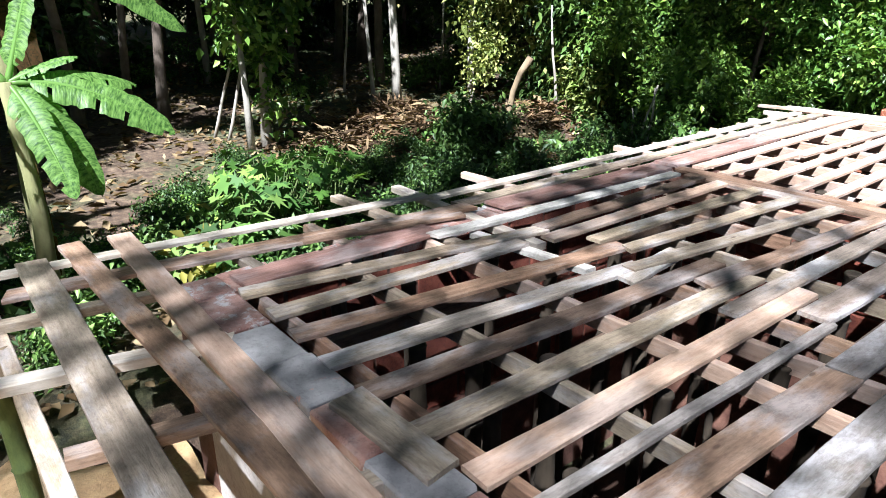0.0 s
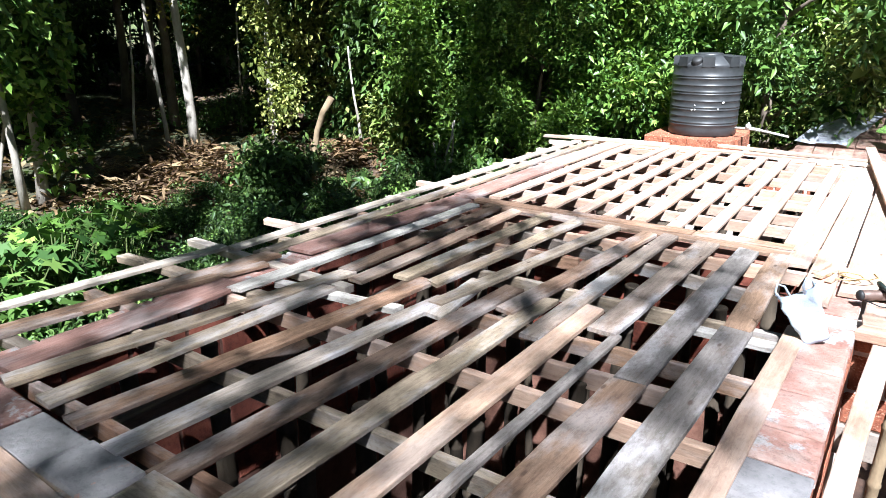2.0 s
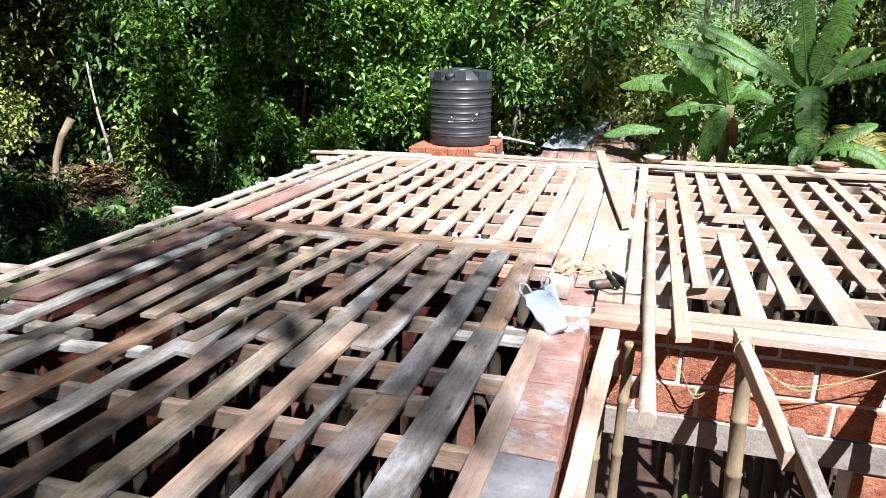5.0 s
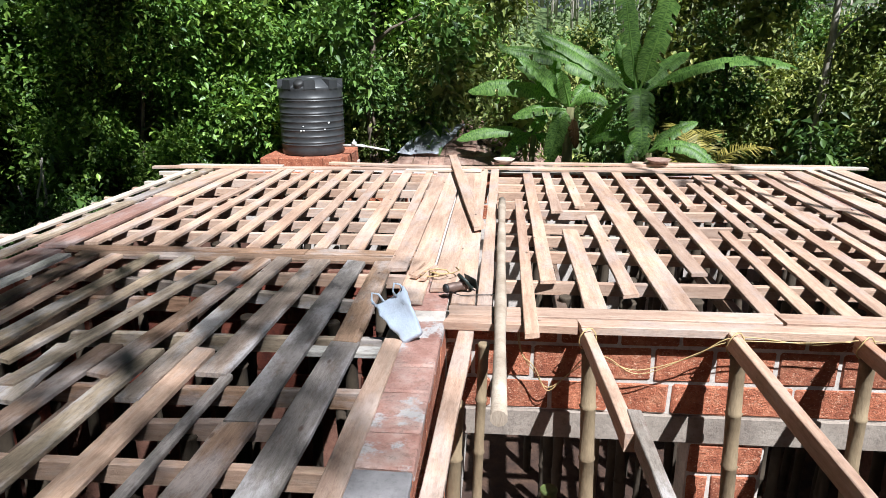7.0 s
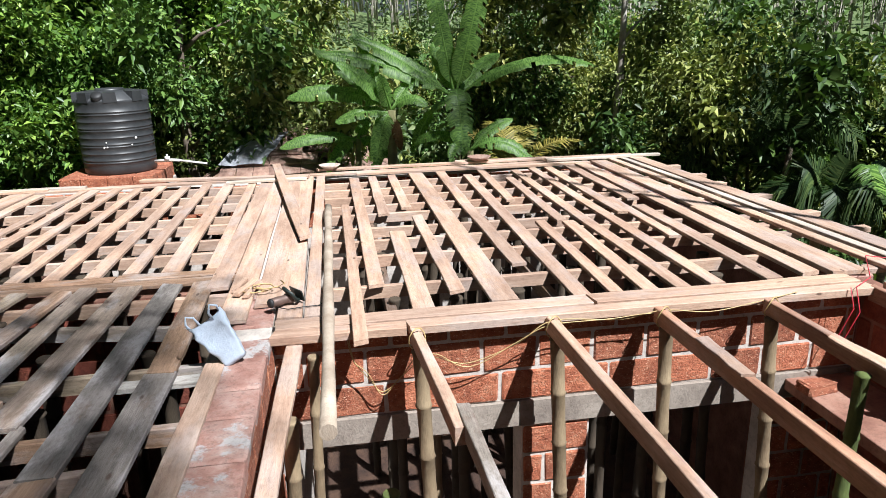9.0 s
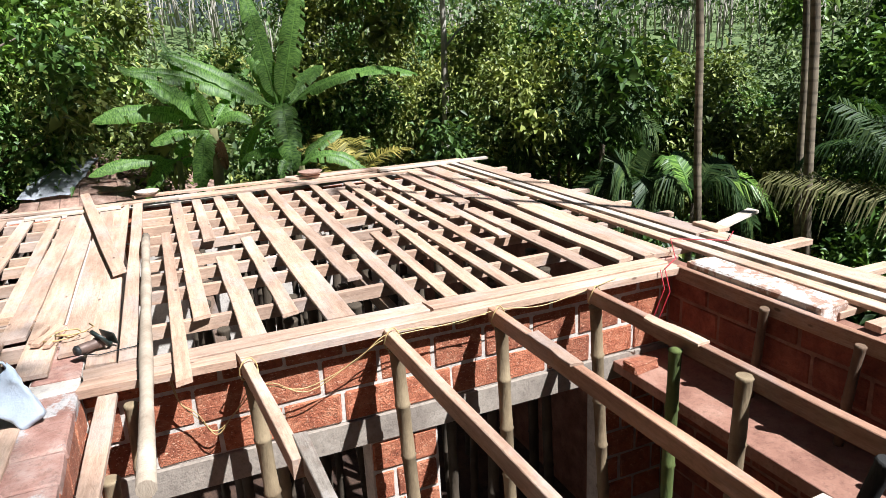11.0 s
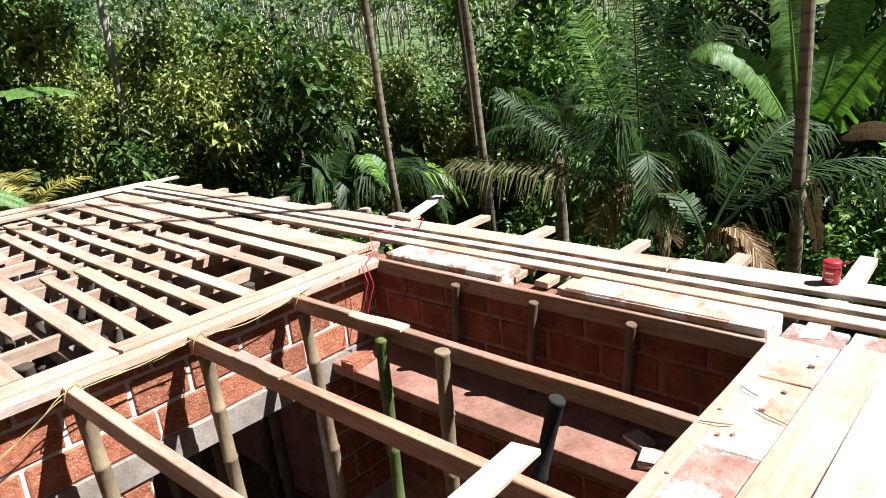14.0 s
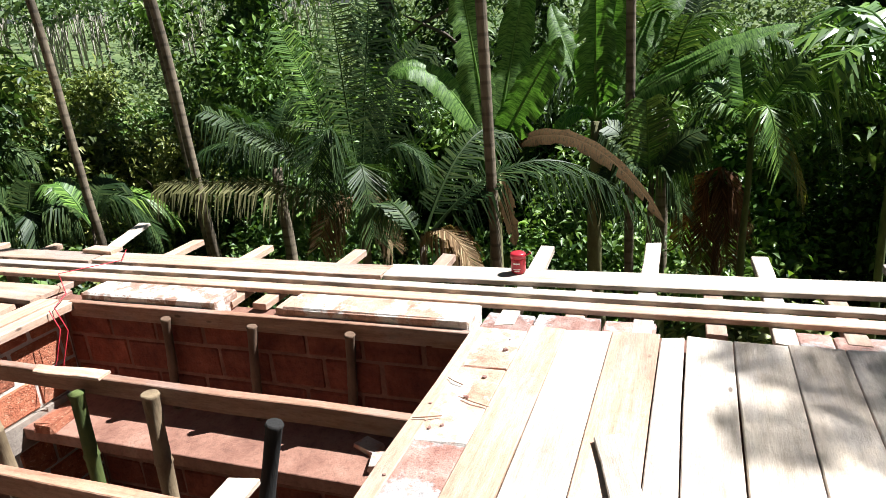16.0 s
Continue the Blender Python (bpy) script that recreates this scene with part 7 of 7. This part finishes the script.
def red_jar():
    j = empty("red_container", pose(4.69, -2.77, 0.022) @ Matrix.Scale(0.82, 4))
    jar = part("jar", lathe("jar", [(0.0, 0.0), (0.05, 0.0), (0.055, 0.008), (0.055, 0.10), (0.05, 0.112), (0.046, 0.118), (0.0, 0.118)], RED_TIN, 24), j)
    part("lid", lathe("lid", [(0.05, 0.112), (0.058, 0.114), (0.058, 0.145), (0.052, 0.152), (0.0, 0.152)], RED_TIN, 24), j)
    for k, (zz, w) in enumerate([(0.078, 0.05), (0.034, 0.056), (0.02, 0.04)]):
        v, f = [], []
        for i in range(7):
            a = math.radians(180) + (i / 6 - 0.5) * w / 0.055
            for q in (-0.006, 0.006):
                v.append((0.0562 * math.cos(a), 0.0562 * math.sin(a), zz + q * (1 if k < 1 else 0.6)))
            if i:
                f.append((2 * i - 2, 2 * i - 1, 2 * i + 1, 2 * i))
        part("print_bar", mesh_from("print", v, f, LABEL_WHITE), jar)
    part("strap", tubes_mesh("strap", [([(0.0, -0.055, 0.13), (0.01, -0.10, 0.15), (0.0, -0.085, 0.165)], [0.007, 0.006, 0.004])], RED_TIN, 6), j)
    tagged(j, "small red plastic container with white print on the eaves", "container")


red_jar()

# wires
pts = [(3.3, 0.0, 0.004), (3.02, -0.02, -0.03), (2.7, -0.02, -0.07), (2.36, -0.05, -0.02), (2.1, -0.02, -0.07), (1.66, -0.06, -0.02), (1.45, -0.03, -0.16), (1.15, -0.01, -0.27), (0.95, -0.03, -0.20), (0.84, -0.06, -0.17), (0.74, 0.0, -0.33), (0.63, 0.02, -0.42), (0.55, 0.02, -0.32), (0.47, 0.02, -0.20), (0.44, 0.02, -0.05)]
smooth = []
for i in range(len(pts) - 1):
    p0, p1, p2, p3 = (Vector(pts[min(max(i + k, 0), len(pts) - 1)]) for k in (-1, 0, 1, 2))
    for k in range(6):
        u = k / 6
        smooth.append(tuple((p1 * 2 + (p2 - p0) * u + (p0 * 2 - p1 * 5 + p2 * 4 - p3) * u * u + (p1 * 3 - p0 - p2 * 3 + p3) * u ** 3) * 0.5))
tagged(part("cable", tubes_mesh("cable", [(smooth, [0.0032] * len(smooth)), ([(p[0] + 0.01, p[1] - 0.01, p[2] + 0.02 * math.sin(i * 0.5)) for i, p in enumerate(smooth[20:])], [0.003] * (len(smooth) - 20))], CABLE_YELLOW, 6)), "thin yellow cable draped along the front board", "cable")
pts = [(3.66, -0.02, 0.01), (3.67, -0.06, -0.12), (3.6, -0.05, -0.3), (3.55, -0.02, -0.42), (3.62, -0.03, -0.46), (3.64, -0.05, -0.34), (3.72, -0.06, -0.15), (3.7, -0.02, 0.012), (3.9, 0.1, 0.02), (4.2, 0.5, 0.03), (4.5, 0.2, 0.04), (4.7, 0.35, 0.05)]
tagged(part("cable", tubes_mesh("cable", [(pts, [0.0035] * len(pts))], CABLE_RED, 6)), "thin red cable hanging at the wall corner", "cable")
# loops of binding wire on the joists
for x, y in ((0.84, -0.08), (1.66, -0.08), (2.36, -0.08), (3.08, -0.08)):
    ring = [(x + 0.05 * math.cos(a), y + 0.02 * math.sin(a * 2), -0.06 + 0.075 * math.sin(a)) for a in (i * 0.55 for i in range(13))]
    tagged(part("binding_wire", tubes_mesh("wire", [(ring, [0.004] * 13)], CABLE_YELLOW, 5)), "twist of yellow binding wire round a joist", "wire", "binding wires")
# broken pieces on the ledge
for i, (x, y, sx, sy, sz, r) in enumerate([(3.55, -2.33, 0.16, 0.22, 0.04, 20), (3.66, -2.15, 0.10, 0.16, 0.03, -25), (3.72, -2.45, 0.08, 0.24, 0.05, 12), (3.45, -0.1, 0.22, 0.14, 0.06, 10)]):
    tagged(part("rubble_piece", box_mesh(sx, sy, sz, SLAB_TOP if i < 2 else LATERITE, random.Random(i), 0.012, 0.012), None, pose(x, y, -0.66 + sz / 2, 0, 0, r)), "broken block fragment lying on the ledge", "rubble", "rubble on the ledge")
# chips and splinters on the deck
chip = random.Random(44)
for i in range(18):
    x, y = chip.uniform(0.3, 3.9), chip.uniform(-2.98, -2.75)
    s = chip.uniform(0.008, 0.024)
    tagged(part("mortar_crumb", box_mesh(s, s * 0.8, s * 0.6, LATERITE_TOP, chip, s * 0.15, s * 0.2), None, pose(x, y, -0.008 + s * 0.25, 0, 0, chip.uniform(0, 180))), "crumb of mortar lying on the wall top", "crumb", "mortar crumbs")
for x, y, l, r in [(3.2, -2.93, 0.16, 70), (3.05, -2.78, 0.12, 110), (3.35, -2.80, 0.1, 60)]:
    tagged(part("stick", tubes_mesh("stick", [([(-l / 2, 0, 0), (0, 0.008, 0.004), (l / 2, 0, 0)], [0.0028, 0.003, 0.002])], WOOD_RED, 5), None, pose(x, y, 0.002, 0, 0, r)), "thin dry stick lying on the wall top", "stick", "sticks")


def soil_heap():
    v, f, n = [], [], 16
    for i in range(n + 1):
        for j in range(n + 1):
            x, y = (i / n - 0.5) * 3.6, (j / n - 0.5) * 1.9
            h = 0.55 * math.exp(-(x * x / 1.3 + y * y / 0.35)) + 0.10 * noise.noise((x * 2.5, y * 2.5, 0)) + 0.05 * noise.noise((x * 7, y * 7, 4))
            v.append((x, y, h))
            if i and j:
                b = i * (n + 1) + j
                f.append((b - n - 2, b - 1, b, b - n - 1))
    tagged(part("soil_mound", mesh_from("soil_heap", v, f, SAND, True), None, pose(-2.7, -3.95, -1.36)), "heap of yellow sandy soil beside the house wall", "soil heap")


soil_heap()


# fallen dry fronds and pale stems on the forest floor
for i, (az, d, turn, s) in enumerate([(-58, 13.5, 20, 0.8), (-60, 12.6, 140, 0.75), (-56, 14.0, 80, 0.9), (-61.5, 14.2, -40, 0.8), (-47.5, 14.5, 60, 0.8), (-49, 13.6, 170, 0.7), (-57, 12.2, 250, 0.6)]):
    x, y, z = spot(az, d)
    tagged(part("fallen_frond", DRY_FROND, None, Matrix.Translation((x, y, z + 0.12)) @ Matrix.Rotation(radians(turn), 4, "Z") @ Matrix.Diagonal((s, s, s * 0.25, 1))), "dry brown fallen palm frond on the forest floor", "fallen frond", "fallen fronds")
for i, (az, d, h, lean, r) in enumerate([(-36.9, 11.0, 1.25, 0.22, 0.022), (-37.0, 11.0, 0.9, -0.05, 0.018), (-35.9, 11.2, 1.2, 0.06, 0.024), (-60.5, 16.0, 2.4, 0.1, 0.03), (-52.5, 17.0, 3.0, 0.05, 0.03), (-43.0, 13.5, 2.2, -0.1, 0.03), (-70.5, 12.0, 2.0, 0.3, 0.03), (-71.5, 12.4, 1.8, 0.35, 0.03)]):
    x, y, z = spot(az, d)
    pts = [(lean * h * u * 0.7 + 0.02 * math.sin(u * 9 + i), lean * h * u * 0.7, h * u) for u in (0, 0.2, 0.4, 0.6, 0.8, 1.0)]
    tagged(part("bare_stem", tubes_mesh("stem", [(pts, [r * (1.1 - 0.5 * k / 5) for k in range(6)])], BARK_PALE, 7), None, Matrix.Translation((x, y, z - 0.03))), "thin bare pale stem at the forest edge", "stem", "bare stems")
x, y, z = spot(-34.7, 11.4)
tagged(part("pale_stump", tubes_mesh("stump", [([(0, 0, -0.05), (0.03, 0.02, 0.25), (0.12, 0.1, 0.52), (0.16, 0.13, 0.62)], [0.12, 0.10, 0.09, 0.06])], PVC, 9), None, Matrix.Translation((x, y, z))), "whitened stump standing at the forest edge", "stump")
